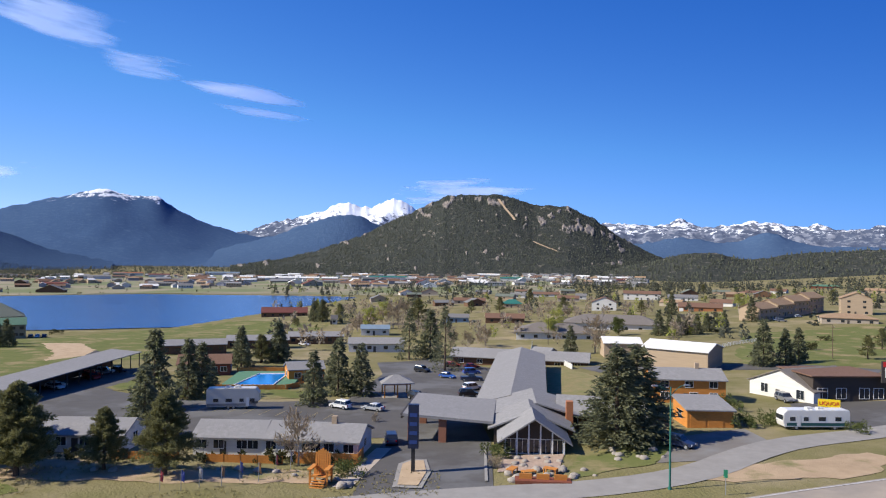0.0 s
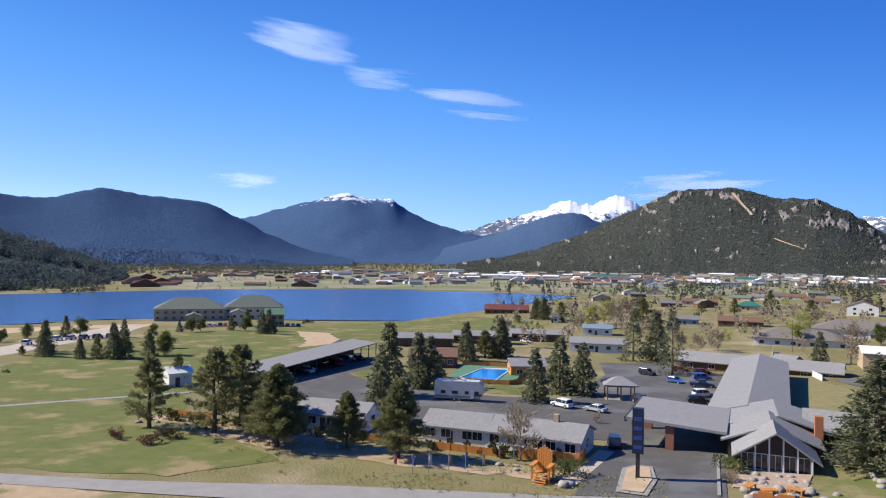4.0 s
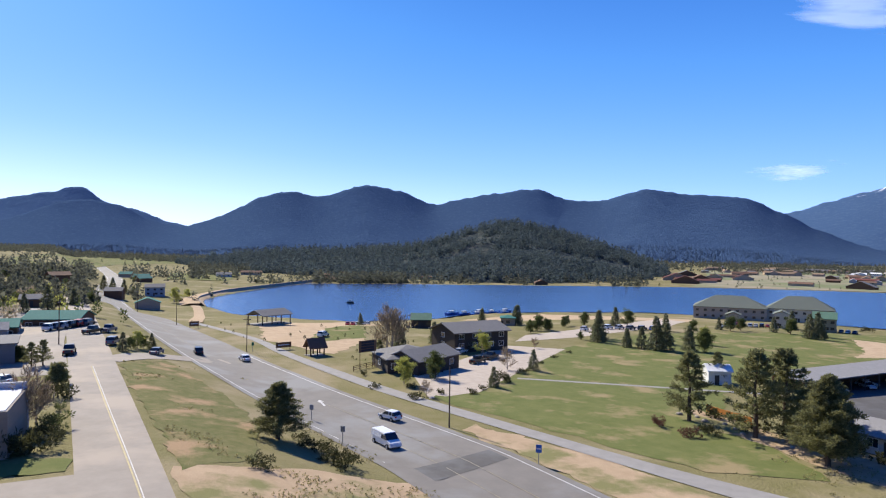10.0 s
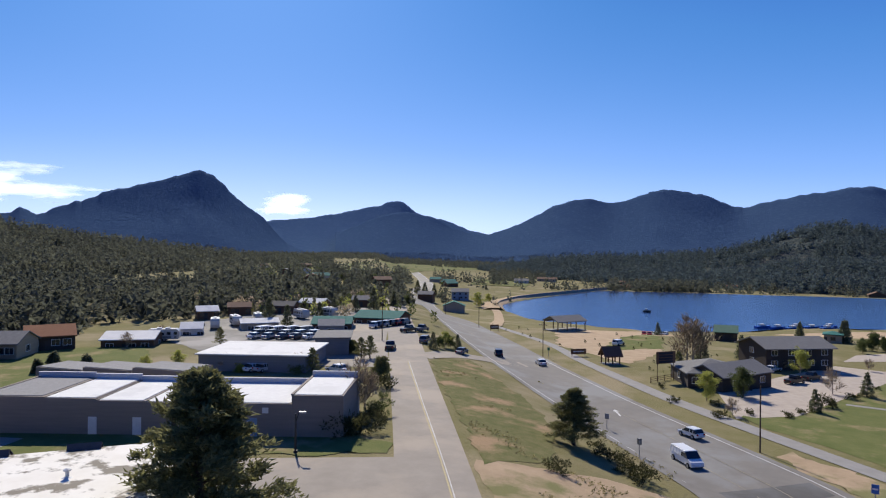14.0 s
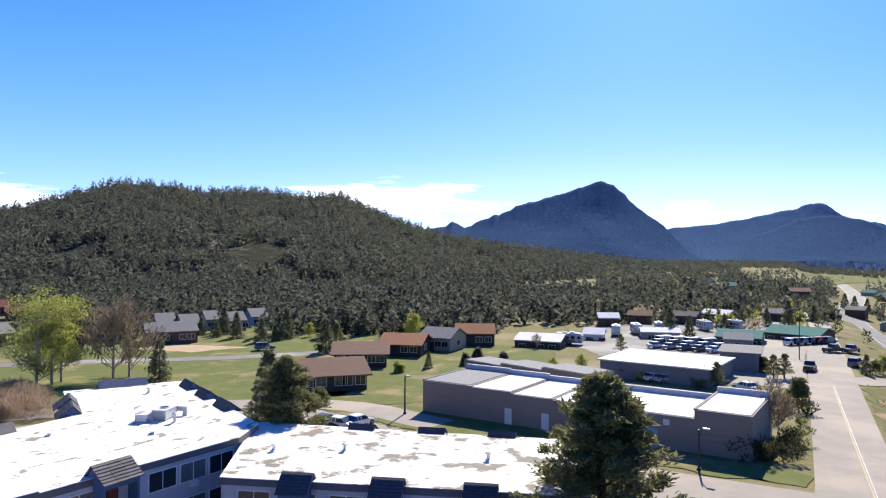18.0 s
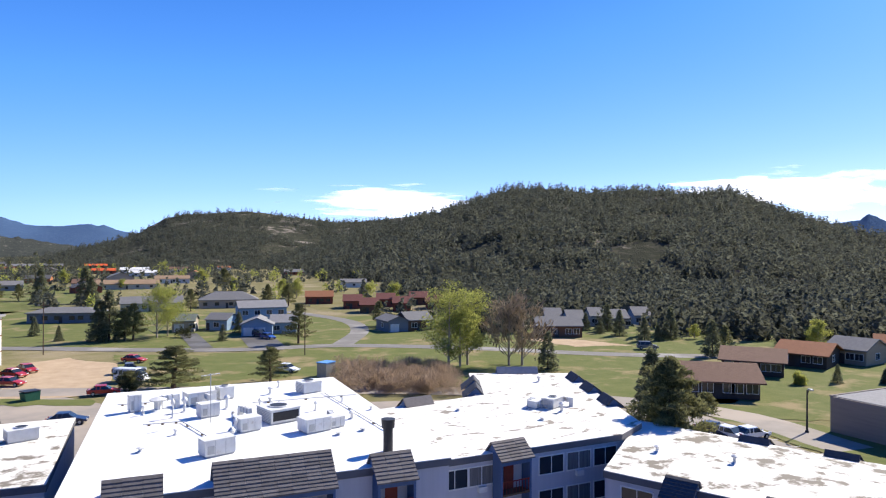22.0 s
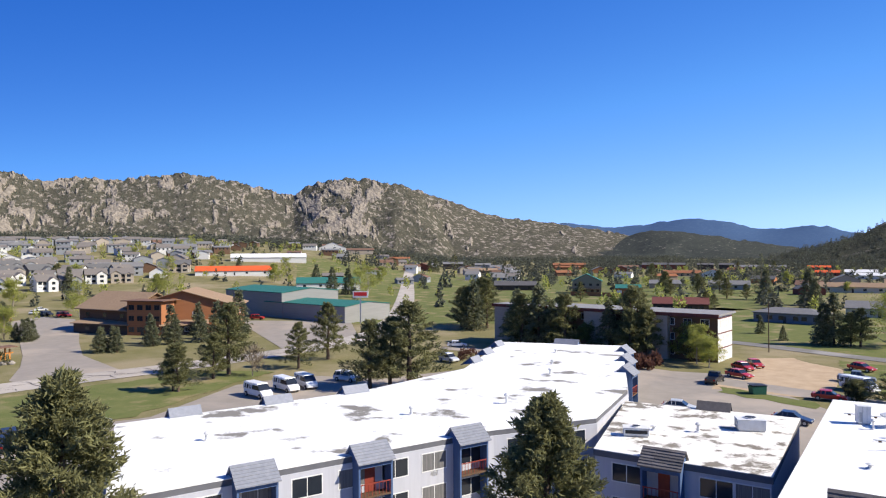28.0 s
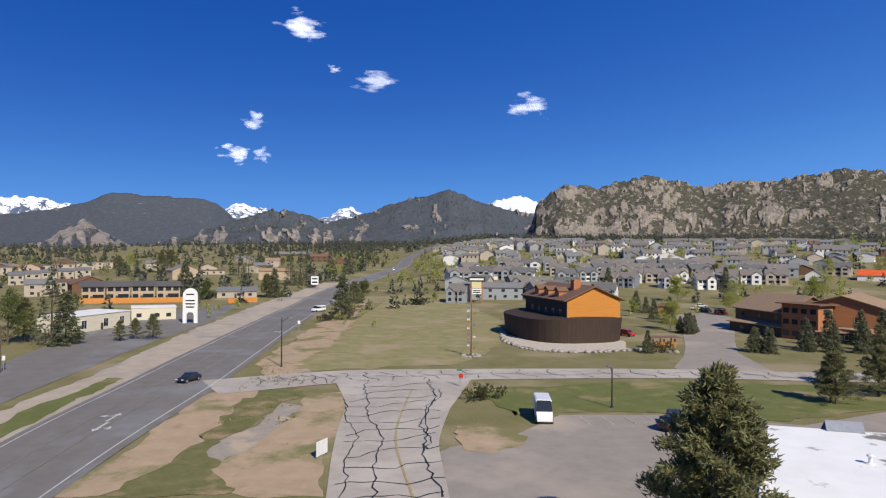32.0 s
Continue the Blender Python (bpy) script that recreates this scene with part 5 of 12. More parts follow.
FR = np.random.default_rng(77)
for nm, cnt, hmin, hmax, cl, lab, kw in (
        ("mountain_forest_hill", 17000, 4.5, 12.0, 0.62, "dense dark pines covering the near hillside", {}),
        ("mountain_forest_hill_far", 7000, 4, 10, 0.7, "dark pines on the farther hillside", {}),
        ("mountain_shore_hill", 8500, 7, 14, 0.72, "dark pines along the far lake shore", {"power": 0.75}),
        ("mountain_tram_hill", 13000, 2.5, 5, 0.6, "pines scattered over the rounded hill", {"power": 0.8}),
        ("mountain_granite_ridge", 9000, 3, 6.5, 0.6, "pines between granite slabs on the ridge", {"power": 1.1}),
        ("mountain_near_rise", 6000, 4, 8, 0.6, "dark pines on the low rise", {}),
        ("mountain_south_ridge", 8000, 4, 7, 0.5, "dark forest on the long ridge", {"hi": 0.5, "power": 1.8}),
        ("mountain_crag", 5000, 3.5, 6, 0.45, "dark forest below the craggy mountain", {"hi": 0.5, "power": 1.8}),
        ("mountain_cone", 3500, 5, 9, 0.6, "pines on the cone-shaped mountain", {}),
        ("mountain_rocky_hill", 2500, 5, 9, 0.7, "pines on the rocky hill", {})):
    pp = on_mountain(nm, cnt, len(nm), clear=cl, **kw)
    maker = soft_forest if "forest_hill" in nm or "shore_hill" in nm else forest
    maker("forest", pp, FR.uniform(hmin, hmax, len(pp)) * (1.15 if maker == soft_forest else 1.0), lab, len(nm), slim=0.36, material=M_RIDGE if nm in ("mountain_granite_ridge", "mountain_tram_hill", "mountain_near_rise", "mountain_cone", "mountain_rocky_hill") else M_HAZED if nm in ("mountain_crag", "mountain_south_ridge") else M_SHORE if nm == "mountain_shore_hill" else None)



def grove(name, pts, heights, material, label, seed=0, per=84, leaf=0.115, shape=(0.27, 0.27, 0.44), wide=0.5):
    """Many leafy crowns in one mesh, each a loose cloud of leaves."""
    rng = np.random.default_rng(seed)
    N = len(pts)
    d = rng.normal(size=(N, per, 3))
    d /= np.linalg.norm(d, axis=2)[..., None]
    h = heights[:, None, None]
    c = pts[:, None, :] + np.array([0, 0, 0.56]) * h
    Pp = c + d * rng.uniform(0.3, 1.0, (N, per, 1)) * h * np.array(shape)
    n = N * per
    Pf, Df = Pp.reshape(-1, 3), (d + [0, 0, 0.3]).reshape(-1, 3)
    sz = np.repeat(heights, per) * leaf
    side = np.cross(Df, rng.normal(size=(n, 3)))
    side /= np.linalg.norm(side, axis=1)[:, None] + 1e-9
    s = (sz * rng.uniform(0.6, 1.3, n))[:, None]
    V = np.stack([Pf - side * s * wide, Pf + side * s * wide, Pf + Df * s], 1).reshape(-1, 3)
    return tagged(tri_ob(name, V, np.arange(n * 3).reshape(-1, 3), material), label, "trees", kind="stuff")

# ---- the hotel below the camera ----
M_MEMB = mat("white_roof_membrane", (0.80, 0.79, 0.76), (0.73, 0.72, 0.69), scale=0.35, rough=0.8, bump=0.06, bump_scale=1.5, spot=(0.62, 0.58, 0.5), spot_scale=0.13, spot_at=0.68)
M_MEMB2 = mat("stained_roof_membrane", (0.78, 0.75, 0.68), (0.70, 0.66, 0.58), scale=0.4, rough=0.85, bump=0.06, bump_scale=1.5, spot=(0.20, 0.175, 0.135), spot_scale=0.42, spot_at=0.565, spot_soft=0.035)
M_MEMB3 = mat("worn_roof_membrane", (0.80, 0.79, 0.76), (0.73, 0.72, 0.69), scale=0.35, rough=0.8, bump=0.06, bump_scale=1.5, spot=(0.21, 0.195, 0.165), spot_scale=0.17, spot_at=0.60, spot_soft=0.025)
M_MEMB4 = mat("weathered_roof_membrane", (0.78, 0.75, 0.69), (0.71, 0.67, 0.60), scale=0.4, rough=0.85, bump=0.06, bump_scale=1.5, spot=(0.24, 0.21, 0.165), spot_scale=0.50, spot_at=0.60, spot_soft=0.03, stretch=(1.0, 1.6, 1.0))
M_SIDING = mat("lilac_grey_siding", (0.50, 0.50, 0.53), (0.44, 0.44, 0.47), scale=0.6, rough=0.85, bump=0.1, bump_scale=3, stretch=(3, 3, 0.2))
M_NAVY = mat("dark_slate_shingle", (0.078, 0.08, 0.09), (0.056, 0.058, 0.068), scale=2.5, rough=0.9, bump=0.3, rand=0.1)
M_BLUEW = mat("blue_painted_wood", (0.085, 0.14, 0.26), (0.07, 0.115, 0.22), scale=0.8, rough=0.75, stretch=(3, 3, 0.3))
M_FASCIA = mat("grey_fascia", (0.14, 0.14, 0.15), (0.11, 0.11, 0.12), scale=0.8, rough=0.8)
M_SHINGLE = mat("grey_shingle", (0.27, 0.28, 0.31), (0.21, 0.22, 0.25), scale=2.5, rough=0.9, bump=0.3, rand=0.1)
M_TILE = mat("brown_roof_tile", (0.155, 0.14, 0.135), (0.115, 0.105, 0.10), scale=2.5, rough=0.9, bump=0.3, rand=0.22)
M_REDDOOR = mat("red_door_paint", (0.28, 0.05, 0.03), (0.22, 0.04, 0.025), scale=2, rough=0.6)
M_HVAC = mat("white_enamel", (0.70, 0.70, 0.68), (0.58, 0.57, 0.54), scale=1.2, rough=0.55, spot=(0.42, 0.36, 0.3), spot_scale=1.5, spot_at=0.68)


def wing(label, poly, z, memb, facades):
    """One wing: walls, fascia, roof sheet and rows of windows on the facades (edge, first and last share, count)."""
    e = tagged(new("hotel_wing"), label, "hotel", "wings of the hotel")
    n = len(poly)

    def prism_z(z0, z1, grow=0.0):
        bm = bmesh.new()
        v0, v1 = [], []
        for i in range(n):
            a, b, c = Vector(poly[i - 1]), Vector(poly[i]), Vector(poly[(i + 1) % n])
            n1, n2 = (b - a).normalized(), (c - b).normalized()
            m = Vector((n1.y + n2.y, -(n1.x + n2.x)))
            m = m / max(0.4, m.length ** 2 / 2) * grow
            v0.append(bm.verts.new((b.x + m.x, b.y + m.y, z0)))
            v1.append(bm.verts.new((b.x + m.x, b.y + m.y, z1)))
        bm.faces.new(v0[::-1])
        bm.faces.new(v1)
        for i in range(n):
            j = (i + 1) % n
            bm.faces.new((v0[i], v0[j], v1[j], v1[i]))
        bmesh.ops.recalc_face_normals(bm, faces=bm.faces[:])
        return bm
    part("wall", prism_z(-1.0, z - 0.5), M_SIDING, e, "lilac-grey board siding")
    part("fascia", prism_z(z - 0.55, z - 0.06, 0.12), M_FASCIA, e)
    part("roof", prism_z(z - 0.06, z, 0.1), memb, e, "white roof membrane")
    for i, f0, f1, cnt in facades:
        p, q = Vector(poly[i]), Vector(poly[(i + 1) % n])
        d = (q - p)
        nx, ny = d.normalized().y, -d.normalized().x
        turn = math.degrees(math.atan2(nx, -ny))
        for k in range(cnt):
            c = p + d * (f0 + (f1 - f0) * (k + 0.5) / cnt)
            for zw in (z - 2.35, z - 5.1):
                if zw > 0:
                    window_part(e, c.x, c.y, zw, 2.35, 1.4, turn, M_TRIM, M_CURTAIN if k % 2 else M_GLASS)
                    if k % 3 == 1:
                        ac = part("window_air_conditioner", shared(("ac",), lambda: boxm(-0.35, 0.35, -0.3, 0, -0.55, -0.12), M_HVAC), M_HVAC, e)
                        ac.matrix_basis = pose(c.x, c.y, zw, 0, 0, turn)
    return e


SHR = random.Random(14)


def hood(wing_ob, x, y, z, nx, ny, w, shingle, bay=True, rows=7, top=0.85, out=-1.4, low=-0.38):
    """A gabled hood on the roof's edge over a blue entrance bay; its outer slope carries rows of shingles."""
    turn = math.degrees(math.atan2(nx, -ny))
    e = new("entrance_bay")
    e.parent = wing_ob
    e.matrix_basis = pose(x, y, z, 0, 0, turn)
    back = top * 0.9 + 0.05
    for s in (-w / 2, w / 2 - 0.16):
        bm = bmesh.new()
        a = [(out + 0.25, low + 0.1), (back, -0.02), (back - 0.1, 0.15), (0.15, top - 0.1)]
        vs = [bm.verts.new((s, py, pz)) for py, pz in a]
        v2 = [bm.verts.new((s + 0.16, py, pz)) for py, pz in a]
        bm.faces.new(vs)
        bm.faces.new(v2[::-1])
        for k in range(4):
            bm.faces.new((vs[(k + 1) % 4], vs[k], v2[k], v2[(k + 1) % 4]))
        bmesh.ops.recalc_face_normals(bm, faces=bm.faces[:])
        part("gable_cheek", bm, M_BLUEW, e)
    bm = bmesh.new()
    hw = w / 2 + 0.15
    sl = Vector((0, out, low)) - Vector((0, 0.15, top))
    m = 1 if shingle == M_SHINGLE else max(2, int(w / 0.9))
    single = shingle == M_TILE and bay
    step_w = 2 * hw / m

    def piece(x0, p0, p1, to):
        x1 = x0 + step_w - 0.015
        vs = [to.verts.new(q) for q in ((x0, p0.y, p0.z), (x1, p0.y, p0.z), (x1, p1.y, p1.z + 0.07), (x0, p1.y, p1.z + 0.07), (x0, p1.y, p1.z - 0.03), (x1, p1.y, p1.z - 0.03))]
        for f in ((3, 2, 1, 0), (4, 5, 2, 3), (0, 4, 3), (1, 2, 5)):
            to.faces.new([vs[i] for i in f])
    tile = None
    for k in range(rows):
        p0 = Vector((0, 0.15, top)) + sl * (k / rows)
        p1 = Vector((0, 0.15, top)) + sl * ((k + 1.1) / rows)
        for c in range(m):
            if not single:
                piece(-hw + step_w * c, p0, p1, bm)
                continue
            if tile is None:
                b2 = bmesh.new()
                piece(0, Vector((0, 0, 0)), p1 - p0, b2)
                tile = bpy.data.meshes.new("roof_tile")
                b2.to_mesh(tile)
                b2.free()
                tile.materials.append(shingle)
            tl = part("roof_tile", tile, shingle, e)
            tl.matrix_basis = pose(-hw + step_w * c, p0.y, p0.z + SHR.uniform(0, 0.015), SHR.uniform(-0.8, 0.8), 0, SHR.uniform(-0.6, 0.6))
    if single:
        bm.free()
    else:
        part("shingle_slope", bm, shingle, e, "rows of overlapping shingles")
    bm = bmesh.new()
    prism(bm, [(0.15, top), (back + 0.1, 0.02), (back - 0.1, 0.0), (0.1, top - 0.15)], -hw, hw)
    for v in bm.verts:
        v.co = Vector((v.co.y, v.co.x, v.co.z))
    bmesh.ops.recalc_face_normals(bm, faces=bm.faces[:])
    part("rear_slope", bm, shingle, e)
    if bay:
        for s in (-w / 2, w / 2 - 0.16):
            part("bay_wall", boxm(s, s + 0.16, out + 0.28, 0.05, -z - 0.8, low + 0.25), M_BLUEW, e, "blue painted bay wall")
        part("lintel", boxm(-w / 2, w / 2, out + 0.26, out + 0.38, low - 0.4, low + 0.12), M_BLUEW, e)
        part("door", boxm(-0.45, 0.45, -0.08, 0.04, -3.0, -0.95), M_REDDOOR, e, "red door")
        part("handrail", boxm(-w / 2 + 0.17, w / 2 - 0.17, out + 0.3, out + 0.36, -2.1, -2.02), M_REDDOOR, e)
        for k in range(9):
            bl = part("baluster", shared(("baluster",), lambda: boxm(-0.02, 0.02, -0.02, 0.02, -3.0, -2.1), M_REDDOOR), M_REDDOOR, e)
            bl.location = (-w / 2 + 0.25 + (w - 0.5) * k / 8, out + 0.33, 0)
        part("balcony_floor", boxm(-w / 2 + 0.17, w / 2 - 0.17, out + 0.28, -0.02, -3.15, -3.0), M_WOOD, e)
    return e


W_A = wing("long two-storey hotel wing with a bright white flat roof",
           [(36.9, -33.0), (19.2, -59.0), (11.4, -66.8), (10.4, -82), (16, -120), (36.6, -118), (33.2, -89), (39, -70), (53, -48.6)][::-1], 6.2, M_MEMB3,
           [(7, 0.02, 0.98, 8), (6, 0.1, 0.9, 3), (0, 0.05, 0.95, 7), (8, 0.1, 0.9, 3)])
W_B = wing("low linking hotel wing with a stained white roof", [(10.2, -58.6), (10.2, -78.3), (-6.6, -76.3), (-3.0, -55.9)][::-1], 5.6, M_MEMB2, [(3, 0.05, 0.35, 1), (3, 0.62, 1.0, 2)])
W_C = wing("central hotel block with a clean white roof full of machinery", [(-2.8, -45.7), (-9.9, -78.6), (-33.1, -75), (-27.4, -41.6)][::-1], 7.2, M_MEMB, [(3, 0.03, 0.2, 1)])
W_D = wing("hotel wing with a weathered white roof and angled end", [(-27.6, -44.2), (-31.0, -61.4), (-44.0, -61.5), (-51.5, -73.4), (-62.2, -66.8), (-50.1, -44.0), (-45.6, -42.2)][::-1], 6.2, M_MEMB4, [(6, 0.04, 0.3, 2), (6, 0.52, 0.98, 3)])
W_E = wing("low hotel wing beside the road with a patched white roof", [(-38.5, -37.2), (-52.6, -46.2), (-56, -32), (-60.2, -17.2), (-46.8, -12.2)][::-1], 5.6, M_MEMB2, [(4, 0.03, 0.95, 7)])
NA = Vector((-0.826, 0.564))
for x, y in ((31.5, -41.1), (26.2, -48.8), (20.9, -56.7)):
    hood(W_A, x, y, 6.2, NA.x, NA.y, 3.0, M_SHINGLE)
for x, y in ((49.5, -53.9), (44.3, -61.9), (39.3, -69.6)):
    hood(W_A, x, y, 6.2, 0.84, -0.55, 2.8, M_SHINGLE, False)
for x, y in ((15.1, -114.2), (13.7, -104.5), (12.3, -95.0)):
    hood(W_A, x, y, 6.2, -0.99, 0.14, 3.0, M_SHINGLE)
for x, y in ((33.9, -95), (34.9, -103.5), (36.0, -112.8)):
    hood(W_A, x, y, 6.2, 0.99, -0.1, 2.6, M_SHINGLE, False)
hood(W_A, 25.4, -119.2, 6.2, -0.1, -1, 4.0, M_SHINGLE, False)
NB = Vector((0.2, 0.98))
hood(W_B, 4.6, -57.4, 5.6, NB.x, NB.y, 3.1, M_TILE)
hood(W_B, 1.2, -77.4, 5.6, -0.1, -1, 3.0, M_TILE, False)
NC = Vector((0.165, 0.986))
hood(W_C, -7.0, -45.0, 7.2, NC.x, NC.y, 3.1, M_TILE, rows=9, top=1.15, out=-1.6, low=-0.7)
hood(W_C, -15.2, -43.6, 7.2, NC.x, NC.y, 7.3, M_TILE, rows=11, top=1.5, out=-1.9, low=-0.45)
hood(W_C, -23.1, -42.35, 7.2, NC.x, NC.y, 2.7, M_TILE, rows=8, top=0.85, out=-1.6, low=-0.72)
hood(W_D, -34.2, -43.4, 6.2, 0.05, 1, 2.9, M_TILE)
hood(W_D, -36.4, -61.4, 6.2, 0.0, -1, 3.0, M_TILE, False)
for x, y in ((-45.2, -63.4), (-47.6, -67.2)):
    hood(W_D, x, y, 6.2, 0.84, -0.54, 3.0, M_NAVY, False)
hood(W_D, -56.8, -70.4, 6.2, -0.5, -0.86, 5.0, M_SHINGLE, False)
for x, y in ((-59.9, -62.8), (-57.0, -57.3), (-53.9, -51.5)):
    hood(W_D, x, y, 6.2, -0.88, 0.47, 3.0, M_NAVY, False)
for x, y in ((-40.25, -31.65), (-42.25, -25.25), (-44.15, -18.95)):
    hood(W_E, x, y, 5.6, 0.95, 0.31, 2.1, M_NAVY, top=0.6, out=-1.3, low=-0.6)
for x, y in ((-55.05, -35.7), (-56.85, -29.3), (-58.6, -23.1)):
    hood(W_E, x, y, 5.6, -0.96, -0.26, 2.2, M_NAVY, False, top=0.5)


def hvac(x, y, z, rot, w, d, h, label="white rooftop air conditioning unit", fan=True):
    h = h * 0.8
    e = thing("air_conditioner", x, y, rot, label, "air conditioner", "machines on the hotel roof", z)
    bm = boxm(-w / 2, w / 2, -d / 2, d / 2, 0.12, h)
    bmesh.ops.bevel(bm, geom=bm.edges[:], offset=0.03, segments=1, affect="EDGES")
    b = part("cabinet", bm, M_HVAC, e)
    part("curb", boxm(-w / 2 + 0.08, w / 2 - 0.08, -d / 2 + 0.08, d / 2 - 0.08, -0.02, 0.13), M_STEEL, e)
    part("lid", boxm(-w / 2 - 0.04, w / 2 + 0.04, -d / 2 - 0.04, d / 2 + 0.04, h - 0.002, h + 0.05), M_HVAC, e)
    if fan:
        bm = bmesh.new()
        n = int(max(3, h / 0.16))
        for k in range(n):
            box(bm, w / 2, w / 2 + 0.03, -d / 2 + 0.1, d / 2 - 0.1, 0.2 + k * (h - 0.3) / n, 0.2 + (k + 0.5) * (h - 0.3) / n)
        part("grille", bm, M_STEEL, b)
        bm = bmesh.new()
        tube(bm, (0, 0, h + 0.04), (0, 0, h + 0.14), min(w, d) * 0.33, n=16)
        fg = part("fan_ring", bm, M_HVAC, e)
        bm = bmesh.new()
        tube(bm, (0, 0, h + 0.13), (0, 0, h + 0.155), min(w, d) * 0.28, n=16)
        part("fan_guard", bm, M_BLACK, fg)
        if "dark" in label:
            part("intake", boxm(-w / 2 + 0.15, w / 2 - 0.15, d / 2 - 0.01, d / 2 + 0.02, 0.3, h - 0.15), M_BLACK, b, "dark intake louvre")
    else:
        for px in (-w / 6, w / 6):
            part("panel_seam", boxm(px - 0.015, px + 0.015, d / 2 - 0.01, d / 2 + 0.012, 0.16, h - 0.02), M_STEEL, b)
        part("access_panel", boxm(w * 0.2, w * 0.42, d / 2 - 0.01, d / 2 + 0.025, 0.25, h * 0.7), M_STEEL, b)
    return e


def vent(x, y, z, h=0.7, r=0.22, label="small white roof vent", category="vent"):
    e = thing("roof_vent", x, y, 0, label, category, "vents on the hotel roof", z)
    bm = bmesh.new()
    tube(bm, (0, 0, -0.02), (0, 0, h * 0.8), r * 0.6, n=10)
    part("pipe", bm, M_HVAC, e)
    bm = bmesh.new()
    tube(bm, (0, 0, h * 0.72), (0, 0, h * 0.85), r * 1.2, r * 1.3, 10)
    tube(bm, (0, 0, h * 0.85), (0, 0, h), r * 1.3, r * 0.4, 10)
    part("cap", bm, M_HVAC, e)
    bm = bmesh.new()
    tube(bm, (0, 0, 0.0), (0, 0, 0.12), r * 1.8, r * 0.7, 10)
    part("flashing", bm, M_HVAC, e)


ZC = 7.2
hvac(-16.6, -68.8, ZC, 8, 2.7, 1.6, 1.5, fan=False)
hvac(-19.3, -69.9, ZC, 8, 1.5, 1.3, 1.5)
hvac(-16.0, -63.2, ZC, 8, 1.7, 1.2, 1.5, fan=False)
hvac(-17.5, -56.6, ZC, 8, 1.8, 1.4, 1.4, fan=False)
hvac(-20.8, -58.6, ZC, 8, 2.7, 2.8, 1.5, "large white rooftop unit with dark fan grilles")
hvac(-27.6, -68.6, ZC, 8, 2.1, 1.8, 1.4)
hvac(-22.1, -53.6, ZC, 8, 2.3, 1.6, 1.4, fan=False)
hvac(-24.0, -54.0, ZC, 8, 1.4, 1.3, 1.1, fan=False)
hvac(-13.6, -51.2, ZC, 8, 2.3, 1.3, 1.5, fan=False)
hvac(-10.8, -68.6, ZC, 8, 1.0, 0.9, 1.9, fan=False)
vent(-12.7, -67.9, ZC, 1.25, 0.62, "round mushroom-shaped exhaust fan on the roof", "exhaust fan")
for x, y, h in ((-23.8, -69.5, 0.8), (-26.4, -55.6, 0.7), (-18.2, -65.2, 1.3), (-9.0, -54.6, 0.4), (-15.0, -52.4, 1.5), (-14.6, -66.0, 1.4), (-25.4, -51.4, 0.3), (-23.2, -51.3, 0.3), (-22.6, -66, 0.5)):
    vent(x, y, ZC, h)
hvac(7.5, -64.0, 5.6, 10, 2.2, 1.2, 0.95, "low white roof unit with a dark grille")
hvac(-2.0, -69.8, 5.6, 10, 2.4, 1.7, 1.3)
vent(2.4, -67.2, 5.6, 0.9)
vent(6.2, -66.5, 5.6, 0.5)
for x, y, h in ((28.5, -61.8, 0.9), (40.8, -47.1, 0.8), (17.4, -72.6, 1.0), (21.3, -69.9, 1.1), (21.0, -88.2, 0.9), (22.7, -96.6, 0.7), (24.8, -108, 0.6)):
    vent(x, y, 6.2, h)
hvac(-47.6, -53.2, 6.2, 20, 2.2, 1.4, 1.2)
hvac(-45.8, -53.8, 6.2, 20, 1.2, 1.0, 0.9, fan=False)
for x, y, h in ((-55.2, -64.2, 0.7), (-46.8, -51.0, 1.0), (-38.5, -56.8, 0.3), (-43, -49.5, 0.3)):
    vent(x, y, 6.2, h)
for x, y, h in ((-48.2, -33.0, 0.7), (-51.3, -21.4, 0.7), (-45.5, -38.2, 0.6)):
    vent(x, y, 5.6, h)


def duct(x, y, z, rot, ln, h=0.9, r=0.22):
    """A sheet-metal duct that rises from the roof, bends and runs to a unit."""
    e = thing("roof_duct", x, y, rot, "white sheet-metal duct on the hotel roof", "duct", "ducts on the hotel roof", z)
    bm = bmesh.new()
    box(bm, -r, r, -r, r, -0.02, h, 0.02)
    part("riser", bm, M_HVAC, e)
    bm = bmesh.new()
    box(bm, -r, ln, -r * 0.9, r * 0.9, h - 0.05, h + 2 * r - 0.05, 0.03)
    part("run", bm, M_HVAC, e)
    for k in range(3):
        part("flange", boxm(ln * (k + 1) / 3.5 - 0.03, ln * (k + 1) / 3.5 + 0.03, -r - 0.03, r + 0.03, h - 0.08, h + 2 * r - 0.02), M_STEEL, e)
    part("support_leg", boxm(ln - 0.2, ln - 0.12, -r, r, -0.02, h - 0.04), M_STEEL, e)


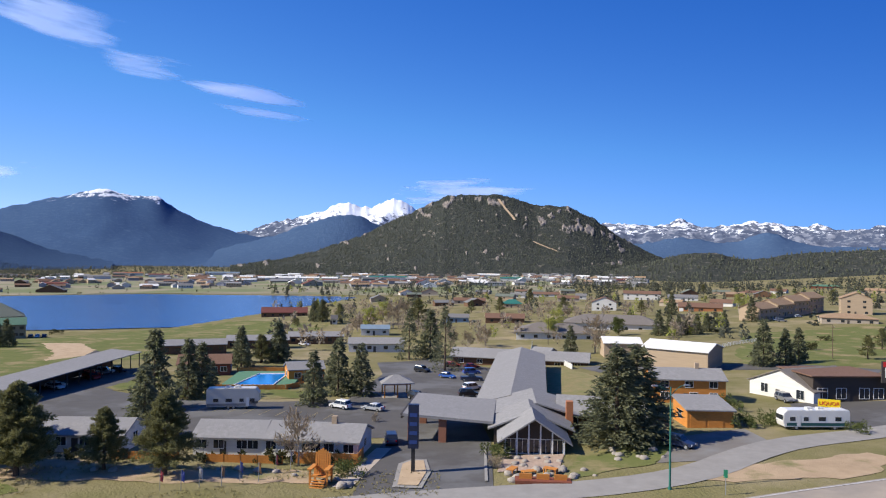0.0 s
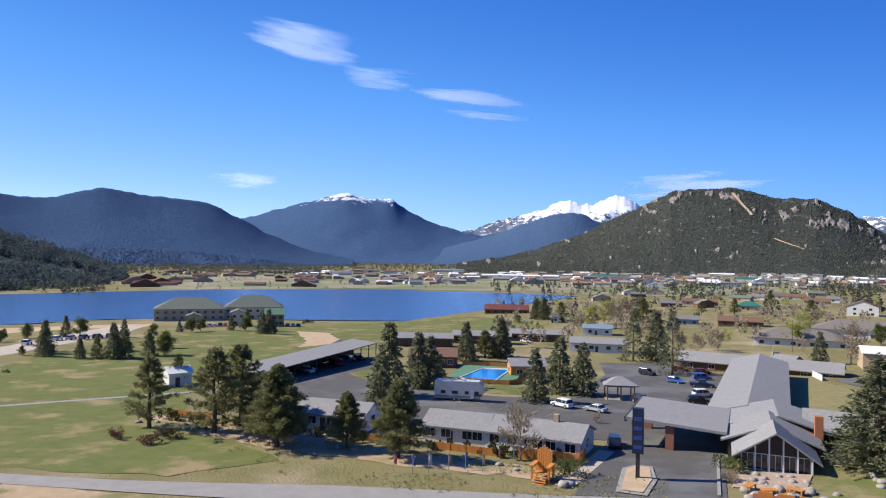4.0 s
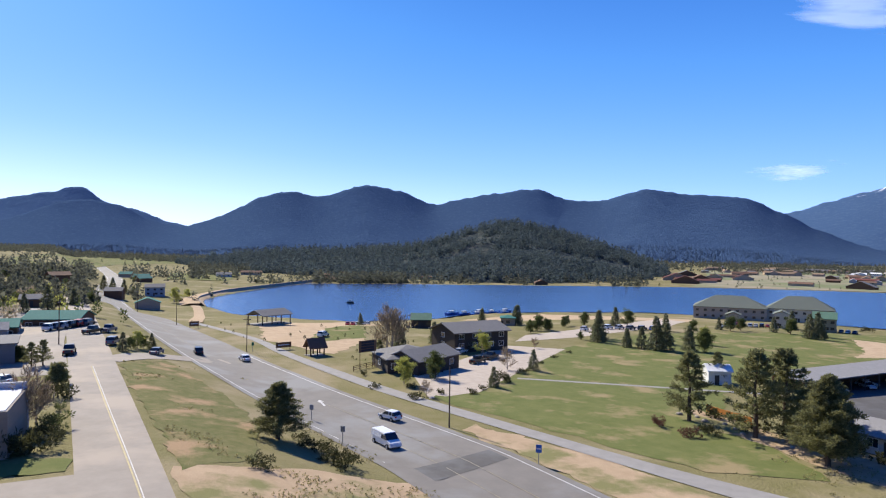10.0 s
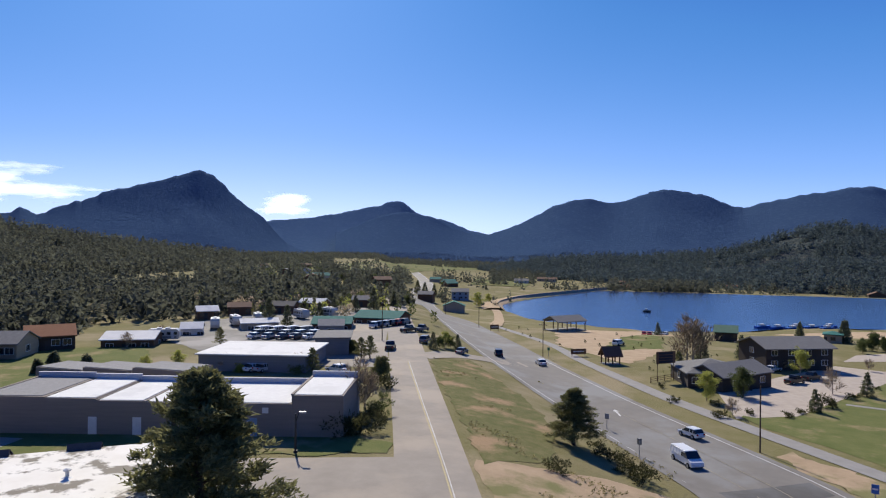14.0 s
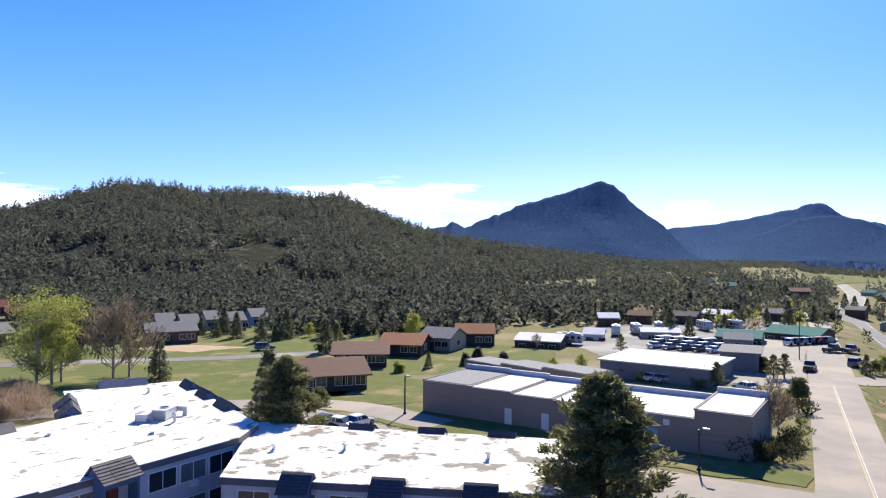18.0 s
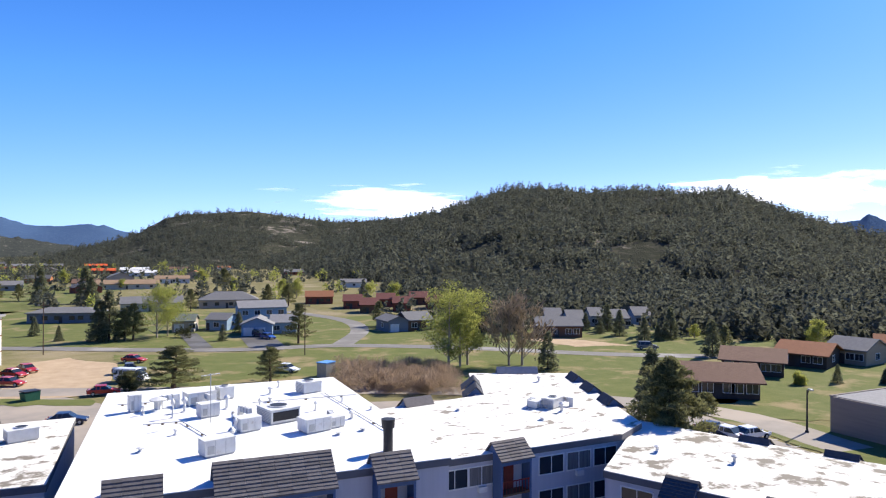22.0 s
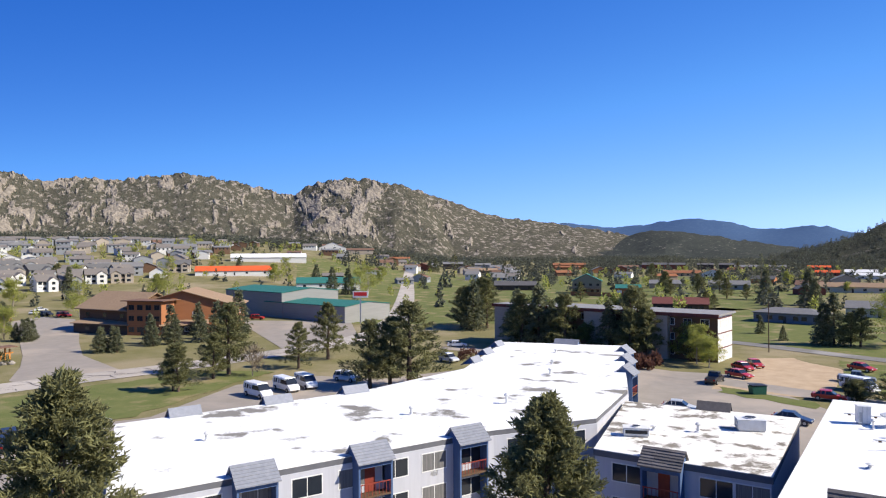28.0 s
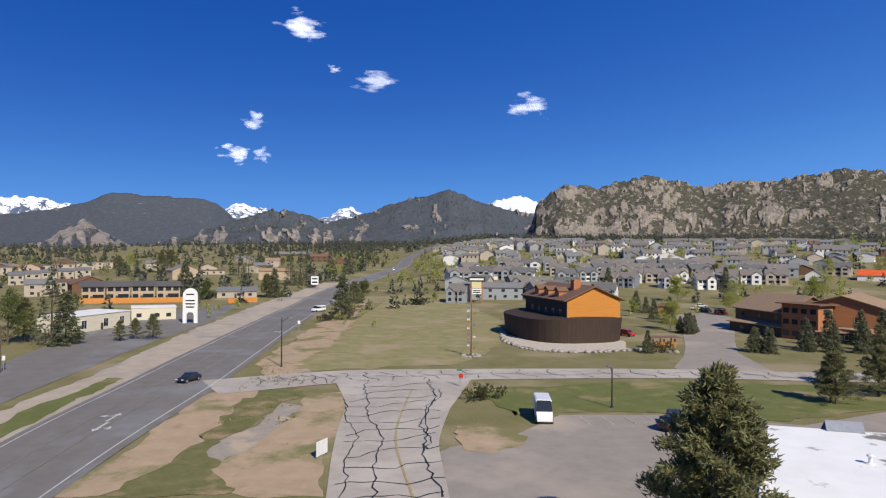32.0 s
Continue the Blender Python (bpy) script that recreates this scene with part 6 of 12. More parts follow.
for x, y, rot, ln, h in ((-18.4, -61.6, 100, 1.8, 0.6), (-22.6, -61.8, 20, 2.2, 0.5), (-17.2, -67.0, -80, 2.0, 0.7), (-24.6, -56.4, 75, 1.9, 0.5), (-14.4, -68.2, 10, 1.6, 0.9)):
    duct(x, y, ZC, rot, ln, h)
duct(-46.6, -54.9, 6.2, 30, 1.6, 0.4)
duct(-49.4, -52.4, 6.2, -60, 1.3, 0.5)
for x, y, h in ((-13.2, -64.2, 1.7), (-16.4, -56.2, 1.2), (-20.8, -63.6, 1.0), (-24.9, -60.2, 0.9), (-28.6, -62.4, 0.5), (-29.4, -57.8, 0.4), (-11.2, -66.6, 0.9), (-12.2, -58.2, 0.5), (-25.8, -72.6, 0.7)):
    vent(x, y, ZC, h, 0.14, "thin white vent pipe with a cap")
st = thing("chimney_stack", -24.4, -45.2, 0, "black round metal chimney stack with a cap", "chimney", z=ZC)
bm = bmesh.new()
tube(bm, (0, 0, -0.02), (0, 0, 1.85), 0.36, n=18)
part("flue", bm, M_BLACK, st)
bm = bmesh.new()
tube(bm, (0, 0, 1.75), (0, 0, 2.4), 0.47, 0.52, n=18)
part("cap", bm, M_BLACK, st)
an = thing("antenna_mast", -15.6, -60.8, 20, "thin roof antenna mast with crossbar", "antenna", z=ZC)
bm = bmesh.new()
tube(bm, (0, 0, -0.02), (0, 0, 4.2), 0.04, n=6)
part("mast", bm, M_STEEL, an)
bm = bmesh.new()
tube(bm, (-0.9, 0, 4.1), (0.9, 0, 4.1), 0.03, n=6)
for k in range(5):
    tube(bm, (-0.7 + k * 0.35, -0.35, 4.1), (-0.7 + k * 0.35, 0.35, 4.1), 0.015, n=4)
part("crossbar", bm, M_STEEL, an)
for k, (x0, y0, x1, y1) in enumerate(((-10.5, -62.5, -13.5, -62.0), (-13.5, -62.0, -14.5, -52.0), (-20.8, -66, -31, -64.2), (-28.6, -67.5, -27.0, -50.5), (-18.5, -64.0, -17.0, -58.5), (-9.8, -71.8, -12.6, -71.2))):
    pp = thing("roof_pipe", x0, y0, 0, "thin white conduit laid across the roof", "pipe", "pipes on the hotel roof", ZC)
    bm = bmesh.new()
    tube(bm, (0, 0, 0.14), (x1 - x0, y1 - y0, 0.14), 0.05, n=6)
    part("conduit", bm, M_HVAC, pp)
    bm = bmesh.new()
    for f in (0.15, 0.5, 0.85):
        box(bm, (x1 - x0) * f - 0.1, (x1 - x0) * f + 0.1, (y1 - y0) * f - 0.1, (y1 - y0) * f + 0.1, -0.02, 0.12)
    part("support_blocks", bm, M_WOOD, pp)

# ---- roads, paths and lots ----
HWY = [(-1100, 60), (-700, 52), (-500, 34), (-380, 29.5), (-297, 30), (-222, 32.2), (-170, 34.4), (-140, 37), (-118, 39.4), (-84, 44.4), (-70, 45.4), (-30, 45), (0, 42), (45, 30.5), (90, 18), (125, 8), (160, -0.6), (219, -15.2), (300, -36.8), (400, -70), (600, -150), (740, -192), (860, -233), (1250, -380)]
HWY_W = [13, 13, 14, 19.5, 17, 15, 14, 14, 14]
hw = strip("road_highway", HWY, HWY_W, M_HWY, 0.08, "grey worn asphalt highway with painted lanes")
for sg in (-1, 1):
    strip("edge_line", HWY, 0.22, M_WHITE, 0.115, parent=hw, shift=[sg * (w - 2.6) / 2 for w in HWY_W], cols=2)
    strip("centre_line", HWY, 0.14, M_FADED, 0.115, parent=hw, shift=sg * 1.9, cols=2)
patch = lot("road_patch", [(-76, 38.8), (-79, 52.4), (-74.5, 52.6), (-70.8, 38.9)], M_TAR, 0.10, "dark fresh asphalt patch across the highway", "road")


def arrow(x, y, rot, name="turn_arrow"):
    e = thing(name, x, y, rot, "white turn arrow painted on the highway", "road marking", "painted arrows")
    e["kind"] = "structure"
    bm = bmesh.new()
    for a, b, c, d in ((-2.2, 1.2, -0.18, 0.18), (0.6, 0.9, 0.1, 1.2)):
        v = [bm.verts.new(p) for p in ((a, c, 0.125), (b, c, 0.125), (b, d, 0.125), (a, d, 0.125))]
        bm.faces.new(v)
    v = [bm.verts.new(p) for p in ((0.0, 1.1, 0.125), (1.6, 1.1, 0.125), (0.8, 2.1, 0.125))]
    bm.faces.new(v)
    v = [bm.verts.new(p) for p in ((1.2, -0.6, 0.125), (2.6, 0, 0.125), (1.2, 0.6, 0.125))]
    bm.faces.new(v)
    part("arrow", bm, M_WHITE, e)


arrow(-115, 41.5, 172)
arrow(101, 13.8, -14)
arrow(96.5, 14.6, 166)
arrow(196, -15, -16)
fr = strip("road_frontage", [(-330, 9), (-230, 8), (-167, 7.3), (-133, 6.8), (-61, 5.8), (0, 4), (62, -2)], 7.6, M_ASPH, 0.09, "grey asphalt frontage road")
strip("centre_line", [(-134, 6.7), (-100, 6.9), (-61.9, 7.1), (-30, 6.4)], 0.14, M_YELLOW, 0.125, parent=fr, shift=0.12, cols=2)
strip("centre_line", [(-134, 6.7), (-100, 6.9), (-61.9, 7.1), (-30, 6.4)], 0.1, M_WHITE, 0.125, parent=fr, shift=-0.12, cols=2)
strip("road_link", [(-140, 9), (-150, 18), (-158, 30), (-162, 36)], 6, M_ASPH, 0.085, "short asphalt link to the highway")
lot("dirt_store_yard", [(-150, -18), (-170, -10), (-215, -8), (-250, 0), (-262, -14), (-235, -34), (-205, -52), (-170, -50), (-150, -36)], M_STREET, 0.055, "bare tan yard behind the stores", "dirt")
lot("pavement_store_lot", [(-128, 3), (-168, 3), (-190, 4), (-215, 4), (-210, -18), (-170, -14), (-130, -12)], M_ASPH, 0.07, "grey asphalt lot before the stores")
lot("pavement_hotel", [(62, -10), (75, -24.6), (78, -34), (86, -44), (82, -58), (72, -72), (76, -95), (70, -107), (56, -108), (42, -128), (14, -134), (0, -134), (-13, -109),
                       (-35, -95), (-60, -84), (-80, -60), (-73, -34), (-74, -20), (-73, 2.2), (-60, 2.2), (0, 0)], M_ASPH, 0.06, "worn grey asphalt round the hotel")
for i in range(9):
    strip("stall_line", [(84.0 - i * 0.5, -46 - i * 3.0), (79.6 - i * 0.5, -45.2 - i * 3.0)], 0.12, M_WHITE, 0.1, label="white parking stall line", category="road marking", cols=2)
for i in range(8):
    strip("stall_line", [(-74.6 - i * 0.6, -35 - i * 3.0), (-70.5 - i * 0.6, -36 - i * 3.0)], 0.12, M_WHITE, 0.1, label="white parking stall line", category="road marking", cols=2)
# the cracked cross street
M_CRACK = mat("concrete_street", (0.40, 0.355, 0.30), (0.335, 0.295, 0.25), scale=0.4, rough=0.93, bump=0.12, spot=(0.44, 0.39, 0.33), spot_scale=0.08)
M_SEAL = mat("tar_seal", (0.02, 0.02, 0.02), (0.035, 0.035, 0.035), scale=3, rough=0.6)
strip("road_cross_street", [(119, 2), (123, -20), (119, -45), (110, -80), (97, -112), (88, -150), (95, -190), (130, -275), (260, -560)], [13, 10, 8.5, 8.5, 8.5, 8.5, 8, 8, 8], M_CRACK, 0.09, "pale cracked street with tar-sealed seams")
sp_ = strip("road_hotel_entry", [(60, -14), (80, -18.5), (100, -25), (118, -30)], [11, 12, 15, 24], M_CRACK, 0.10, "pale cracked hotel entry road with tar seams")
strip("centre_line", [(58, -16), (80, -19.5), (100, -26), (108, -29)], 0.25, M_YELLOW, 0.14, parent=sp_, cols=2)
crk = random.Random(11)
cracks = tagged(new("tar_seams"), "black tar lines sealing the street's cracks", "tar seams", kind="stuff")
bmk = bmesh.new()


def seam(x0, y0, x1, y1, w=0.16):
    n = max(3, int(math.hypot(x1 - x0, y1 - y0) / 1.3))
    ph = crk.uniform(0, 6)
    pts = []
    for k in range(n + 1):
        f = k / n
        j = math.sin(f * 7 + ph) * 0.8 + math.sin(f * 17 + ph * 2) * 0.35 + crk.uniform(-0.3, 0.3)
        dx, dy = x1 - x0, y1 - y0
        l_ = math.hypot(dx, dy)
        pts.append((x0 + dx * f - dy / l_ * j, y0 + dy * f + dx / l_ * j))
    prev = None
    for k in range(n + 1):
        a, b = pts[max(0, k - 1)], pts[min(n, k + 1)]
        dx, dy = b[0] - a[0], b[1] - a[1]
        l_ = math.hypot(dx, dy) or 1
        ww = w * crk.uniform(0.5, 1.3)
        z = gz(*pts[k]) + 0.145
        cur = (bmk.verts.new((pts[k][0] - dy / l_ * ww, pts[k][1] + dx / l_ * ww, z)), bmk.verts.new((pts[k][0] + dy / l_ * ww, pts[k][1] - dx / l_ * ww, z)))
        if prev:
            bmk.faces.new((prev[0], prev[1], cur[1], cur[0]))
        prev = cur


for i in range(12):
    xx = 61 + i * 4.6
    seam(xx, -9.5 - i * 0.9 + crk.uniform(-1, 1), xx + crk.uniform(-1.5, 1.5), -19.5 - i * 1.35, 0.08)
seam(60, -13, 118, -24, 0.07)
seam(60, -18, 116, -34, 0.1)
seam(60, -10.5, 104, -18, 0.06)
seam(75, -21, 108, -33, 0.07)
cs_ = [(121, -6), (122, -20), (119, -45), (110, -80), (97, -112), (90, -140)]
for i in range(34):
    f = i / 34 * 5
    k = int(f)
    a, b = cs_[k], cs_[k + 1]
    px, py = a[0] + (b[0] - a[0]) * (f - k), a[1] + (b[1] - a[1]) * (f - k)
    seam(px - 4.3, py - 0.8 + crk.uniform(-0.8, 0.8), px + 4.3, py + crk.uniform(-1.2, 1.2), 0.075)
for k in range(5):
    seam(cs_[k][0] + crk.uniform(-1, 1), cs_[k][1], cs_[k + 1][0] + crk.uniform(-1, 1), cs_[k + 1][1], 0.07)
me_ = bpy.data.meshes.new("tar_seams")
bmk.to_mesh(me_)
bmk.free()
me_.materials.append(M_SEAL)
seam_ob = new("seams", me_)
seam_ob.parent = cracks
seam_ob["kind"] = "stuff"
# verges, dirt and lawns
lot("dirt_verge_corner", [(77.3, 0.7), (86.7, -4.1), (97.4, -9.8), (107.7, -12.5), (109.3, -18.0), (96.8, -18.5), (83.7, -14.5), (75.2, -10.3), (63.1, -8.3), (65.5, -0.2)], M_VERGE, 0.045, "bare tan dirt at the street corner", "dirt")
lot("gravel_patch", [(76.6, 0.3), (82.6, 1.0), (92.4, -4.3), (104.5, -8.9), (100.8, -10.8), (90.8, -7.7), (81.3, -3.2)], mat("grey_gravel", (0.33, 0.285, 0.23), (0.265, 0.23, 0.185), scale=0.8, rough=0.95, bump=0.3, spot=(0.42, 0.33, 0.23), spot_scale=0.25, spot_at=0.57), 0.06, "patch of grey gravel", "gravel")
lot("lawn_corner", [(75.0, 6.3), (85.9, 2.3), (99.7, -1.6), (115.1, -5.3), (115.8, -11.6), (107.7, -12.5), (103.7, -8.8), (82.6, 1.0), (76.2, 0.3), (65.5, -0.2), (68.8, 10.5)], M_ROUGH, 0.055, "rough green roadside grass", "lawn")
lot("dirt_highway_edge", [(70.8, 14.5), (83.0, 10.4), (110.9, 3.9), (118.5, -1.9), (115.1, -5.2), (86.4, 2.4), (75.4, 6.3), (68.8, 10.5)], M_VERGE, 0.05, "dry eroded verge beside the highway", "dirt")
lot("dirt_median", [(-58, 10.2), (-72, 10.4), (-73, 30), (-71, 38), (-50, 40), (-40, 25), (-40, 12)], M_VERGE, 0.05, "bare reddish dirt slope between the roads", "dirt")
lot("ground_forest_floor", [(-231, -18), (-227, -46), (-220, -73), (-210, -99), (-196, -124), (-180, -147), (-161, -167), (-139, -185), (-116, -201), (-210, -364), (-252, -336), (-291, -303), (-326, -265), (-355, -224), (-380, -180), (-399, -132), (-412, -83), (-419, -33)], M_FLOOR, 0.03, "brown-green forest floor below the hillside", "ground", cut=30)
lot("lawn_east_meadow", [(-119, -63), (-111, -77), (-100, -90), (-89, -102), (-75, -112), (-61, -120), (-46, -127), (-80, -219), (-106, -208), (-130, -193), (-153, -176), (-173, -156), (-191, -134), (-206, -109)], M_LAWN, 0.035, "green lawns below the forest", "lawn", cut=12)
lot("lawn_north_meadow", [(-8, -215), (15, -214), (37, -212), (59, -207), (81, -199), (101, -190), (120, -178), (358, -531), (300, -565), (240, -593), (176, -615), (111, -630), (45, -638), (-22, -640)], M_LAWN, 0.033, "green meadow among the northern houses", "lawn", cut=20)
lot("lawn_median", [(-135.5, 11.1), (-146.0, 20.4), (-124.3, 24.0), (-101.8, 25.6), (-86.3, 23.5), (-75.3, 19.2), (-71.0, 11.6), (-89.3, 11.2)], M_ROUGH, 0.06, "rough green grass between the roads", "lawn")
lot("lawn_valley_floor", [(-438.8, -33.0), (-438.1, -40.9), (-437.3, -48.9), (-436.3, -56.8), (-435.2, -64.7), (-434.0, -72.6), (-1430.1, -239.3), (-1434.2, -213.3), (-1437.9, -187.3), (-1441.0, -161.1), (-1443.7, -134.9), (-1445.9, -108.7)], M_LAWN, 0.25, "green valley meadow beside the eastern road", "lawn", cut=50)
lot("lawn_valley", [(-584.2, -33.6), (-1092.5, 80.9), (-1310.0, 201.6), (-1778.3, 266.3), (-1603.9, 68.9), (-956.5, -37.7)], M_LAWN, 0.5, "green meadow in the far valley", "lawn", cut=90)
lot("lawn_valley_near", [(-698.2, 96.3), (-697.6, 154.0), (-937.6, 222.9), (-865.0, 126.2)], M_LAWN, 0.4, "green meadow beyond the dam", "lawn", cut=60)
lot("dirt_west_shoulder", [(70, 29), (100, 20.5), (133, 12), (195, -8.5), (300, -38.5), (420, -75), (420, -58), (300, -14), (200, 10), (150, 20), (125, 27), (113, 31), (80, 41)], mat("grey_tan_dirt", (0.43, 0.365, 0.29), (0.35, 0.29, 0.225), scale=0.25, rough=0.95, bump=0.3, bump_scale=4, spec=0.05, spot=(0.27, 0.25, 0.225), spot_scale=0.06, spot_at=0.58), 0.05, "broad tan dirt shoulder beside the highway", "dirt")
lot("lawn_west_strip", [(90, 27.5), (112, 22), (132, 16.5), (135, 19), (105, 28.5)], M_LAWN, 0.075, "thin grass strip beside the highway", "lawn")
lot("pavement_west_lot", [(116, 33), (160, 22), (230, 4), (300, -6), (290, 14), (200, 38), (150, 44), (125, 42)], M_HWY, 0.07, "dark asphalt lot west of the highway", "pavement")
lot("lawn_west_field", [(140, -12), (200, -32), (330, -78), (330, -108), (215, -88), (168, -70), (150, -60), (131, -44), (131, -16)], mat("thin_grass", (0.205, 0.195, 0.082), (0.30, 0.255, 0.135), scale=0.25, rough=0.95, bump=0.4, bump_scale=3, spot=(0.33, 0.265, 0.165), spot_scale=0.07, spot_at=0.58, spec=0.04), 0.05, "thin tan-green field beside the street", "field")
lot("dirt_field_edge", [(127, -8), (140, -5.5), (170, -14.5), (207, -25.5), (250, -37), (300, -52), (300, -60), (246, -46), (205, -36), (165, -24), (141, -14), (130, -16)], M_VERGE, 0.085, "eroded reddish verge between field and highway", "dirt")
lot("lawn_lot_edge", [(88, -38), (107, -38), (104, -72), (90, -105), (78, -108), (78, -96), (74, -72), (84, -58), (88, -44)], M_LAWN, 0.07, "grass with dry patches beside the hotel lot", "lawn")
lot("gravel_lot_edge", [(84.4, -28.4), (82.8, -32.1), (77.3, -34.7), (72.8, -32.0), (71.6, -28.0), (73.1, -26.2)], M_VERGE, 0.085, "pale gravelly edge of the hotel lot", "gravel")
lot("pavement_restaurant_lot", [(110, -82), (116, -84), (128, -95), (142, -106), (190, -140), (215, -152), (225, -175), (205, -172), (184, -156), (150, -127), (130, -111), (108, -100), (103, -99)], M_ASPH, 0.08, "worn asphalt lot of the timber restaurant")
lot("pavement_store_yard", [(92, -132), (134, -172), (150, -186), (113, -198), (92, -165)], M_ASPH, 0.08, "pale asphalt yard of the hardware store")
lot("dirt_lot", [(2, -119), (-2, -140), (-5, -156), (-13, -159), (-20, -144), (-13, -116)], M_DIRT, 0.075, "bare tan dirt parking lot", "dirt")
lot("lawn_strip_north", [(1.4, -116), (-11.9, -108.5), (-12.5, -113), (0.3, -121)], M_LAWN, 0.09, "strip of grass beside the dirt lot", "lawn")
lot("lawn_north_field", [(-20, -118), (-20, -158), (-45, -148), (-100, -130), (-130, -90), (-90, -62), (-62, -86)], M_LAWN, 0.045, "green field north of the hotel", "lawn")
lot("lawn_houses", [(-4, -184), (-26, -166), (-46, -155), (-68, -150), (-90, -165), (-95, -210), (-60, -260), (0, -290), (40, -280), (40, -200)], M_LAWN, 0.045, "green lawns between the houses", "lawn")
lot("lawn_northwest", [(60, -200), (120, -290), (200, -500), (60, -600), (-60, -420), (-20, -300)], M_LAWN, 0.045, "wide green meadow between the houses", "lawn")
strip("street_north", [(18, -190), (-4, -180), (-26, -164), (-46, -152.5), (-67, -147), (-90, -128), (-110, -105), (-135, -85)], 5.4, M_STREET, 0.09, "grey village street")
strip("street_north_branch", [(-67, -147), (-84, -172), (-92, -200), (-88, -240)], 5, M_STREET, 0.092, "grey village side street")
strip("driveway", [(-39, -159), (-42.5, -189)], 4.5, M_TAR, 0.095, "dark asphalt driveway")
strip("driveway", [(-52, -154), (-56, -175)], 8, M_TAR, 0.095, "dark asphalt driveway")
strip("street_hotel_north", [(60, -150), (30, -140), (0, -126), (-40, -104), (-66, -85), (-83, -60), (-80, -40)], 6, M_ASPH, 0.08, "grey lane behind the hotel")
lot("lawn_warehouse", [(-80, -58), (-88, -48), (-82, -3), (-78, 3), (-74.2, 2), (-75, -20), (-74, -33)], M_LAWN, 0.075, "rough grass along the warehouse", "lawn")
lot("lawn_east_houses", [(-88, -50), (-84, -62), (-110, -86), (-150, -80), (-160, -50), (-130, -40), (-100, -45)], M_LAWN, 0.045, "green lawn between the timber houses", "lawn")
lot("dirt_forest_edge", [(-112, -118), (-125, -112), (-120, -130), (-110, -135)], M_DIRT, 0.06, "bare tan clearing", "dirt")
# lodge side
lot("lawn_golf", [(-60, 72), (-86, 66), (-115, 60), (-112, 72), (-160, 132), (-185, 190), (-170, 300), (-150, 360), (-100, 330), (-110, 200), (-100, 130), (-80, 100), (-50, 84)], M_LAWN, 0.05, "broad green lawn running to the lake", "lawn")
lot("lawn_lodge_field", [(-110, 205), (-95, 215), (-60, 275), (-60, 370), (-120, 420), (-145, 365)], M_LAWN, 0.06, "green meadow before the lake", "lawn")
lot("dirt_meadow", [(-150, 262), (-135, 262), (-112, 228), (-118, 208), (-125, 225)], M_DIRT, 0.075, "bare sandy track in the meadow", "dirt")
lot("dirt_road_edge", [(-52, 55.5), (-90, 54.5), (-92, 58), (-70, 63), (-48, 66)], M_VERGE, 0.05, "bare earth between highway and path", "dirt")
lot("dirt_street_edge", [(24.3, 86.0), (31.8, 91.0), (45, 94.6), (60.5, 98.6), (64, 96), (53, 87.4), (44, 85.8), (36, 86.2)], M_VERGE, 0.06, "bare tan dirt below the street", "dirt")
lot("pavement_patio", [(7.6, 92.8), (16, 93.6), (18, 101.2), (9.2, 101.2)], mat("reddish_flagstone", (0.42, 0.31, 0.24), (0.30, 0.225, 0.175), scale=1.1, rough=0.9, bump=0.4, bump_scale=2.5), 0.09, "reddish flagstone patio before the office")
strip("path_stone", [(-12.2, 87), (-10.4, 97), (-8.6, 107)], 2.4, M_PINK, 0.1, "pale stone strip beside the lodge drive", "path")
strip("kerb_lodge", [(5.9, 88.5), (6.4, 98), (6.9, 107)], 0.4, M_CONC, 0.22, "pale concrete kerb beside the lodge drive", "kerb")
lot("dirt_row_bank", [(-86, 95), (-60, 90), (-36, 88), (-10, 90), (-10, 94), (-36, 95), (-60, 99), (-86, 101)], M_VERGE, 0.06, "bare earth bank below the lodge row", "dirt")
strip("path_shore", [(-260, 46), (-205, 52), (-171, 52), (-140, 54), (-117, 56.5), (-84, 62.5), (-60, 67.5), (-38, 73.5), (-20, 78), (0, 82.5), (20, 85), (33, 90), (44, 99), (55, 106), (80, 116)], [2.5, 2.5, 2.5, 3, 3, 3.4, 3.4, 3.4, 4, 6.5, 6.5, 6.5, 6, 6, 6], M_CONC, 0.09, "pale concrete path and service road", "path")
rr_ = strip("road_turnout", [(20, 69), (37, 75.5), (56, 82), (80, 92)], 9, M_ASPH, 0.08, "grey asphalt road with white edge line")
strip("edge_line", [(20, 69), (37, 75.5), (56, 82), (80, 92)], 0.25, M_WHITE, 0.12, parent=rr_, shift=-4.0, cols=2)
lot("pavement_lodge", [(-86, 143), (-97, 158), (-93, 187), (-85, 196), (-77, 181), (-74, 157), (-58, 147), (-50, 146), (-34, 146), (-20, 150), (-16, 190), (-20, 216), (-1, 224), (16, 196), (7, 130), (8, 110), (6.5, 84), (-10.5, 84), (-9, 114), (-34, 113), (-60, 113)], M_TAR, 0.07, "fresh black asphalt of the lodge lot")
for i in range(13):
    strip("stall_line", [(-60 + i * 3.2, 139 - i * 0.9), (-59 + i * 3.2, 144.5 - i * 0.9)], 0.12, M_YELLOW, 0.1, label="yellow parking stall line", category="road marking", cols=2)
lot("lawn_pool", [(-58, 150), (-34, 150), (-20, 155), (-22, 160), (-34, 163), (-52, 161)], M_LAWN, 0.075, "green lawn beside the pool", "lawn")
lot("lawn_lodge_island", [(-77, 160), (-72, 158), (-62, 165), (-70, 180), (-76, 178)], M_LAWN, 0.085, "green lawn island in the lodge lot", "lawn")
lot("lawn_office", [(17, 89), (19, 100), (30, 108), (37, 106), (29, 95)], M_LAWN, 0.07, "bright green lawn beside the office", "lawn")
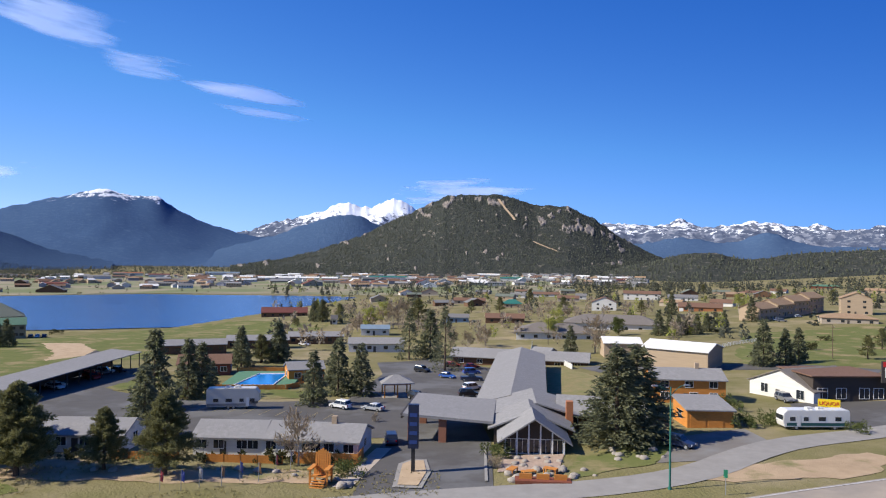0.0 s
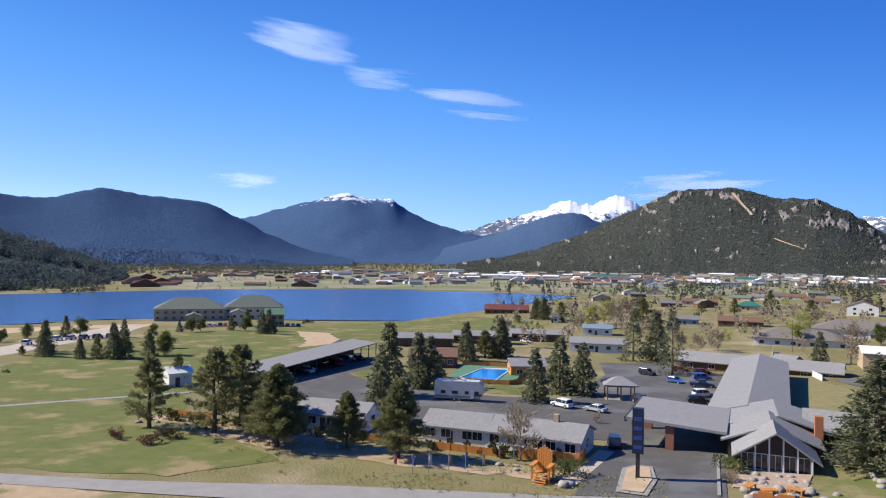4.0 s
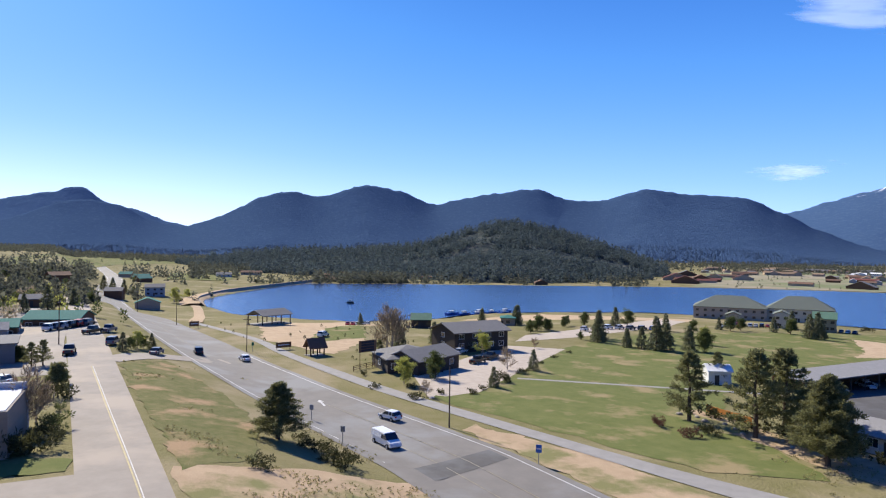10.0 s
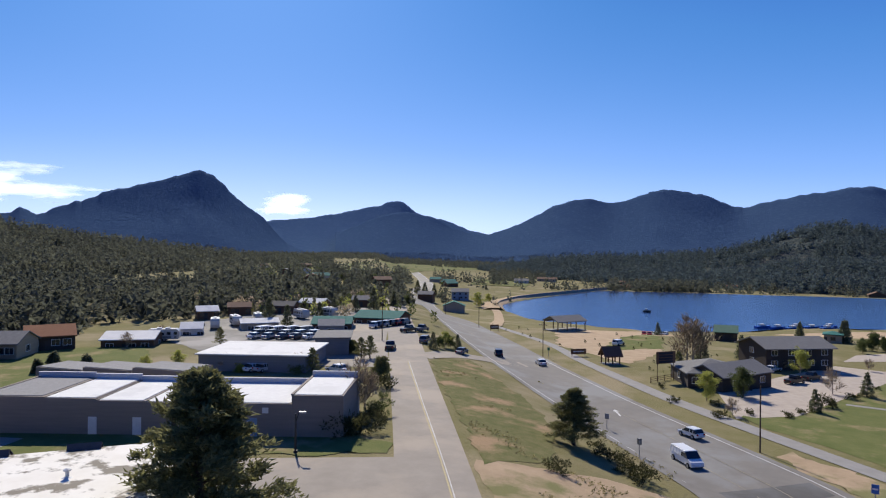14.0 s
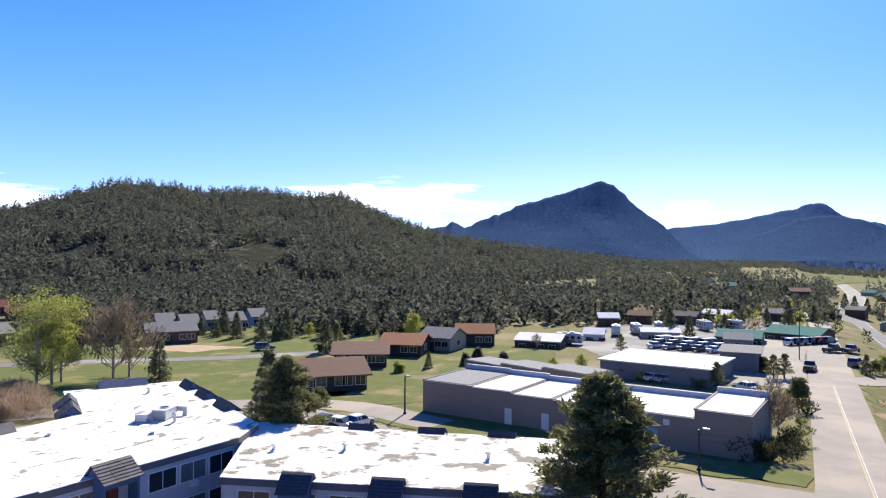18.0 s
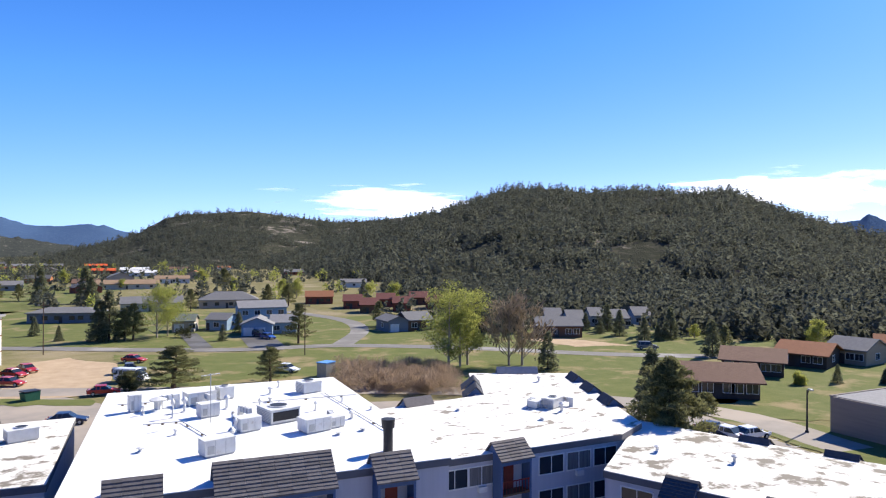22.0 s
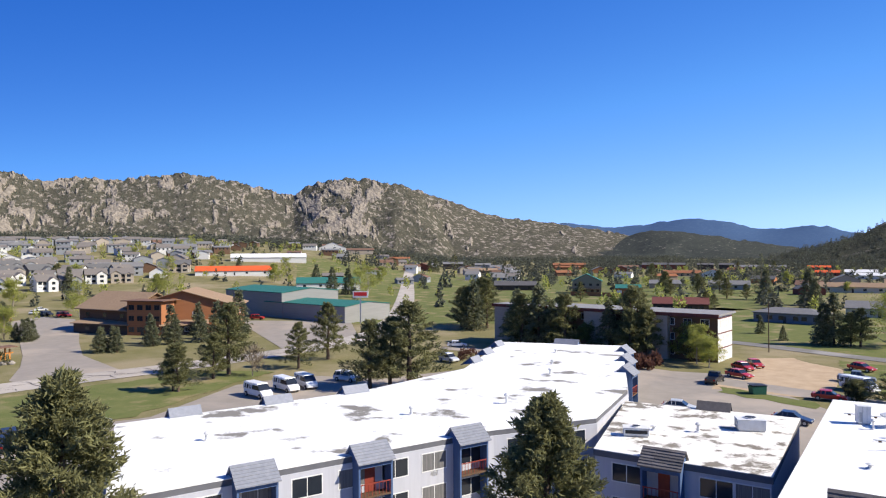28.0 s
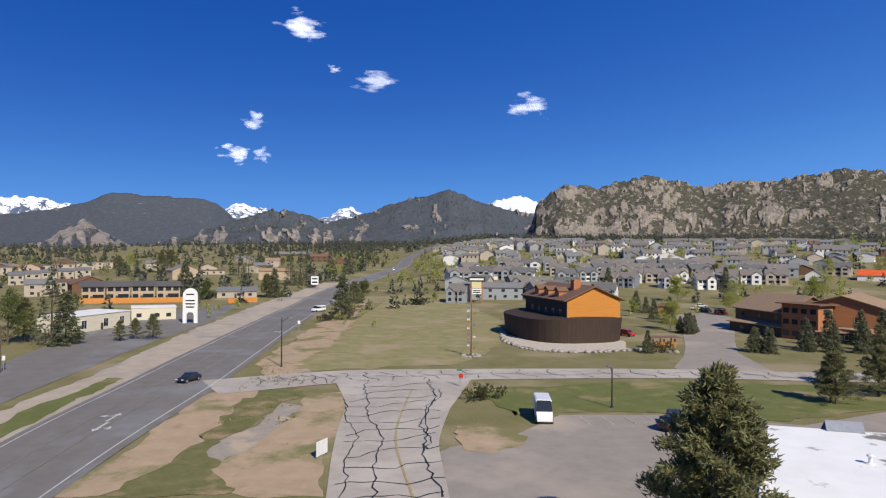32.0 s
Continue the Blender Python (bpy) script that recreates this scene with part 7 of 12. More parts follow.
lot("pavement_garage", [(29.5, 95), (38, 110), (50, 115), (50, 104), (41, 96)], M_HWY, 0.075, "dark grey asphalt before the garage")
lot("pavement_shop", [(62, 120), (69, 138), (74, 139), (92, 137), (110, 150), (120, 130), (80, 114), (70, 114)], M_TAR, 0.07, "dark asphalt before the shops")
lot("lawn_back_garden", [(20, 132), (24, 195), (36, 190), (42, 160), (36, 132)], mat("dry_lawn", (0.16, 0.165, 0.055), (0.26, 0.2, 0.1), scale=0.4, rough=0.95, bump=0.3), 0.06, "patchy dry lawn behind the long building", "lawn")
lot("lawn_right_field", [(84, 190), (92, 218), (130, 300), (208, 328), (190, 260), (150, 215), (110, 185)], M_LAWN, 0.05, "wide green lawn with a rail fence", "lawn")
strip("pavement_barn_lot", [(40, 190), (60, 195), (90, 190), (110, 175)], 12, M_TAR, 0.07, "dark asphalt beside the barns", "pavement")
lot("pavement_visitor", [(-110, 60), (-112, 72), (-157, 130), (-168, 118), (-150, 92), (-132, 68)], M_PINK, 0.07, "pale gravel car park of the visitor building")
lot("dirt_beach", [(-166, 62), (-200, 54), (-250, 66), (-300, 90), (-318, 130), (-280, 132), (-240, 100), (-205, 88), (-185, 80)], M_DIRT, 0.05, "sandy flat beside the lake", "sand")
lot("lawn_beach", [(-190, 64), (-225, 82), (-255, 108), (-225, 96), (-195, 84)], M_LAWN, 0.07, "lawn patch on the sandy flat", "lawn")
lot("pavement_lake_lot", [(-176, 126), (-180, 152), (-205, 225), (-228, 262), (-250, 270), (-215, 205), (-190, 140)], M_PINK, 0.06, "pale lakeside car park")
lot("dirt_resort_shore", [(-225, 262), (-250, 290), (-310, 240), (-300, 180), (-270, 200), (-240, 240)], M_DIRT, 0.05, "sandy lake shore", "sand")
strip("path_golf", [(-122, 88), (-105, 110), (-100, 116), (-88, 132)], 1.6, M_CONC, 0.08, "thin pale footpath over the lawn", "path")
strip("path_dam", [(-260, 46), (-330, 60), (-400, 72), (-436, 76)], 5, M_DIRT, 0.3, "pale dam crest road", "path")
lot("dirt_town_shore", [(-500, 560), (-420, 640), (-300, 715), (-90, 730), (120, 760), (250, 1200), (200, 1520), (-560, 1620), (-900, 1330), (-900, 1080), (-640, 780)], mat("dry_flats", (0.30, 0.25, 0.17), (0.22, 0.2, 0.12), scale=0.02, rough=0.95, spot=(0.15, 0.17, 0.07), spot_scale=0.008, spot_at=0.5), 0.3, "dry flats across the lake", "field", cut=40)


# ---- lodge, shops and houses towards the town ----
# lodge grounds
house(-59.8, 102.8, 0, 13.1, 8, wall='white', roof='grey', windows=5, sh=2.3, rise=1.5, name='lodge_row', label='low white lodge row with grey shingle roof', group='lodge buildings', category='motel')
house(-36.3, 102.5, -1, 10.1, 8, wall='white', roof='grey', windows=4, sh=2.3, rise=1.5, name='lodge_row', label='low white lodge row with grey shingle roof', group='lodge buildings', category='motel')
house(-26.2, 102.3, -7, 14.5, 8.5, wall='white', roof='grey', windows=5, sh=2.3, rise=1.5, name='lodge_row', label='low white lodge row with grey roof and end chimney', group='lodge buildings', category='motel', chimney=True)
house(-92.0, 228.5, 19, 20.5, 7, wall='brown', roof='grey', windows=6, name='lodge_row', label='brown back lodge row with grey roof', group='lodge buildings', category='motel', door=False)
house(-77.2, 250.2, 14, 21.7, 7, wall='brown', roof='grey', windows=6, name='lodge_row', label='brown back lodge row with grey roof', group='lodge buildings', category='motel', door=False)
house(-59.6, 271.0, 10, 21.1, 7, wall='brown', roof='grey', windows=6, name='lodge_row', label='brown back lodge row with grey roof', group='lodge buildings', category='motel', door=False)
house(-32.8, 245.7, 5, 19.4, 8, wall='white', roof='grey', windows=4, name='lodge_row', label='white cottage row with pale grey roof', group='lodge buildings', category='motel')
house(-36.7, 316.2, 5, 12.8, 7, wall='white', roof='blue', windows=2, label='white cottage with blue-grey roof', group='lodge buildings')
house(-68.7, 181.3, 14, 13.2, 9, wall='red', roof='brown', windows=4, label='dark red timber building with brown roof', group='lodge buildings', name='lodge_hall')
house(-38.0, 173.8, 21, 8.9, 7, wall='orange', roof='grey', windows=2, label='orange timber pool house with grey roof', group='lodge buildings', name='pool_house')
house(-114.5, 440.8, 12, 28.6, 14, wall='brown', roof='maroon', windows=6, label='long maroon house at the lake shore', name='house')
house(-58.8, 369.0, 8, 3.2, 8, wall='white', roof='dark', windows=1, label='small white house among trees')
house(-182.9, 288.6, 31, 9.0, 12, wall='olive', roof='green', storeys=2, windows=3, label='olive lakeside resort wing with green roof', name='house')
house(56.5, 196.6, -36, 18.0, 15, wall='tan', roof='white', windows=0, side=0, door=False, sh=5.2, rise=1.6, name='storage_barn', label='long tan metal barn with white roof', category='barn', group='barns')
house(51.2, 219.6, -6, 11.6, 11, wall='tan', roof='white', windows=0, side=0, door=False, sh=4.2, rise=1.4, name='storage_barn', label='smaller tan barn with white roof', category='barn', group='barns')
house(42.4, 139.8, -4, 14.3, 8, wall='orange', roof='grey', storeys=2, windows=3, sh=2.25, name='garage_house', label='orange timber house with grey roof and upper window', chimney=True)
house(41.0, 116.0, -2, 7.6, 8, wall='orange', roof='grey', garage=2, windows=0, door=False, kind='shed', rise=0.9, gdoor=M_ORANGE, name='garage_house', label='double garage with orange doors and grey roof', category='garage')
house(67.1, 151.7, -67, 15.8, 16, wall='white', roof='taupe', ridge='y', windows=2, side=3, name='shop', label='white gabled shop with grey-brown roof', category='shop', win=(1.8, 1.8))
house(73.5, 137.8, 4, 15.5, 12, wall='dark', roof='brown', kind='flat', windows=4, sh=5.0, name='shop', label='dark brown shop with covered front', category='shop', win=(2.0, 2.0))
house(30.7, 287.6, -6, 32.0, 17, wall='white', roof='taupe', kind='hip', windows=6, sh=2.9, rise=3.4, over=0.9, label='white house with wide grey-brown hip roof')
house(58.5, 331.5, -13, 44.0, 18, wall='white', roof='taupe', kind='hip', windows=7, sh=3.2, rise=3.8, over=0.9, garage=2, label='long white house with grey-brown hip roof')
house(96.6, 450.1, -13, 15.5, 11, wall='white', roof='brown', storeys=2, ridge='y', windows=2, label='white two-storey gabled house')
house(158.8, 610.3, -15, 31.1, 11, wall='white', roof='brown', storeys=2, windows=4, label='white two-storey house with brown roof')
house(192.4, 594.2, -19, 24.1, 11, wall='white', roof='slate', windows=3, label='white bungalow with slate roof')
house(151.0, 445.2, -20, 26.3, 12, wall='cedar', roof='brown', windows=3, garage=1, label='warm brown house with brown gable roof')
for k in range(4):
    house(163.5 + 15.6 * k, 358.6 + 13.4 * k, 40, 19.6, 11, wall='tan', roof='tan', storeys=2, windows=4, sh=3.1, rise=2.6, over=0.8, z=gz(163.5 + 15.6 * k, 358.6 + 13.4 * k) + 0.9 * k, label='tan two-storey condominium unit', group='condominium row', name='condominium', category='condominium')
house(184.5, 338.5, -20, 24, 12, wall='beige', roof='tan', windows=4, kind='hip', label='beige low condominium with tan hip roof', name='condominium', group='condominium row')
house(221.4, 386.5, -24, 15, 12, wall='tan', roof='tan', storeys=3, ridge='y', windows=2, sh=3.0, label='tall tan gabled condominium', name='condominium', category='condominium')
house(118.2, 616.9, -11, 9.2, 9, wall='white', roof='slate', windows=1, label='small white house among trees')
house(43.2, 499.4, -5, 13.6, 9, wall='tan', roof='teal', kind='hip', windows=2, rise=3, label='house with steep teal roof')
house(2.1, 381.0, -1, 12.4, 8, wall='blue', roof='slate', windows=2, label='light blue house with dark roof')
house(23.1, 370.9, -5, 20.6, 10, wall='brown', roof='brown', windows=3, label='brown house with brown roof')
house(9.3, 572.3, -2, 26.2, 10, wall='beige', roof='brown', windows=3)
house(88.0, 674.4, -8, 25.4, 10, wall='white', roof='brown', windows=3)
house(298.6, 697.6, -24, 28.9, 12, wall='olive', roof='brown', kind='hip', windows=3)
house(421.2, 795.3, -28, 31.6, 12, wall='red', roof='green', kind='hip', windows=3)
house(27.6, 213.7, -30, 5.8, 5, wall='beige', roof='grey', windows=0, side=0, label='small beige shed with grey roof', name='shed', category='shed')
tree(-56.0, 136.2, 14.8, 'spruce')
tree(-36.2, 91.9, 10.8, 'pine')
tree(-48.1, 113.3, 10.9, 'spruce')
tree(-45.1, 93.7, 8.2, 'pine')
tree(-56.0, 92.2, 11.6, 'pine')
tree(-62.1, 96.3, 8.7, 'pine')
tree(-68.4, 94.0, 13.4, 'pine')
tree(-67.8, 100.2, 13.5, 'pine')
tree(-80.0, 92.9, 11.6, 'pine')
tree(-103.5, 128.9, 6.8, 'pine')
tree(-54.2, 149.3, 12.0, 'spruce')
tree(-52.5, 152.8, 11.1, 'spruce')
tree(-53.2, 162.1, 6.2, 'spruce')
tree(-58.0, 201.8, 11.1, 'spruce')
tree(-54.7, 211.2, 8.6, 'pine')
tree(-50.0, 213.2, 12.4, 'spruce')
tree(-26.2, 143.3, 10.7, 'spruce')
tree(-19.8, 97.6, 8.1, 'bare')
tree(-187.6, 281.2, 8.2, 'far_spruce')
tree(-160.0, 255.9, 9.0, 'far_spruce')
tree(-144.0, 166.6, 7.2, 'spruce')
tree(-141.7, 170.5, 7.9, 'dull')
tree(-77.3, 365.8, 4.4, 'pine')
tree(-72.4, 398.3, 11.4, 'pine')
tree(-66.5, 388.3, 11.9, 'pine')
tree(-61.1, 212.1, 10.3, 'spruce')
tree(-55.0, 213.7, 8.1, 'pine')
tree(-50.4, 217.2, 11.2, 'spruce')
tree(-23.0, 156.1, 12.1, 'spruce')
tree(-17.8, 155.5, 11.0, 'spruce')
tree(-10.5, 225.2, 15.7, 'spruce')
tree(-3.8, 230.6, 15.2, 'spruce')
tree(-11.9, 126.9, 2.2, 'bare')
tree(-54.7, 90.2, 12.0, 'pine')
tree(-217.2, 392.7, 4.5, 'dull')
tree(-73.0, 394.9, 10.0, 'far_spruce')
tree(-66.8, 387.8, 12.2, 'far_spruce')
tree(-56.6, 385.4, 10.2, 'pine')
tree(-36.9, 348.2, 12.4, 'fresh')
tree(-31.6, 368.3, 14.9, 'fresh')
tree(-24.6, 350.0, 14.2, 'bare')
tree(-19.9, 360.0, 15.5, 'bare')
tree(-12.2, 351.5, 15.1, 'pine')
tree(-12.1, 92.6, 2.1, 'green_bush')
tree(-74.7, 359.9, 4.6, 'pine')
tree(-40.1, 331.0, 7.5, 'bare')
tree(42.6, 230.7, 9.0, 'spruce')
tree(135.3, 411.1, 12.9, 'far_spruce')
tree(158.4, 356.3, 12.1, 'far_spruce')
tree(88.7, 192.1, 12.5, 'spruce')
tree(95.6, 193.7, 9.5, 'spruce')
tree(100.9, 197.1, 9.4, 'spruce')
tree(125.2, 204.7, 7.0, 'pine')
tree(50.7, 116.6, 2.4, 'green_bush')
tree(56.2, 119.0, 2.4, 'green_bush')
tree(54.7, 131.7, 2.4, 'green_bush')
tree(67.0, 112.4, 1.7, 'green_bush')
tree(48.5, 295.4, 14.2, 'fresh')
tree(177.0, 415.8, 13.9, 'fresh')
tree(44.3, 287.3, 10.2, 'fresh')
tree(91.9, 295.1, 10.5, 'far_spruce')
tree(95.8, 293.1, 8.6, 'far_spruce')
tree(99.0, 291.6, 8.1, 'far_spruce')
tree(103.4, 293.5, 8.3, 'far_spruce')
tree(109.1, 297.8, 8.3, 'far_spruce')
tree(117.2, 308.2, 8.1, 'far_spruce')
tree(122.8, 312.5, 8.4, 'far_spruce')
tree(132.0, 325.6, 8.2, 'far_spruce')
tree(76.6, 302.7, 9.2, 'dull')
tree(51.1, 232.0, 14.1, 'bare')
tree(3.1, 254.8, 9.0, 'bare')
tree(9.5, 253.2, 7.7, 'bare')
tree(16.2, 257.9, 8.5, 'bare')
tree(1.0, 196.4, 17.9, 'spruce')
tree(37.1, 449.3, 10.3, 'pine')
tree(19.1, 457.1, 8.1, 'pine')
tree(70.4, 560.6, 11.4, 'pine')
tree(70.0, 402.0, 12.2, 'pine')
tree(118.6, 414.7, 8.4, 'pine')
tree(288.4, 770.0, 9.8, 'pine')
tree(315.1, 651.1, 10.6, 'pine')
tree(281.5, 502.5, 9.7, 'pine')
tree(147.4, 233.3, 7.1, 'pine')
tree(7.4, 96.0, 1.3, 'twig_bush')
tree(7.9, 101.0, 2.0, 'green_bush')
tree(146.0, 265.3, 2.0, 'bush')
tree(123.1, 232.2, 2.4, 'bush')
car(-20.1, 139.7, 149, 'suv', 'white')
car(-13.4, 137.7, 154, 'sedan', 'silver')
car(-7.8, 110.5, 98, 'suv', 'navy')
car(-87.1, 157.8, -26, 'hatch', 'white')
car(-86.9, 173.7, -34, 'suv', 'red')
car(-88.9, 183.2, -40, 'sedan', 'grey')
car(-86.5, 186.9, -30, 'sedan', 'black')
car(-86.9, 146.6, -19, 'hatch', 'white')
car(-5.2, 149.7, -49, 'suv', 'black')
car(-3.9, 140.8, -64, 'suv', 'grey')
car(-5.4, 194.1, -36, 'suv', 'black')
car(-52.6, 266.1, -35, 'sedan', 'white')
car(-49.0, 275.5, -43, 'sedan', 'silver')
car(7.2, 161.2, 32, 'suv', 'white')
car(6.1, 152.4, 9, 'suv', 'black')
car(7.6, 175.6, 3, 'pickup', 'navy')
car(8.1, 187.8, 16, 'suv', 'blue')
car(3.2, 204.6, 7, 'sedan', 'red')
car(8.7, 199.9, 15, 'sedan', 'red')
car(1.6, 181.6, -36, 'sedan', 'blue')
car(35.3, 103.5, -42, 'suv', 'navy')
car(69.2, 140.5, -84, 'suv', 'grey')
car(192.4, 376.3, 15, 'sedan', 'white')
car(172.8, 358.7, 19, 'sedan', 'white')
car(172.0, 352.4, -17, 'suv', 'grey')
tree(26.6, 105.3, 14.7, 'spruce', wide=1.45)
tree(30.5, 108.7, 14.0, 'spruce', wide=1.45)
car(-88.7, 177.2, 15, 'suv', 'red', label='red sport utility car beside the carport')
car(-88.7, 160.6, 15, 'sedan', 'white', label='white sedan parked beside the carport')
car(-88.7, 183.6, 15, 'suv', 'white', label='white sport utility car beside the carport')


# ---- lake side ----
# buildings by the lake
house(-135.6, 63.6, 81, 12.8, 13, wall='dark', roof='slate', kind='hip', windows=4, label='low dark timber visitor building with hip roof', name='visitor_building', category='visitor centre')
house(-159.8, 94.6, 92, 17.6, 12, wall='dark', roof='slate', storeys=2, windows=4, label='two-storey dark brown office with broad gable roof', name='office_building', category='office', sh=2.5, rise=1.9, over=1.0)
house(-131.2, 68.7, 115, 15.5, 9, wall='dark', roof='slate', windows=2, label='dark timber wing of the visitor building', name='visitor_building', category='visitor centre', rise=1.8)
house(-223.0, 113.7, 62, 7.1, 9, wall='dark', roof='green', windows=2, label='dark marina hut with green roof', name='marina_hut', category='hut')
house(-227.8, 156.0, 55, 5.5, 7, wall='tan', roof='teal', kind='hip', windows=1, label='small kiosk with green roof', name='kiosk', category='kiosk')
house(-264.5, 308.9, 37, 36.6, 22, wall='beige', roof='sage', kind='hip', storeys=2, windows=9, sh=3.0, rise=6, label='large lakeside resort with green hip roof', name='resort_building', category='hotel', group='resort by the lake')
house(-238.6, 335.6, 33, 32.0, 20, wall='cream', roof='sage', kind='hip', storeys=2, windows=8, sh=3.2, rise=6.5, label='cream resort wing with green hip roof', name='resort_building', category='hotel', group='resort by the lake')
house(-219.3, 278.5, 37, 6.2, 8, wall='beige', roof='sage', ridge='y', sh=4.2, windows=2, label='gabled entrance porch of the lakeside resort', name='resort_porch', category='porch', group='resort by the lake')
house(-199.5, 285.5, 34, 6.6, 10, wall='cream', roof='sage', ridge='y', storeys=2, sh=3.0, windows=2, label='gabled cream bay of the lakeside resort', name='resort_porch', category='porch', group='resort by the lake')
tree(-168.6, 251.9, 7.2, 'dull')
tree(-156.4, 245.0, 8.8, 'far_spruce')
tree(-152.5, 245.9, 7.6, 'far_spruce')
tree(-190.1, 206.9, 6.6, 'far_spruce')
tree(-182.2, 213.1, 5.6, 'dull')
tree(-189.2, 236.0, 4.8, 'far_spruce')
tree(-183.8, 236.3, 7.0, 'dull')
tree(-184.0, 242.7, 6.1, 'dull')
tree(-176.1, 252.3, 6.1, 'far_spruce')
tree(-160.6, 171.4, 6.8, 'spruce')
tree(-165.3, 162.7, 4.2, 'spruce')
tree(-159.4, 174.0, 4.2, 'spruce')
tree(-156.1, 180.2, 5.5, 'dull')
tree(-153.5, 184.8, 6.7, 'fresh')
tree(-178.2, 161.6, 7.7, 'far_spruce')
tree(-179.5, 324.6, 2.4, 'bush')
house(-102.9, 125.3, 54, 4.8, 5, wall='white', roof='white', windows=0, side=0, label='small white tent-like shed', name='shed', category='shed')
tree(-285.1, 120.2, 5.2, 'far_spruce')
tree(-288.5, 186.3, 6.3, 'far_spruce')
tree(-230.1, 165.7, 7.9, 'far_spruce')
tree(-208.6, 159.8, 6.2, 'dull')
tree(-218.5, 181.2, 4.8, 'dull')
tree(-173.0, 157.3, 9.4, 'spruce')
tree(-177.8, 98.3, 6.1, 'spruce')
tree(-178.0, 100.8, 5.9, 'spruce')
tree(-153.5, 99.3, 7.0, 'fresh')
tree(-123.8, 61.7, 6.4, 'fresh')
tree(-127.2, 70.7, 6.6, 'dull')
tree(-129.5, 97.9, 4.7, 'spruce')
tree(-115.6, 77.6, 3.9, 'spruce')
tree(-218.1, 190.7, 6.3, 'dull')
tree(-203.8, 152.5, 4.4, 'dull')
tree(-202.6, 159.8, 4.6, 'dull')
tree(-161.1, 122.2, 3.4, 'bare')
tree(-131.8, 92.2, 5.5, 'bare')
tree(-112.3, 60.6, 3.2, 'bare')
tree(-160.2, 99.4, 2.8, 'bare')
tree(-175.5, 151.7, 3.0, 'dull')
tree(-166.2, 79.2, 13.6, 'bare')
tree(-166.2, 77.7, 12.1, 'bare')
tree(-167.6, 81.9, 7.3, 'spruce')
tree(-148.6, 67.5, 5.5, 'pine')
tree(-111.0, 57.8, 1.3, 'bush')
tree(-112.9, 64.1, 0.9, 'bush')
tree(-111.4, 70.0, 1.0, 'bush')
tree(-114.2, 74.3, 0.9, 'bush')
tree(-119.6, 82.6, 2.1, 'bush')
tree(-126.6, 92.7, 1.2, 'bush')
tree(-137.3, 106.1, 0.8, 'bush')
tree(-122.8, 55.1, 1.1, 'bush')
tree(-135.9, 58.2, 0.9, 'bush')
tree(-119.7, 61.2, 1.0, 'bush')
tree(-144.2, 115.8, 0.8, 'bush')
tree(-150.2, 125.7, 0.7, 'bush')
tree(-168.0, 152.3, 7.6, 'spruce')
tree(-155.7, 152.8, 5.6, 'spruce')
tree(-152.6, 155.9, 6.3, 'spruce')
tree(-148.2, 157.4, 9.6, 'spruce')
tree(-146.7, 160.2, 7.8, 'spruce')
tree(-201.3, 158.2, 5.4, 'dull')
tree(-203.1, 155.4, 5.8, 'dull')
tree(-195.4, 146.3, 4.6, 'dull')
tree(-213.5, 176.3, 4.5, 'dull')
tree(-210.2, 199.9, 7.6, 'far_spruce')
tree(-208.3, 204.7, 8.0, 'dull')
tree(-275.8, 177.8, 6.1, 'far_spruce')
tree(-227.9, 163.2, 7.5, 'far_spruce')
tree(-87.3, 25.7, 7.2, 'pine', wide=1.3, label='small dark pine on the road verge')
tree(-88.0, 28.8, 1.0, 'bush')
tree(-84.1, 29.0, 1.4, 'bush')
tree(-81.9, 29.8, 1.4, 'bush')
tree(-78.6, 30.0, 1.6, 'bush')
tree(-75.8, 30.3, 1.8, 'bush')
tree(-72.0, 19.1, 1.4, 'bush')
tree(-72.5, 84.4, 1.5, 'red_bush')
tree(-72.4, 88.3, 1.7, 'bush')
tree(-71.0, 96.6, 1.4, 'bush')
tree(-57.5, 99.3, 1.7, 'bush')
tree(-79.2, 85.1, 1.4, 'red_bush')
car(-99.7, 47.3, -164, 'hatch', 'white', label='small white hatchback on the highway', group='cars on the highway')
car(-87.1, 40.8, 4, 'cargo', 'white', label='white cargo van with roof rack on the highway', group='cars on the highway')
car(-163.7, 40.0, -178, 'sedan', 'white', group='cars on the highway')
car(-168.4, 30.5, 175, 'suv', 'black', group='cars on the highway')
car(-142.3, 90.8, 117, 'pickup', 'black')
car(-147.1, 97.8, 119, 'pickup', 'black')
car(-201.5, 72.8, 130, 'suv', 'white')
car(-198.1, 173.1, 118, 'suv', 'white')
car(-157.6, 95.1, 115, 'sedan', 'white')
car(-197.4, 247.6, 126, 'sedan', 'white')
car(-198.0, 251.9, 126, 'suv', 'silver')
car(-198.5, 256.4, 125, 'sedan', 'black')
car(-199.2, 261.1, 125, 'suv', 'red')
car(-199.6, 265.4, 124, 'sedan', 'grey')
car(-200.0, 270.0, 124, 'suv', 'white')
car(-200.3, 274.3, 123, 'sedan', 'silver')
car(-200.3, 278.5, 122, 'suv', 'black')
car(-200.3, 282.6, 122, 'sedan', 'red')
car(-201.7, 188.2, 106, 'suv', 'white')
car(-199.6, 192.1, 107, 'suv', 'silver')
car(-197.4, 195.7, 106, 'suv', 'grey')
car(-195.1, 199.5, 107, 'suv', 'black')
car(-193.0, 203.5, 107, 'suv', 'blue')
car(-179.8, 299.5, 113, 'sedan', 'black')
car(-176.8, 299.5, 113, 'sedan', 'grey')
car(-173.9, 299.6, 112, 'sedan', 'white')
car(-171.0, 299.7, 112, 'sedan', 'navy')
car(-267.9, 107.3, 156, 'sedan', 'red')
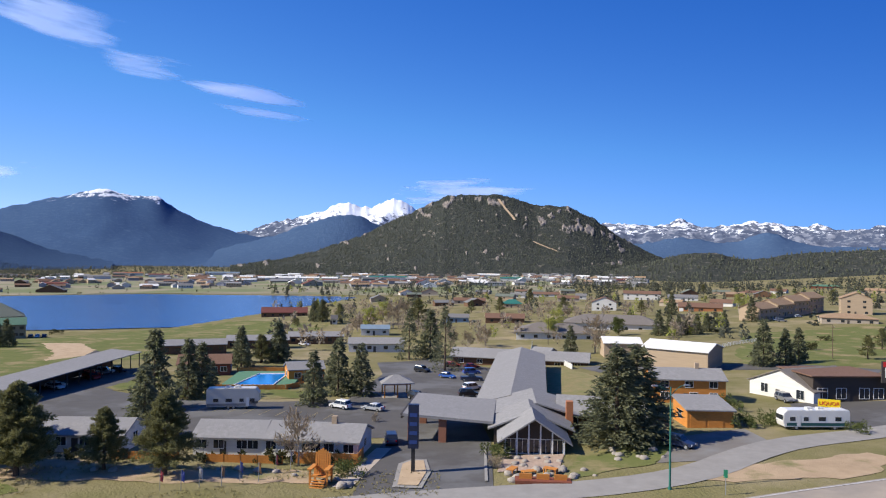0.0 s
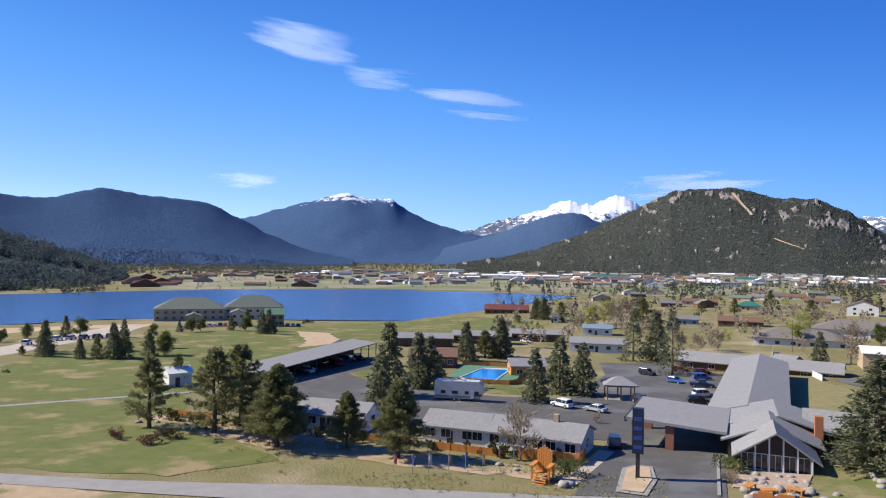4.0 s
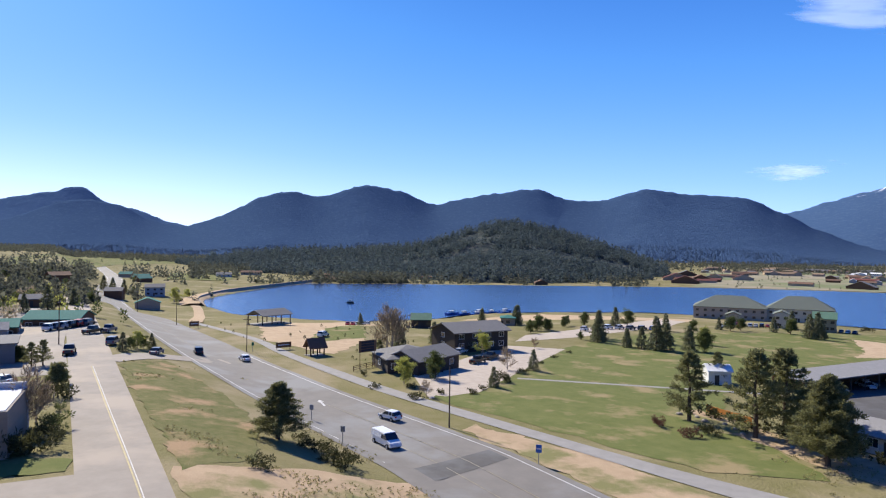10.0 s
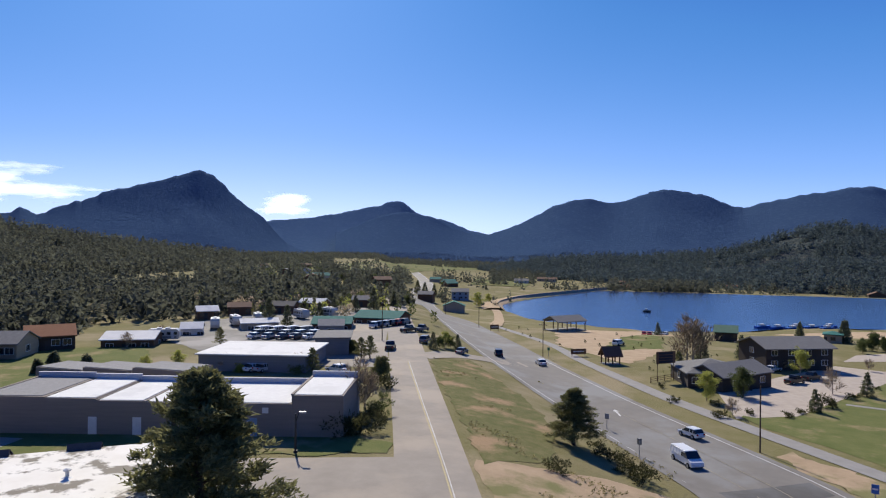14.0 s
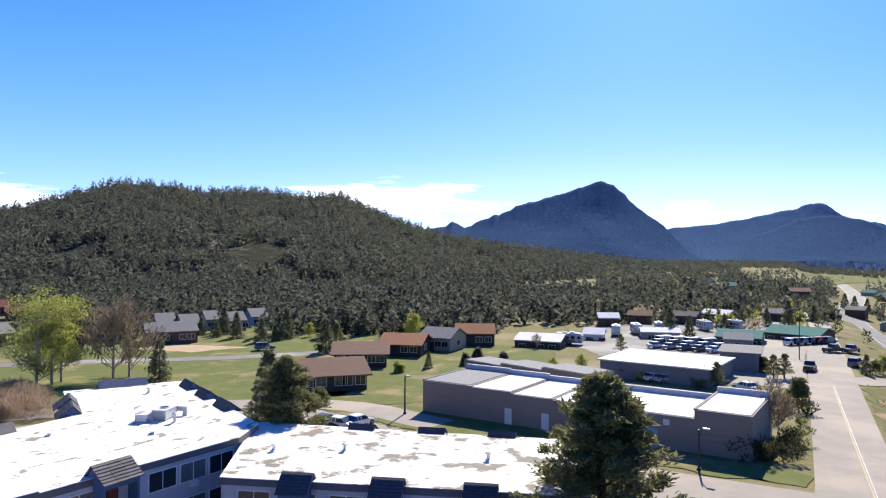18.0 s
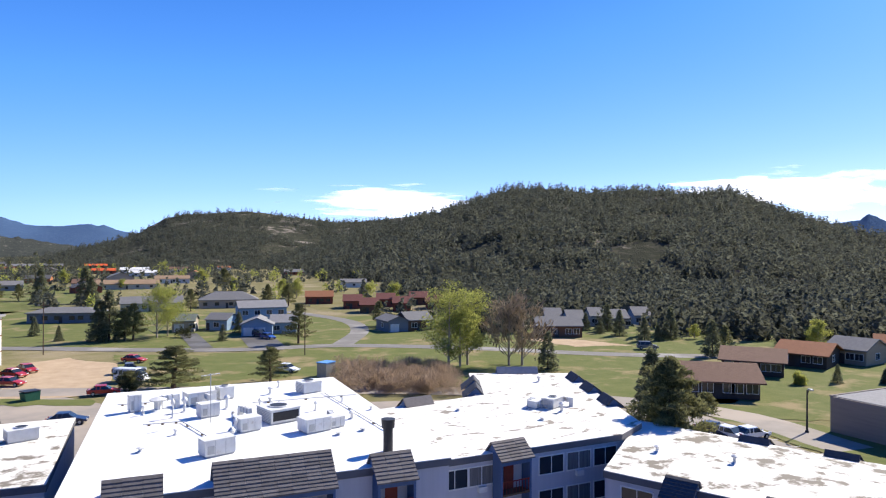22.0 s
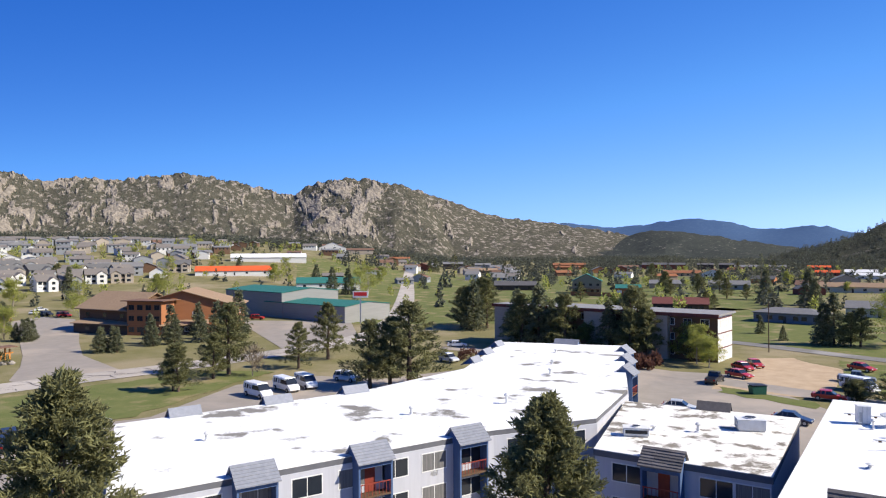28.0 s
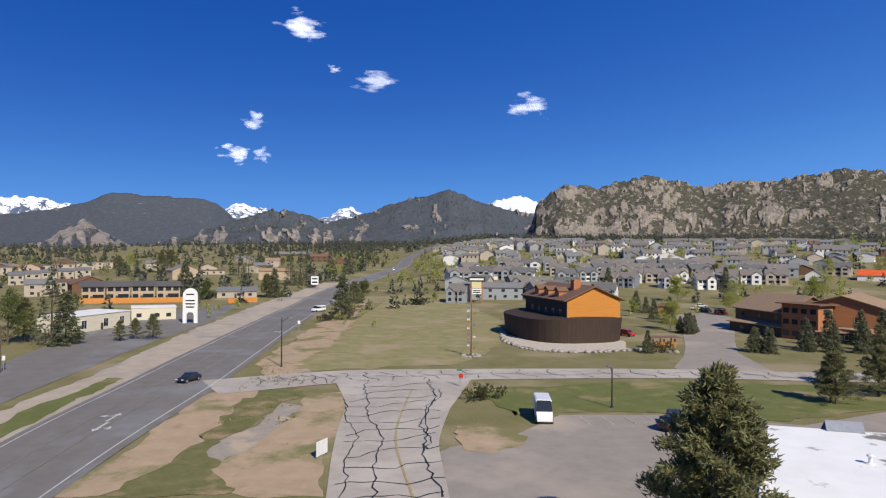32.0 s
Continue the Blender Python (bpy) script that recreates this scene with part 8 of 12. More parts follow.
car(-272.7, 111.5, 156, 'sedan', 'red')
car(-288.3, 120.2, 152, 'sedan', 'white')
car(-291.0, 123.8, 150, 'sedan', 'silver')
car(-292.4, 126.9, 148, 'sedan', 'white')


# ---- east of the hotel ----
# houses and sheds east of the hotel
house(-87.5, -68.2, 135, 10.5, 11, wall='dark', roof='brown', windows=5, label='dark brown timber house with brown roof and tall windows', rise=1.7, sh=2.5, over=1.0, win=(1.6, 1.8))
house(-110.2, -78.1, 121, 10.1, 11, wall='dark', roof='brown', windows=4, label='dark timber house with brown roof', rise=1.5, sh=2.4, over=0.9)
house(-127.8, -78.6, 105, 8.9, 10, wall='dark', roof='rust', windows=3, label='dark timber house with rust shingle roof', rise=1.6, sh=2.4, over=0.9)
house(-140.1, -75.7, 91, 7.8, 9, wall='tan', roof='slate', windows=3, label='tan house with solar panels on its roof')
house(-150.1, -71.0, 116, 9.1, 9, wall='dark', roof='rust', windows=3, label='dark house with rust roof')
house(-126.1, -30.7, 81, 19.1, 16, wall='slate', roof='white', kind='flat', windows=0, side=0, door=False, sh=2.6, name='warehouse', category='warehouse', label='low warehouse with a flat white roof')
house(-142.6, -11.8, 90, 6.8, 12, wall='slate', roof='slate', kind='flat', windows=0, side=0, door=False, sh=3.2, name='warehouse', category='warehouse', label='low blue-walled workshop beside the warehouse')
house(-187.8, -16.4, 88, 10.3, 11, wall='brown', roof='teal', windows=3, z=-1.5, rise=1.4, label='long store with green metal roof', name='store_building', category='store')
house(-181.0, -14.0, 92, 6.2, 6, wall='grey', roof='grey', windows=1, z=-1.2, label='small grey shed with metal roof', name='shed', category='shed')
house(-203.7, -5.8, 70, 13.5, 12, wall='brown', roof='teal', windows=4, z=-1.4, rise=1.6, label='brown timber store with green roof and raised middle', name='store_building', category='store')
house(-186.5, -34.5, 106, 9.6, 6, wall='beige', roof='white', windows=2, z=-1.2, rise=0.8, label='pale store shed with striped metal roof', name='shed', category='shed')
house(-176.4, -47.2, 99, 4.9, 6, wall='white', roof='white', windows=2, z=-1.4, label='white mobile home beside the sheds', name='mobile_home')
house(-156.0, -58.4, 94, 10.8, 10, wall='brown', roof='white', windows=3, label='brown cabin with bright metal roof', z=-1.4, rise=1.2)
house(-494.6, 55.3, 82, 12.2, 10, wall='blue', roof='slate', storeys=2, windows=3, label='grey-blue two-storey house by the dam')
house(-795.5, 161.9, 77, 16.5, 10, wall='white', roof='slate', windows=2)
house(-875.6, 207.9, 75, 25.5, 10, wall='beige', roof='brown', windows=3)
tree(-49.0, -11.6, 13.4, 'pine', label='tall dense pine beside the hotel wing', wide=1.2)
tree(-55.4, -45.0, 11.5, 'pine', label='wide pine tree behind the hotel wing', wide=1.05)
tree(-61.1, -52.1, 11, 'spruce')
tree(-145.2, -106.2, 5.0, 'pine')
tree(-157.5, -86.5, 7.6, 'fresh')
tree(-160.4, -89.5, 5.7, 'fresh')
tree(-82.4, -60.9, 2.1, 'pine')
tree(-118.6, -62.0, 3.0, 'spruce')
tree(-131.9, -57.5, 2.4, 'spruce')
tree(-125.4, -57.3, 2.1, 'spruce')
tree(-126.3, -49.6, 2.6, 'spruce')
tree(-111.8, -64.8, 2.3, 'fresh')
tree(-127.3, -34.5, 4.1, 'fresh')
tree(-124.4, -39.2, 3.4, 'fresh')
tree(-124.0, -23.2, 1.7, 'fresh')
tree(-122.8, -13.4, 1.6, 'green_bush')
tree(-124.3, -10.7, 4.2, 'pine')
tree(-126.3, -26.5, 3.2, 'bare')
tree(-125.5, -20.8, 2.9, 'bare')
tree(-125.3, -13.3, 3.7, 'bare')
tree(-137.4, -2.4, 4.3, 'pine')
tree(-138.5, -0.7, 4.5, 'pine')
tree(-119.2, 1.3, 3.0, 'pine')
tree(-109.7, 1.2, 2.3, 'bush')
tree(-101.7, 1.4, 0.9, 'green_bush')
tree(-91.7, 0.6, 1.9, 'green_bush')
tree(-93.1, -2.3, 7.3, 'bare')
tree(-95.0, -1.1, 6.0, 'bare')
tree(-83.0, -2.0, 2.4, 'bush')
tree(-82.3, -3.3, 2.4, 'bush')
tree(-87.1, -0.3, 1.6, 'bush')
tree(-153.0, 13.1, 3.7, 'spruce')
tree(-160.8, 19.5, 3.4, 'spruce')
tree(-159.4, 16.5, 4.3, 'fresh')
tree(-156.3, 14.9, 3.1, 'dull')
tree(-160.0, 17.8, 3.6, 'dull')
tree(-144.7, -4.4, 2.4, 'pine')
tree(-155.4, -52.9, 3.8, 'bare')
tree(-239.4, -6.2, 5.6, 'spruce')
tree(-246.1, -0.1, 7.8, 'far_spruce')
tree(-262.1, 7.4, 5.5, 'far_spruce')
tree(-277.2, 13.0, 4.4, 'dull')
tree(-233.4, -13.2, 4.9, 'spruce')
tree(-221.5, -17.0, 4.6, 'spruce')
tree(-197.2, -28.9, 7.6, 'spruce')
tree(-192.3, -23.4, 5.9, 'spruce')
tree(-158.7, -34.0, 4.0, 'pine')
tree(-172.8, -50.9, 3.0, 'bare')
tree(-505.9, 37.0, 9.4, 'far_spruce')
tree(-504.0, 31.5, 9.4, 'far_spruce')
tree(-511.1, 44.2, 8.7, 'far_spruce')
tree(-448.0, 66.7, 10.9, 'fresh')
tree(-482.1, 79.6, 7.8, 'fresh')
car(-169.6, -28.0, 141, 'sedan', 'white')
car(-173.5, -27.6, 146, 'suv', 'grey')
car(-177.7, -27.1, 146, 'van', 'white')
car(-169.2, -24.7, 145, 'sedan', 'silver')
car(-173.2, -24.2, 145, 'suv', 'navy')
car(-177.4, -23.6, 144, 'van', 'white')
car(-168.9, -21.4, 144, 'sedan', 'grey')
car(-172.9, -20.8, 143, 'suv', 'white')
car(-177.0, -20.2, 143, 'van', 'silver')
car(-168.5, -18.1, 142, 'sedan', 'navy')
car(-172.5, -17.4, 142, 'suv', 'white')
car(-176.7, -16.7, 141, 'van', 'grey')
car(-168.1, -14.8, 136, 'sedan', 'white')
car(-172.2, -14.0, 140, 'suv', 'silver')
car(-125.0, -20.7, 133, 'sedan', 'white')
car(-124.8, -18.9, 140, 'sedan', 'silver')
car(-150.3, 3.6, 173, 'pickup', 'black')
car(-181.4, 9.1, 140, 'pickup', 'black')
car(-185.4, 12.8, 152, 'pickup', 'grey')
car(-162.2, 12.0, 160, 'suv', 'grey')
car(-153.8, 19.6, 155, 'sedan', 'grey')
car(-123.1, -6.3, -132, 'sedan', 'white')
car(-190.9, 0.5, 150, 'suv', 'white')
car(-192.4, 2.1, 149, 'suv', 'navy')
car(-194.1, 3.7, 149, 'suv', 'silver')
car(-195.8, 5.4, 148, 'suv', 'black')
car(-197.6, 7.1, 147, 'suv', 'red')
car(-199.5, 8.9, 152, 'suv', 'grey')
car(-74.6, -48.9, 169, 'sedan', 'white')
car(-72.3, -52.2, 90, 'sedan', 'navy')
car(-72.4, -50.0, 93, 'sedan', 'white')


# ---- north of the hotel ----
tree(-38.7, -112.9, 5.8, 'pine', wide=1.4)
tree(-23.8, -114.8, 6.8, 'pine', wide=2.1)
# houses north of the hotel
house(-8.0, -238.2, 158, 19.6, 9, wall='slate', roof='slate', windows=6, label='long blue house with slate roof', kind='hip')
house(24.8, -265.1, -176, 19.2, 10, wall='brown', roof='maroon', windows=4, label='brown house with maroon roof')
house(-52.7, -175.9, 157, 7.6, 9, wall='blue', roof='grey', garage=2, windows=0, ridge='y', label='light blue garage wing with gable', door=False)
house(-57.5, -194.1, 171, 13.2, 8, wall='blue', roof='grey', storeys=2, windows=4, label='light blue two-storey house')
house(-60.7, -177.4, 156, 6.6, 8, wall='blue', roof='grey', windows=2, label='light blue side wing', door=False)
house(-64.3, -267.4, 164, 21.0, 11, wall='beige', roof='slate', windows=5, label='beige bungalow with broad slate roof', kind='hip', rise=3)
house(-36.9, -264.4, 169, 20.3, 10, wall='cream', roof='slate', windows=4, label='cream bungalow with slate roof')
house(-39.6, -193.7, 158, 5.6, 7, wall='beige', roof='sage', windows=2, label='small beige house with sage roof', garage=1)
house(-48.5, -194.4, 138, 6.1, 7, wall='blue', roof='slate', windows=1, label='small pale blue house beside trees')
house(-106.2, -267.6, 157, 11.0, 10, wall='red', roof='rust', windows=3, label='red-brown house with rust roof', storeys=1)
house(-46.3, -417.8, 171, 31.5, 10, wall='cream', roof='tan', windows=4, label='cream bungalow with tan roof')
house(-87.2, -478.9, 168, 21.2, 9, wall='white', roof='tan', windows=3, label='white gabled house with tan roof')
house(51.4, -650.7, -176, 31.5, 10, wall='tan', roof='rust', windows=4, label='long tan house with rust roof', ridge='x')
house(19.8, -629.6, -179, 19.2, 10, wall='white', roof='rust', ridge='y', windows=2, label='white gable end with rust roof')
house(9.2, -429.5, 179, 21.9, 10, wall='grey', roof='slate', windows=4, label='grey house with slate roof')
house(93.6, -895.1, -175, 48.1, 12, wall='red', roof='dark', storeys=2, windows=4, label='dark red two-storey house with dark roof')
house(52.5, -366.0, -172, 12.5, 8, wall='cedar', roof='teal', windows=2, sh=3.0, label='cedar garage with teal roof', garage=1)
house(-72.7, -687.6, 173, 19.3, 9, wall='red', roof='orange', windows=2, label='house with bright orange roof')
house(-91.8, -612.6, 170, 21.0, 9, wall='white', roof='white', windows=2, label='white two-tier house among trees')
house(-5.3, -900.0, 177, 60.3, 12, wall='brown', roof='slate', windows=5)
house(31.6, -899.4, -178, 18.3, 10, wall='dark', roof='dark', windows=2, storeys=2)
house(7.2, -900.0, 179, 16.7, 10, wall='dark', roof='dark', windows=2, storeys=2)
house(75.0, -366.0, -170, 15.0, 12, wall='olive', roof='teal', storeys=2, windows=4, sh=3.2, rise=3.6, over=0.7, ridge='y', deck=True, label='brown two-storey house with steep teal roof', chimney=True)
house(248.8, -678.2, -161, 32.1, 10, wall='brown', roof='tan', windows=3)
house(204.9, -876.4, -168, 41.4, 11, wall='cedar', roof='rust', windows=3, storeys=2)
house(198.3, -863.2, -168, 30.9, 8, wall='cedar', roof='rust', windows=2)
house(320.1, -788.2, -158, 24.3, 12, wall='dark', roof='slate', storeys=2, windows=2)
house(300.1, -848.5, -161, 20.5, 10, wall='grey', roof='slate', storeys=2, windows=2)
house(123.8, -384.1, -163, 24.0, 10, wall='dark', roof='dark', windows=3, label='dark low house with dark roof')
house(96.2, -894.8, -175, 46.9, 12, wall='red', roof='dark', storeys=2, windows=4)
house(124.8, -891.3, -172, 28.8, 10, wall='tan', roof='brown', windows=3)
house(-86.7, -895.8, 173, 23.9, 10, wall='red', roof='orange', windows=2)
house(-98.2, -706.7, 171, 25.5, 10, wall='white', roof='white', windows=3)
house(-88.6, -164.0, 174, 5.7, 9, wall='slate', roof='slate', garage=1, windows=0, door=False, ridge='y', label='grey garage with white door')
house(-94.3, -163.5, 173, 7.3, 9, wall='brown', roof='slate', windows=2)
house(-115.7, -135.4, 146, 11.5, 9, wall='brown', roof='slate', windows=4, label='brown ranch house with deck')
house(-109.6, -238.5, 154, 6.8, 10, wall='red', roof='maroon', windows=2, label='red-brown townhouse with maroon roof', group='townhouses')
house(-106.9, -218.8, 153, 6.3, 10, wall='brown', roof='maroon', windows=2, label='red-brown townhouse with maroon roof', group='townhouses')
house(-124.7, -240.7, 151, 7.0, 10, wall='red', roof='maroon', windows=2, label='red-brown townhouse with maroon roof', group='townhouses')
house(-120.6, -220.1, 150, 6.4, 10, wall='red', roof='maroon', windows=2, label='red-brown townhouse with maroon roof', group='townhouses')
house(-140.6, -242.9, 149, 7.2, 10, wall='brown', roof='maroon', windows=2, label='red-brown townhouse with maroon roof', group='townhouses')
house(-135.3, -221.7, 147, 6.6, 10, wall='red', roof='maroon', windows=2, label='red-brown townhouse with maroon roof', group='townhouses')
house(-133.8, -152.6, 146, 4.7, 10, wall='slate', roof='slate', windows=2, label='blue-grey house at the forest edge')
house(-134.6, -144.1, 147, 4.5, 10, wall='blue', roof='slate', windows=2, label='blue-grey house at the forest edge')
house(-146.5, -147.4, 146, 4.7, 10, wall='grey', roof='slate', windows=2, label='blue-grey house at the forest edge')
house(-147.0, -139.2, 147, 4.5, 10, wall='slate', roof='slate', windows=2, label='blue-grey house at the forest edge')
house(-159.3, -142.2, 146, 4.7, 10, wall='blue', roof='slate', windows=2, label='blue-grey house at the forest edge')
tree(-17.7, -117.8, 2.4, 'bush')
tree(-17.7, -117.4, 2.7, 'pine')
tree(27.5, -358.7, 12.3, 'pine')
tree(25.2, -358.1, 7.9, 'pine')
tree(11.7, -383.6, 8.6, 'pine')
tree(-0.5, -348.5, 9.8, 'pine')
tree(-16.7, -342.6, 13.4, 'far_spruce')
tree(-31.7, -299.1, 11.2, 'far_spruce')
tree(-21.0, -184.3, 9.4, 'spruce')
tree(-23.2, -183.4, 11.9, 'spruce')
tree(-28.5, -183.1, 8.8, 'pine')
tree(-26.4, -182.2, 7.9, 'pine')
tree(-34.0, -183.5, 15.2, 'fresh')
tree(-37.1, -186.8, 14.5, 'fresh')
tree(-59.1, -416.1, 6.8, 'fresh')
tree(-34.7, -474.2, 11.2, 'fresh')
tree(-48.9, -498.6, 11.9, 'fresh')
tree(-98.0, -402.8, 12.5, 'fresh')
tree(-109.4, -377.0, 8.3, 'fresh')
tree(-104.3, -378.9, 11.9, 'pine')
tree(-93.3, -275.6, 8.1, 'pine')
tree(-59.1, -257.9, 8.0, 'pine')
tree(-110.9, -307.7, 10.0, 'fresh')
tree(-116.9, -305.5, 10.0, 'fresh')
tree(-97.3, -262.9, 8.6, 'pine')
tree(-39.6, -181.3, 2.4, 'bush')
tree(-46.3, -169.7, 3.9, 'spruce')
tree(-13.0, -189.3, 3.6, 'spruce')
tree(-8.5, -203.4, 4.7, 'spruce')
tree(-54.7, -184.7, 5.3, 'spruce')
tree(4.1, -282.2, 5.7, 'pine')
tree(-8.6, -345.3, 7.1, 'pine')
tree(21.3, -189.7, 12.4, 'pine')
tree(18.4, -147.8, 10.3, 'pine')
tree(15.1, -148.6, 10.8, 'pine')
tree(5.3, -144.5, 9.0, 'fresh')
tree(6.7, -147.4, 6.6, 'pine')
tree(3.0, -141.1, 7.1, 'fresh')
tree(-60.2, -155.9, 9.3, 'pine')
tree(-50.8, -870.7, 11, 'pine')
tree(-12.2, -797.4, 10.2, 'pine')
tree(-114.3, -592.4, 14.8, 'fresh')
tree(-71.2, -108.4, 17.4, 'fresh')
tree(-76.5, -109.8, 17.3, 'fresh')
tree(-74.0, -108.6, 13.4, 'fresh')
tree(-82.7, -104.9, 15.3, 'bare')
tree(-85.1, -103.9, 14.2, 'bare')
tree(-85.6, -97.0, 6.8, 'spruce')
tree(-142.0, -136.6, 7.2, 'spruce')
tree(-136.5, -126.9, 6.5, 'spruce')
tree(-133.5, -116.1, 5.7, 'spruce')
tree(-136.8, -114.7, 3.9, 'spruce')
tree(-142.1, -115.3, 7.7, 'spruce')
tree(-125.9, -91.4, 7.4, 'spruce')
tree(-135.6, -95.2, 5.6, 'pine')
tree(-147.6, -112.4, 4.3, 'fresh')
tree(-131.0, -261.4, 9.8, 'fresh')
tree(-141.7, -257.2, 9.8, 'fresh')
tree(-93.7, -179.5, 7.3, 'pine')
tree(-138.1, -140.9, 4.7, 'spruce')
tree(-135.7, -133.0, 4.0, 'spruce')
tree(-69.9, -110.3, 1.4, 'bush')
tree(68.7, -199.2, 14.4, 'pine')
tree(68.9, -187.5, 12.5, 'pine')
tree(46.0, -159.3, 12.7, 'spruce')
tree(42.9, -164.3, 13.5, 'dull')
tree(39.3, -165.6, 13.0, 'dull')
tree(37.4, -170.2, 11.8, 'dull')
for az_, r_, h, k in ((186.9, 152, 14.4, 'pine'), (188.7, 154, 11.0, 'spruce'), (190.4, 156, 7.5, 'dull'), (192.2, 157, 12.8, 'pine'), (193.3, 160, 10.5, 'spruce'), (194.3, 159, 14.0, 'spruce'), (195.7, 161, 12.4, 'pine'),
                      (198.5, 203, 14.5, 'pine'), (199.6, 198, 13.0, 'spruce'), (200.6, 206, 11.5, 'pine'), (182.3, 150, 9.5, 'fresh'), (183.2, 151, 8.2, 'fresh'), (191.2, 150, 3.0, 'red_bush'), (189.8, 148, 2.6, 'red_bush')):
    tree(-math.sin(radians(az_)) * r_, math.cos(radians(az_)) * r_, h, k)
tree(59.9, -309.7, 8.8, 'pine')
tree(30.4, -212.3, 10.1, 'dull')
tree(20.1, -168.6, 14.0, 'pine')
tree(5.5, -154.1, 9.5, 'dull')
tree(7.0, -153.5, 7.8, 'dull')
tree(19.4, -146.1, 2.4, 'red_bush')
tree(15.9, -139.3, 2.4, 'red_bush')
tree(255.4, -661.1, 20, 'pine')
tree(273.8, -850.2, 11, 'far_spruce')
tree(261.4, -853.1, 11, 'far_spruce')
tree(251.5, -855.0, 11, 'far_spruce')
tree(31.5, -400.8, 9.8, 'pine')
tree(44.3, -469.1, 14.2, 'pine')
tree(3.1, -409.4, 11.9, 'pine')
tree(13.5, -386.6, 10.4, 'pine')
tree(6.8, -272.4, 7.3, 'pine')
tree(-31.1, -315.0, 14.4, 'far_spruce')
tree(-17.1, -395.8, 20, 'far_spruce')
tree(49.7, -135.1, 2.4, 'red_bush')
car(-2.1, -131.1, 144, 'sedan', 'red')
car(-2.9, -139.8, 130, 'sedan', 'red')
car(-5.0, -144.2, 113, 'sedan', 'red')
car(-22.9, -146.1, 138, 'sedan', 'red')
car(-20.1, -133.2, 167, 'pickup', 'grey')
car(-19.3, -125.2, 137, 'van', 'white')
car(-14.0, -115.8, 168, 'sedan', 'red')
car(1.8, -124.7, -105, 'pickup', 'black')
car(5.9, -101.0, 175, 'sedan', 'silver')
car(-7.8, -98.8, 164, 'sedan', 'navy')
car(-56.8, -167.6, 107, 'sedan', 'blue')
car(-56.5, -172.9, 108, 'suv', 'navy')
car(-44.4, -120.4, 120, 'sedan', 'white')
car(-122.7, -105.8, 139, 'suv', 'grey', label='dark car on the valley street')
car(58.0, -151.3, -161, 'sedan', 'white')
car(51.7, -130.1, 151, 'suv', 'silver')
car(66.6, -88.3, 157, 'van', 'white', label='white passenger van parked in the hotel lot', group='white vans in a row')
car(65.3, -93.8, 153, 'van', 'white', label='white passenger van parked in the hotel lot', group='white vans in a row')
car(63.9, -97.3, 146, 'van', 'white', label='white passenger van parked in the hotel lot', group='white vans in a row')
car(60.3, -104.3, 172, 'suv', 'white')
car(74.9, -54.2, -69, 'suv', 'black', label='black car with red tail lights in the hotel lot')
car(226.2, -178.4, 173, 'suv', 'black')
car(216.6, -177.7, 179, 'suv', 'red')
car(243.1, -189.1, -127, 'sedan', 'white')
car(144.8, -191.6, -163, 'suv', 'red')


# ---- west and northwest ----
# buildings towards the granite ridge and the west
house(153.1, -145.4, -149, 28.7, 20, wall='cedar', roof='tan', storeys=2, windows=4, sh=3.6, rise=4.2, ridge='y', over=1.2, label='large cedar timber restaurant with tan roof', name='restaurant', category='restaurant', group='timber restaurant')
house(174.7, -148.2, 173, 22.7, 16, wall='brown', roof='tan', storeys=2, windows=3, sh=3.3, rise=4.0, over=1.2, label='brown restaurant wing with tan roof', name='restaurant', category='restaurant', group='timber restaurant', door=False)
house(171.0, -143.0, -179, 20.0, 4, wall='dark', roof='tan', kind='shed', windows=2, sh=2.4, rise=0.8, over=0.8, label='long tan porch roof along the restaurant', name='restaurant_porch', category='porch', group='timber restaurant')
house(151.0, -143.1, -170, 10.4, 6, wall='cedar', roof='brown', kind='flat', storeys=3, windows=4, trim=M_DARKTRIM, sh=3.0, over=1.2, label='square cedar entrance tower with windows', name='entrance_tower', category='tower', group='timber restaurant')
house(140.8, -144.9, -137, 11.7, 4, wall='dark', roof='tan', kind='shed', windows=3, sh=2.4, rise=0.8, over=0.8, label='tan porch roof along the restaurant', name='restaurant_porch', category='porch', group='timber restaurant')
house(150.0, -203.0, 162, 41.5, 20, wall='steel', roof='teal', windows=0, side=0, door=False, sh=4.9, rise=1.1, over=0.3, label='long grey metal hardware store with green roof', name='hardware_store', category='store')
house(176.0, -214.0, 158, 38.0, 24, wall='steel', roof='teal', windows=0, side=0, door=False, sh=8.2, rise=1.3, over=0.3, label='grey metal store hall with green roof', name='hardware_store', category='store')
house(309.5, -347.0, -141, 48.8, 14, wall='white', roof='orange', windows=4, label='long building with bright orange roof', name='store_building', category='store')
house(217.8, -322.8, -148, 34.7, 14, wall='white', roof='teal', windows=4, label='long building with teal roof', name='store_building', category='store')
house(361.0, -444.6, -143, 58.5, 14, wall='white', roof='white', windows=0, side=0, label='long white-roofed storage row', name='store_building', category='store', door=False)
house(354.0, -309.2, -132, 28.2, 12, wall='grey', roof='slate', storeys=2, windows=4, label='large grey house with slate roof', ridge='x')
house(435.1, -309.2, -126, 12.1, 10, wall='white', roof='slate', windows=2, ridge='y', storeys=2)
house(447.2, -708.4, -148, 32.7, 10, wall='white', roof='slate', windows=2, ridge='y')
house(445.6, -751.3, -150, 44.3, 10, wall='beige', roof='brown', windows=3)
house(379.1, -761.6, -154, 24.2, 10, wall='cream', roof='rust', windows=2)
house(450.1, -721.9, -148, 23.7, 10, wall='white', roof='brown', windows=2, storeys=2)
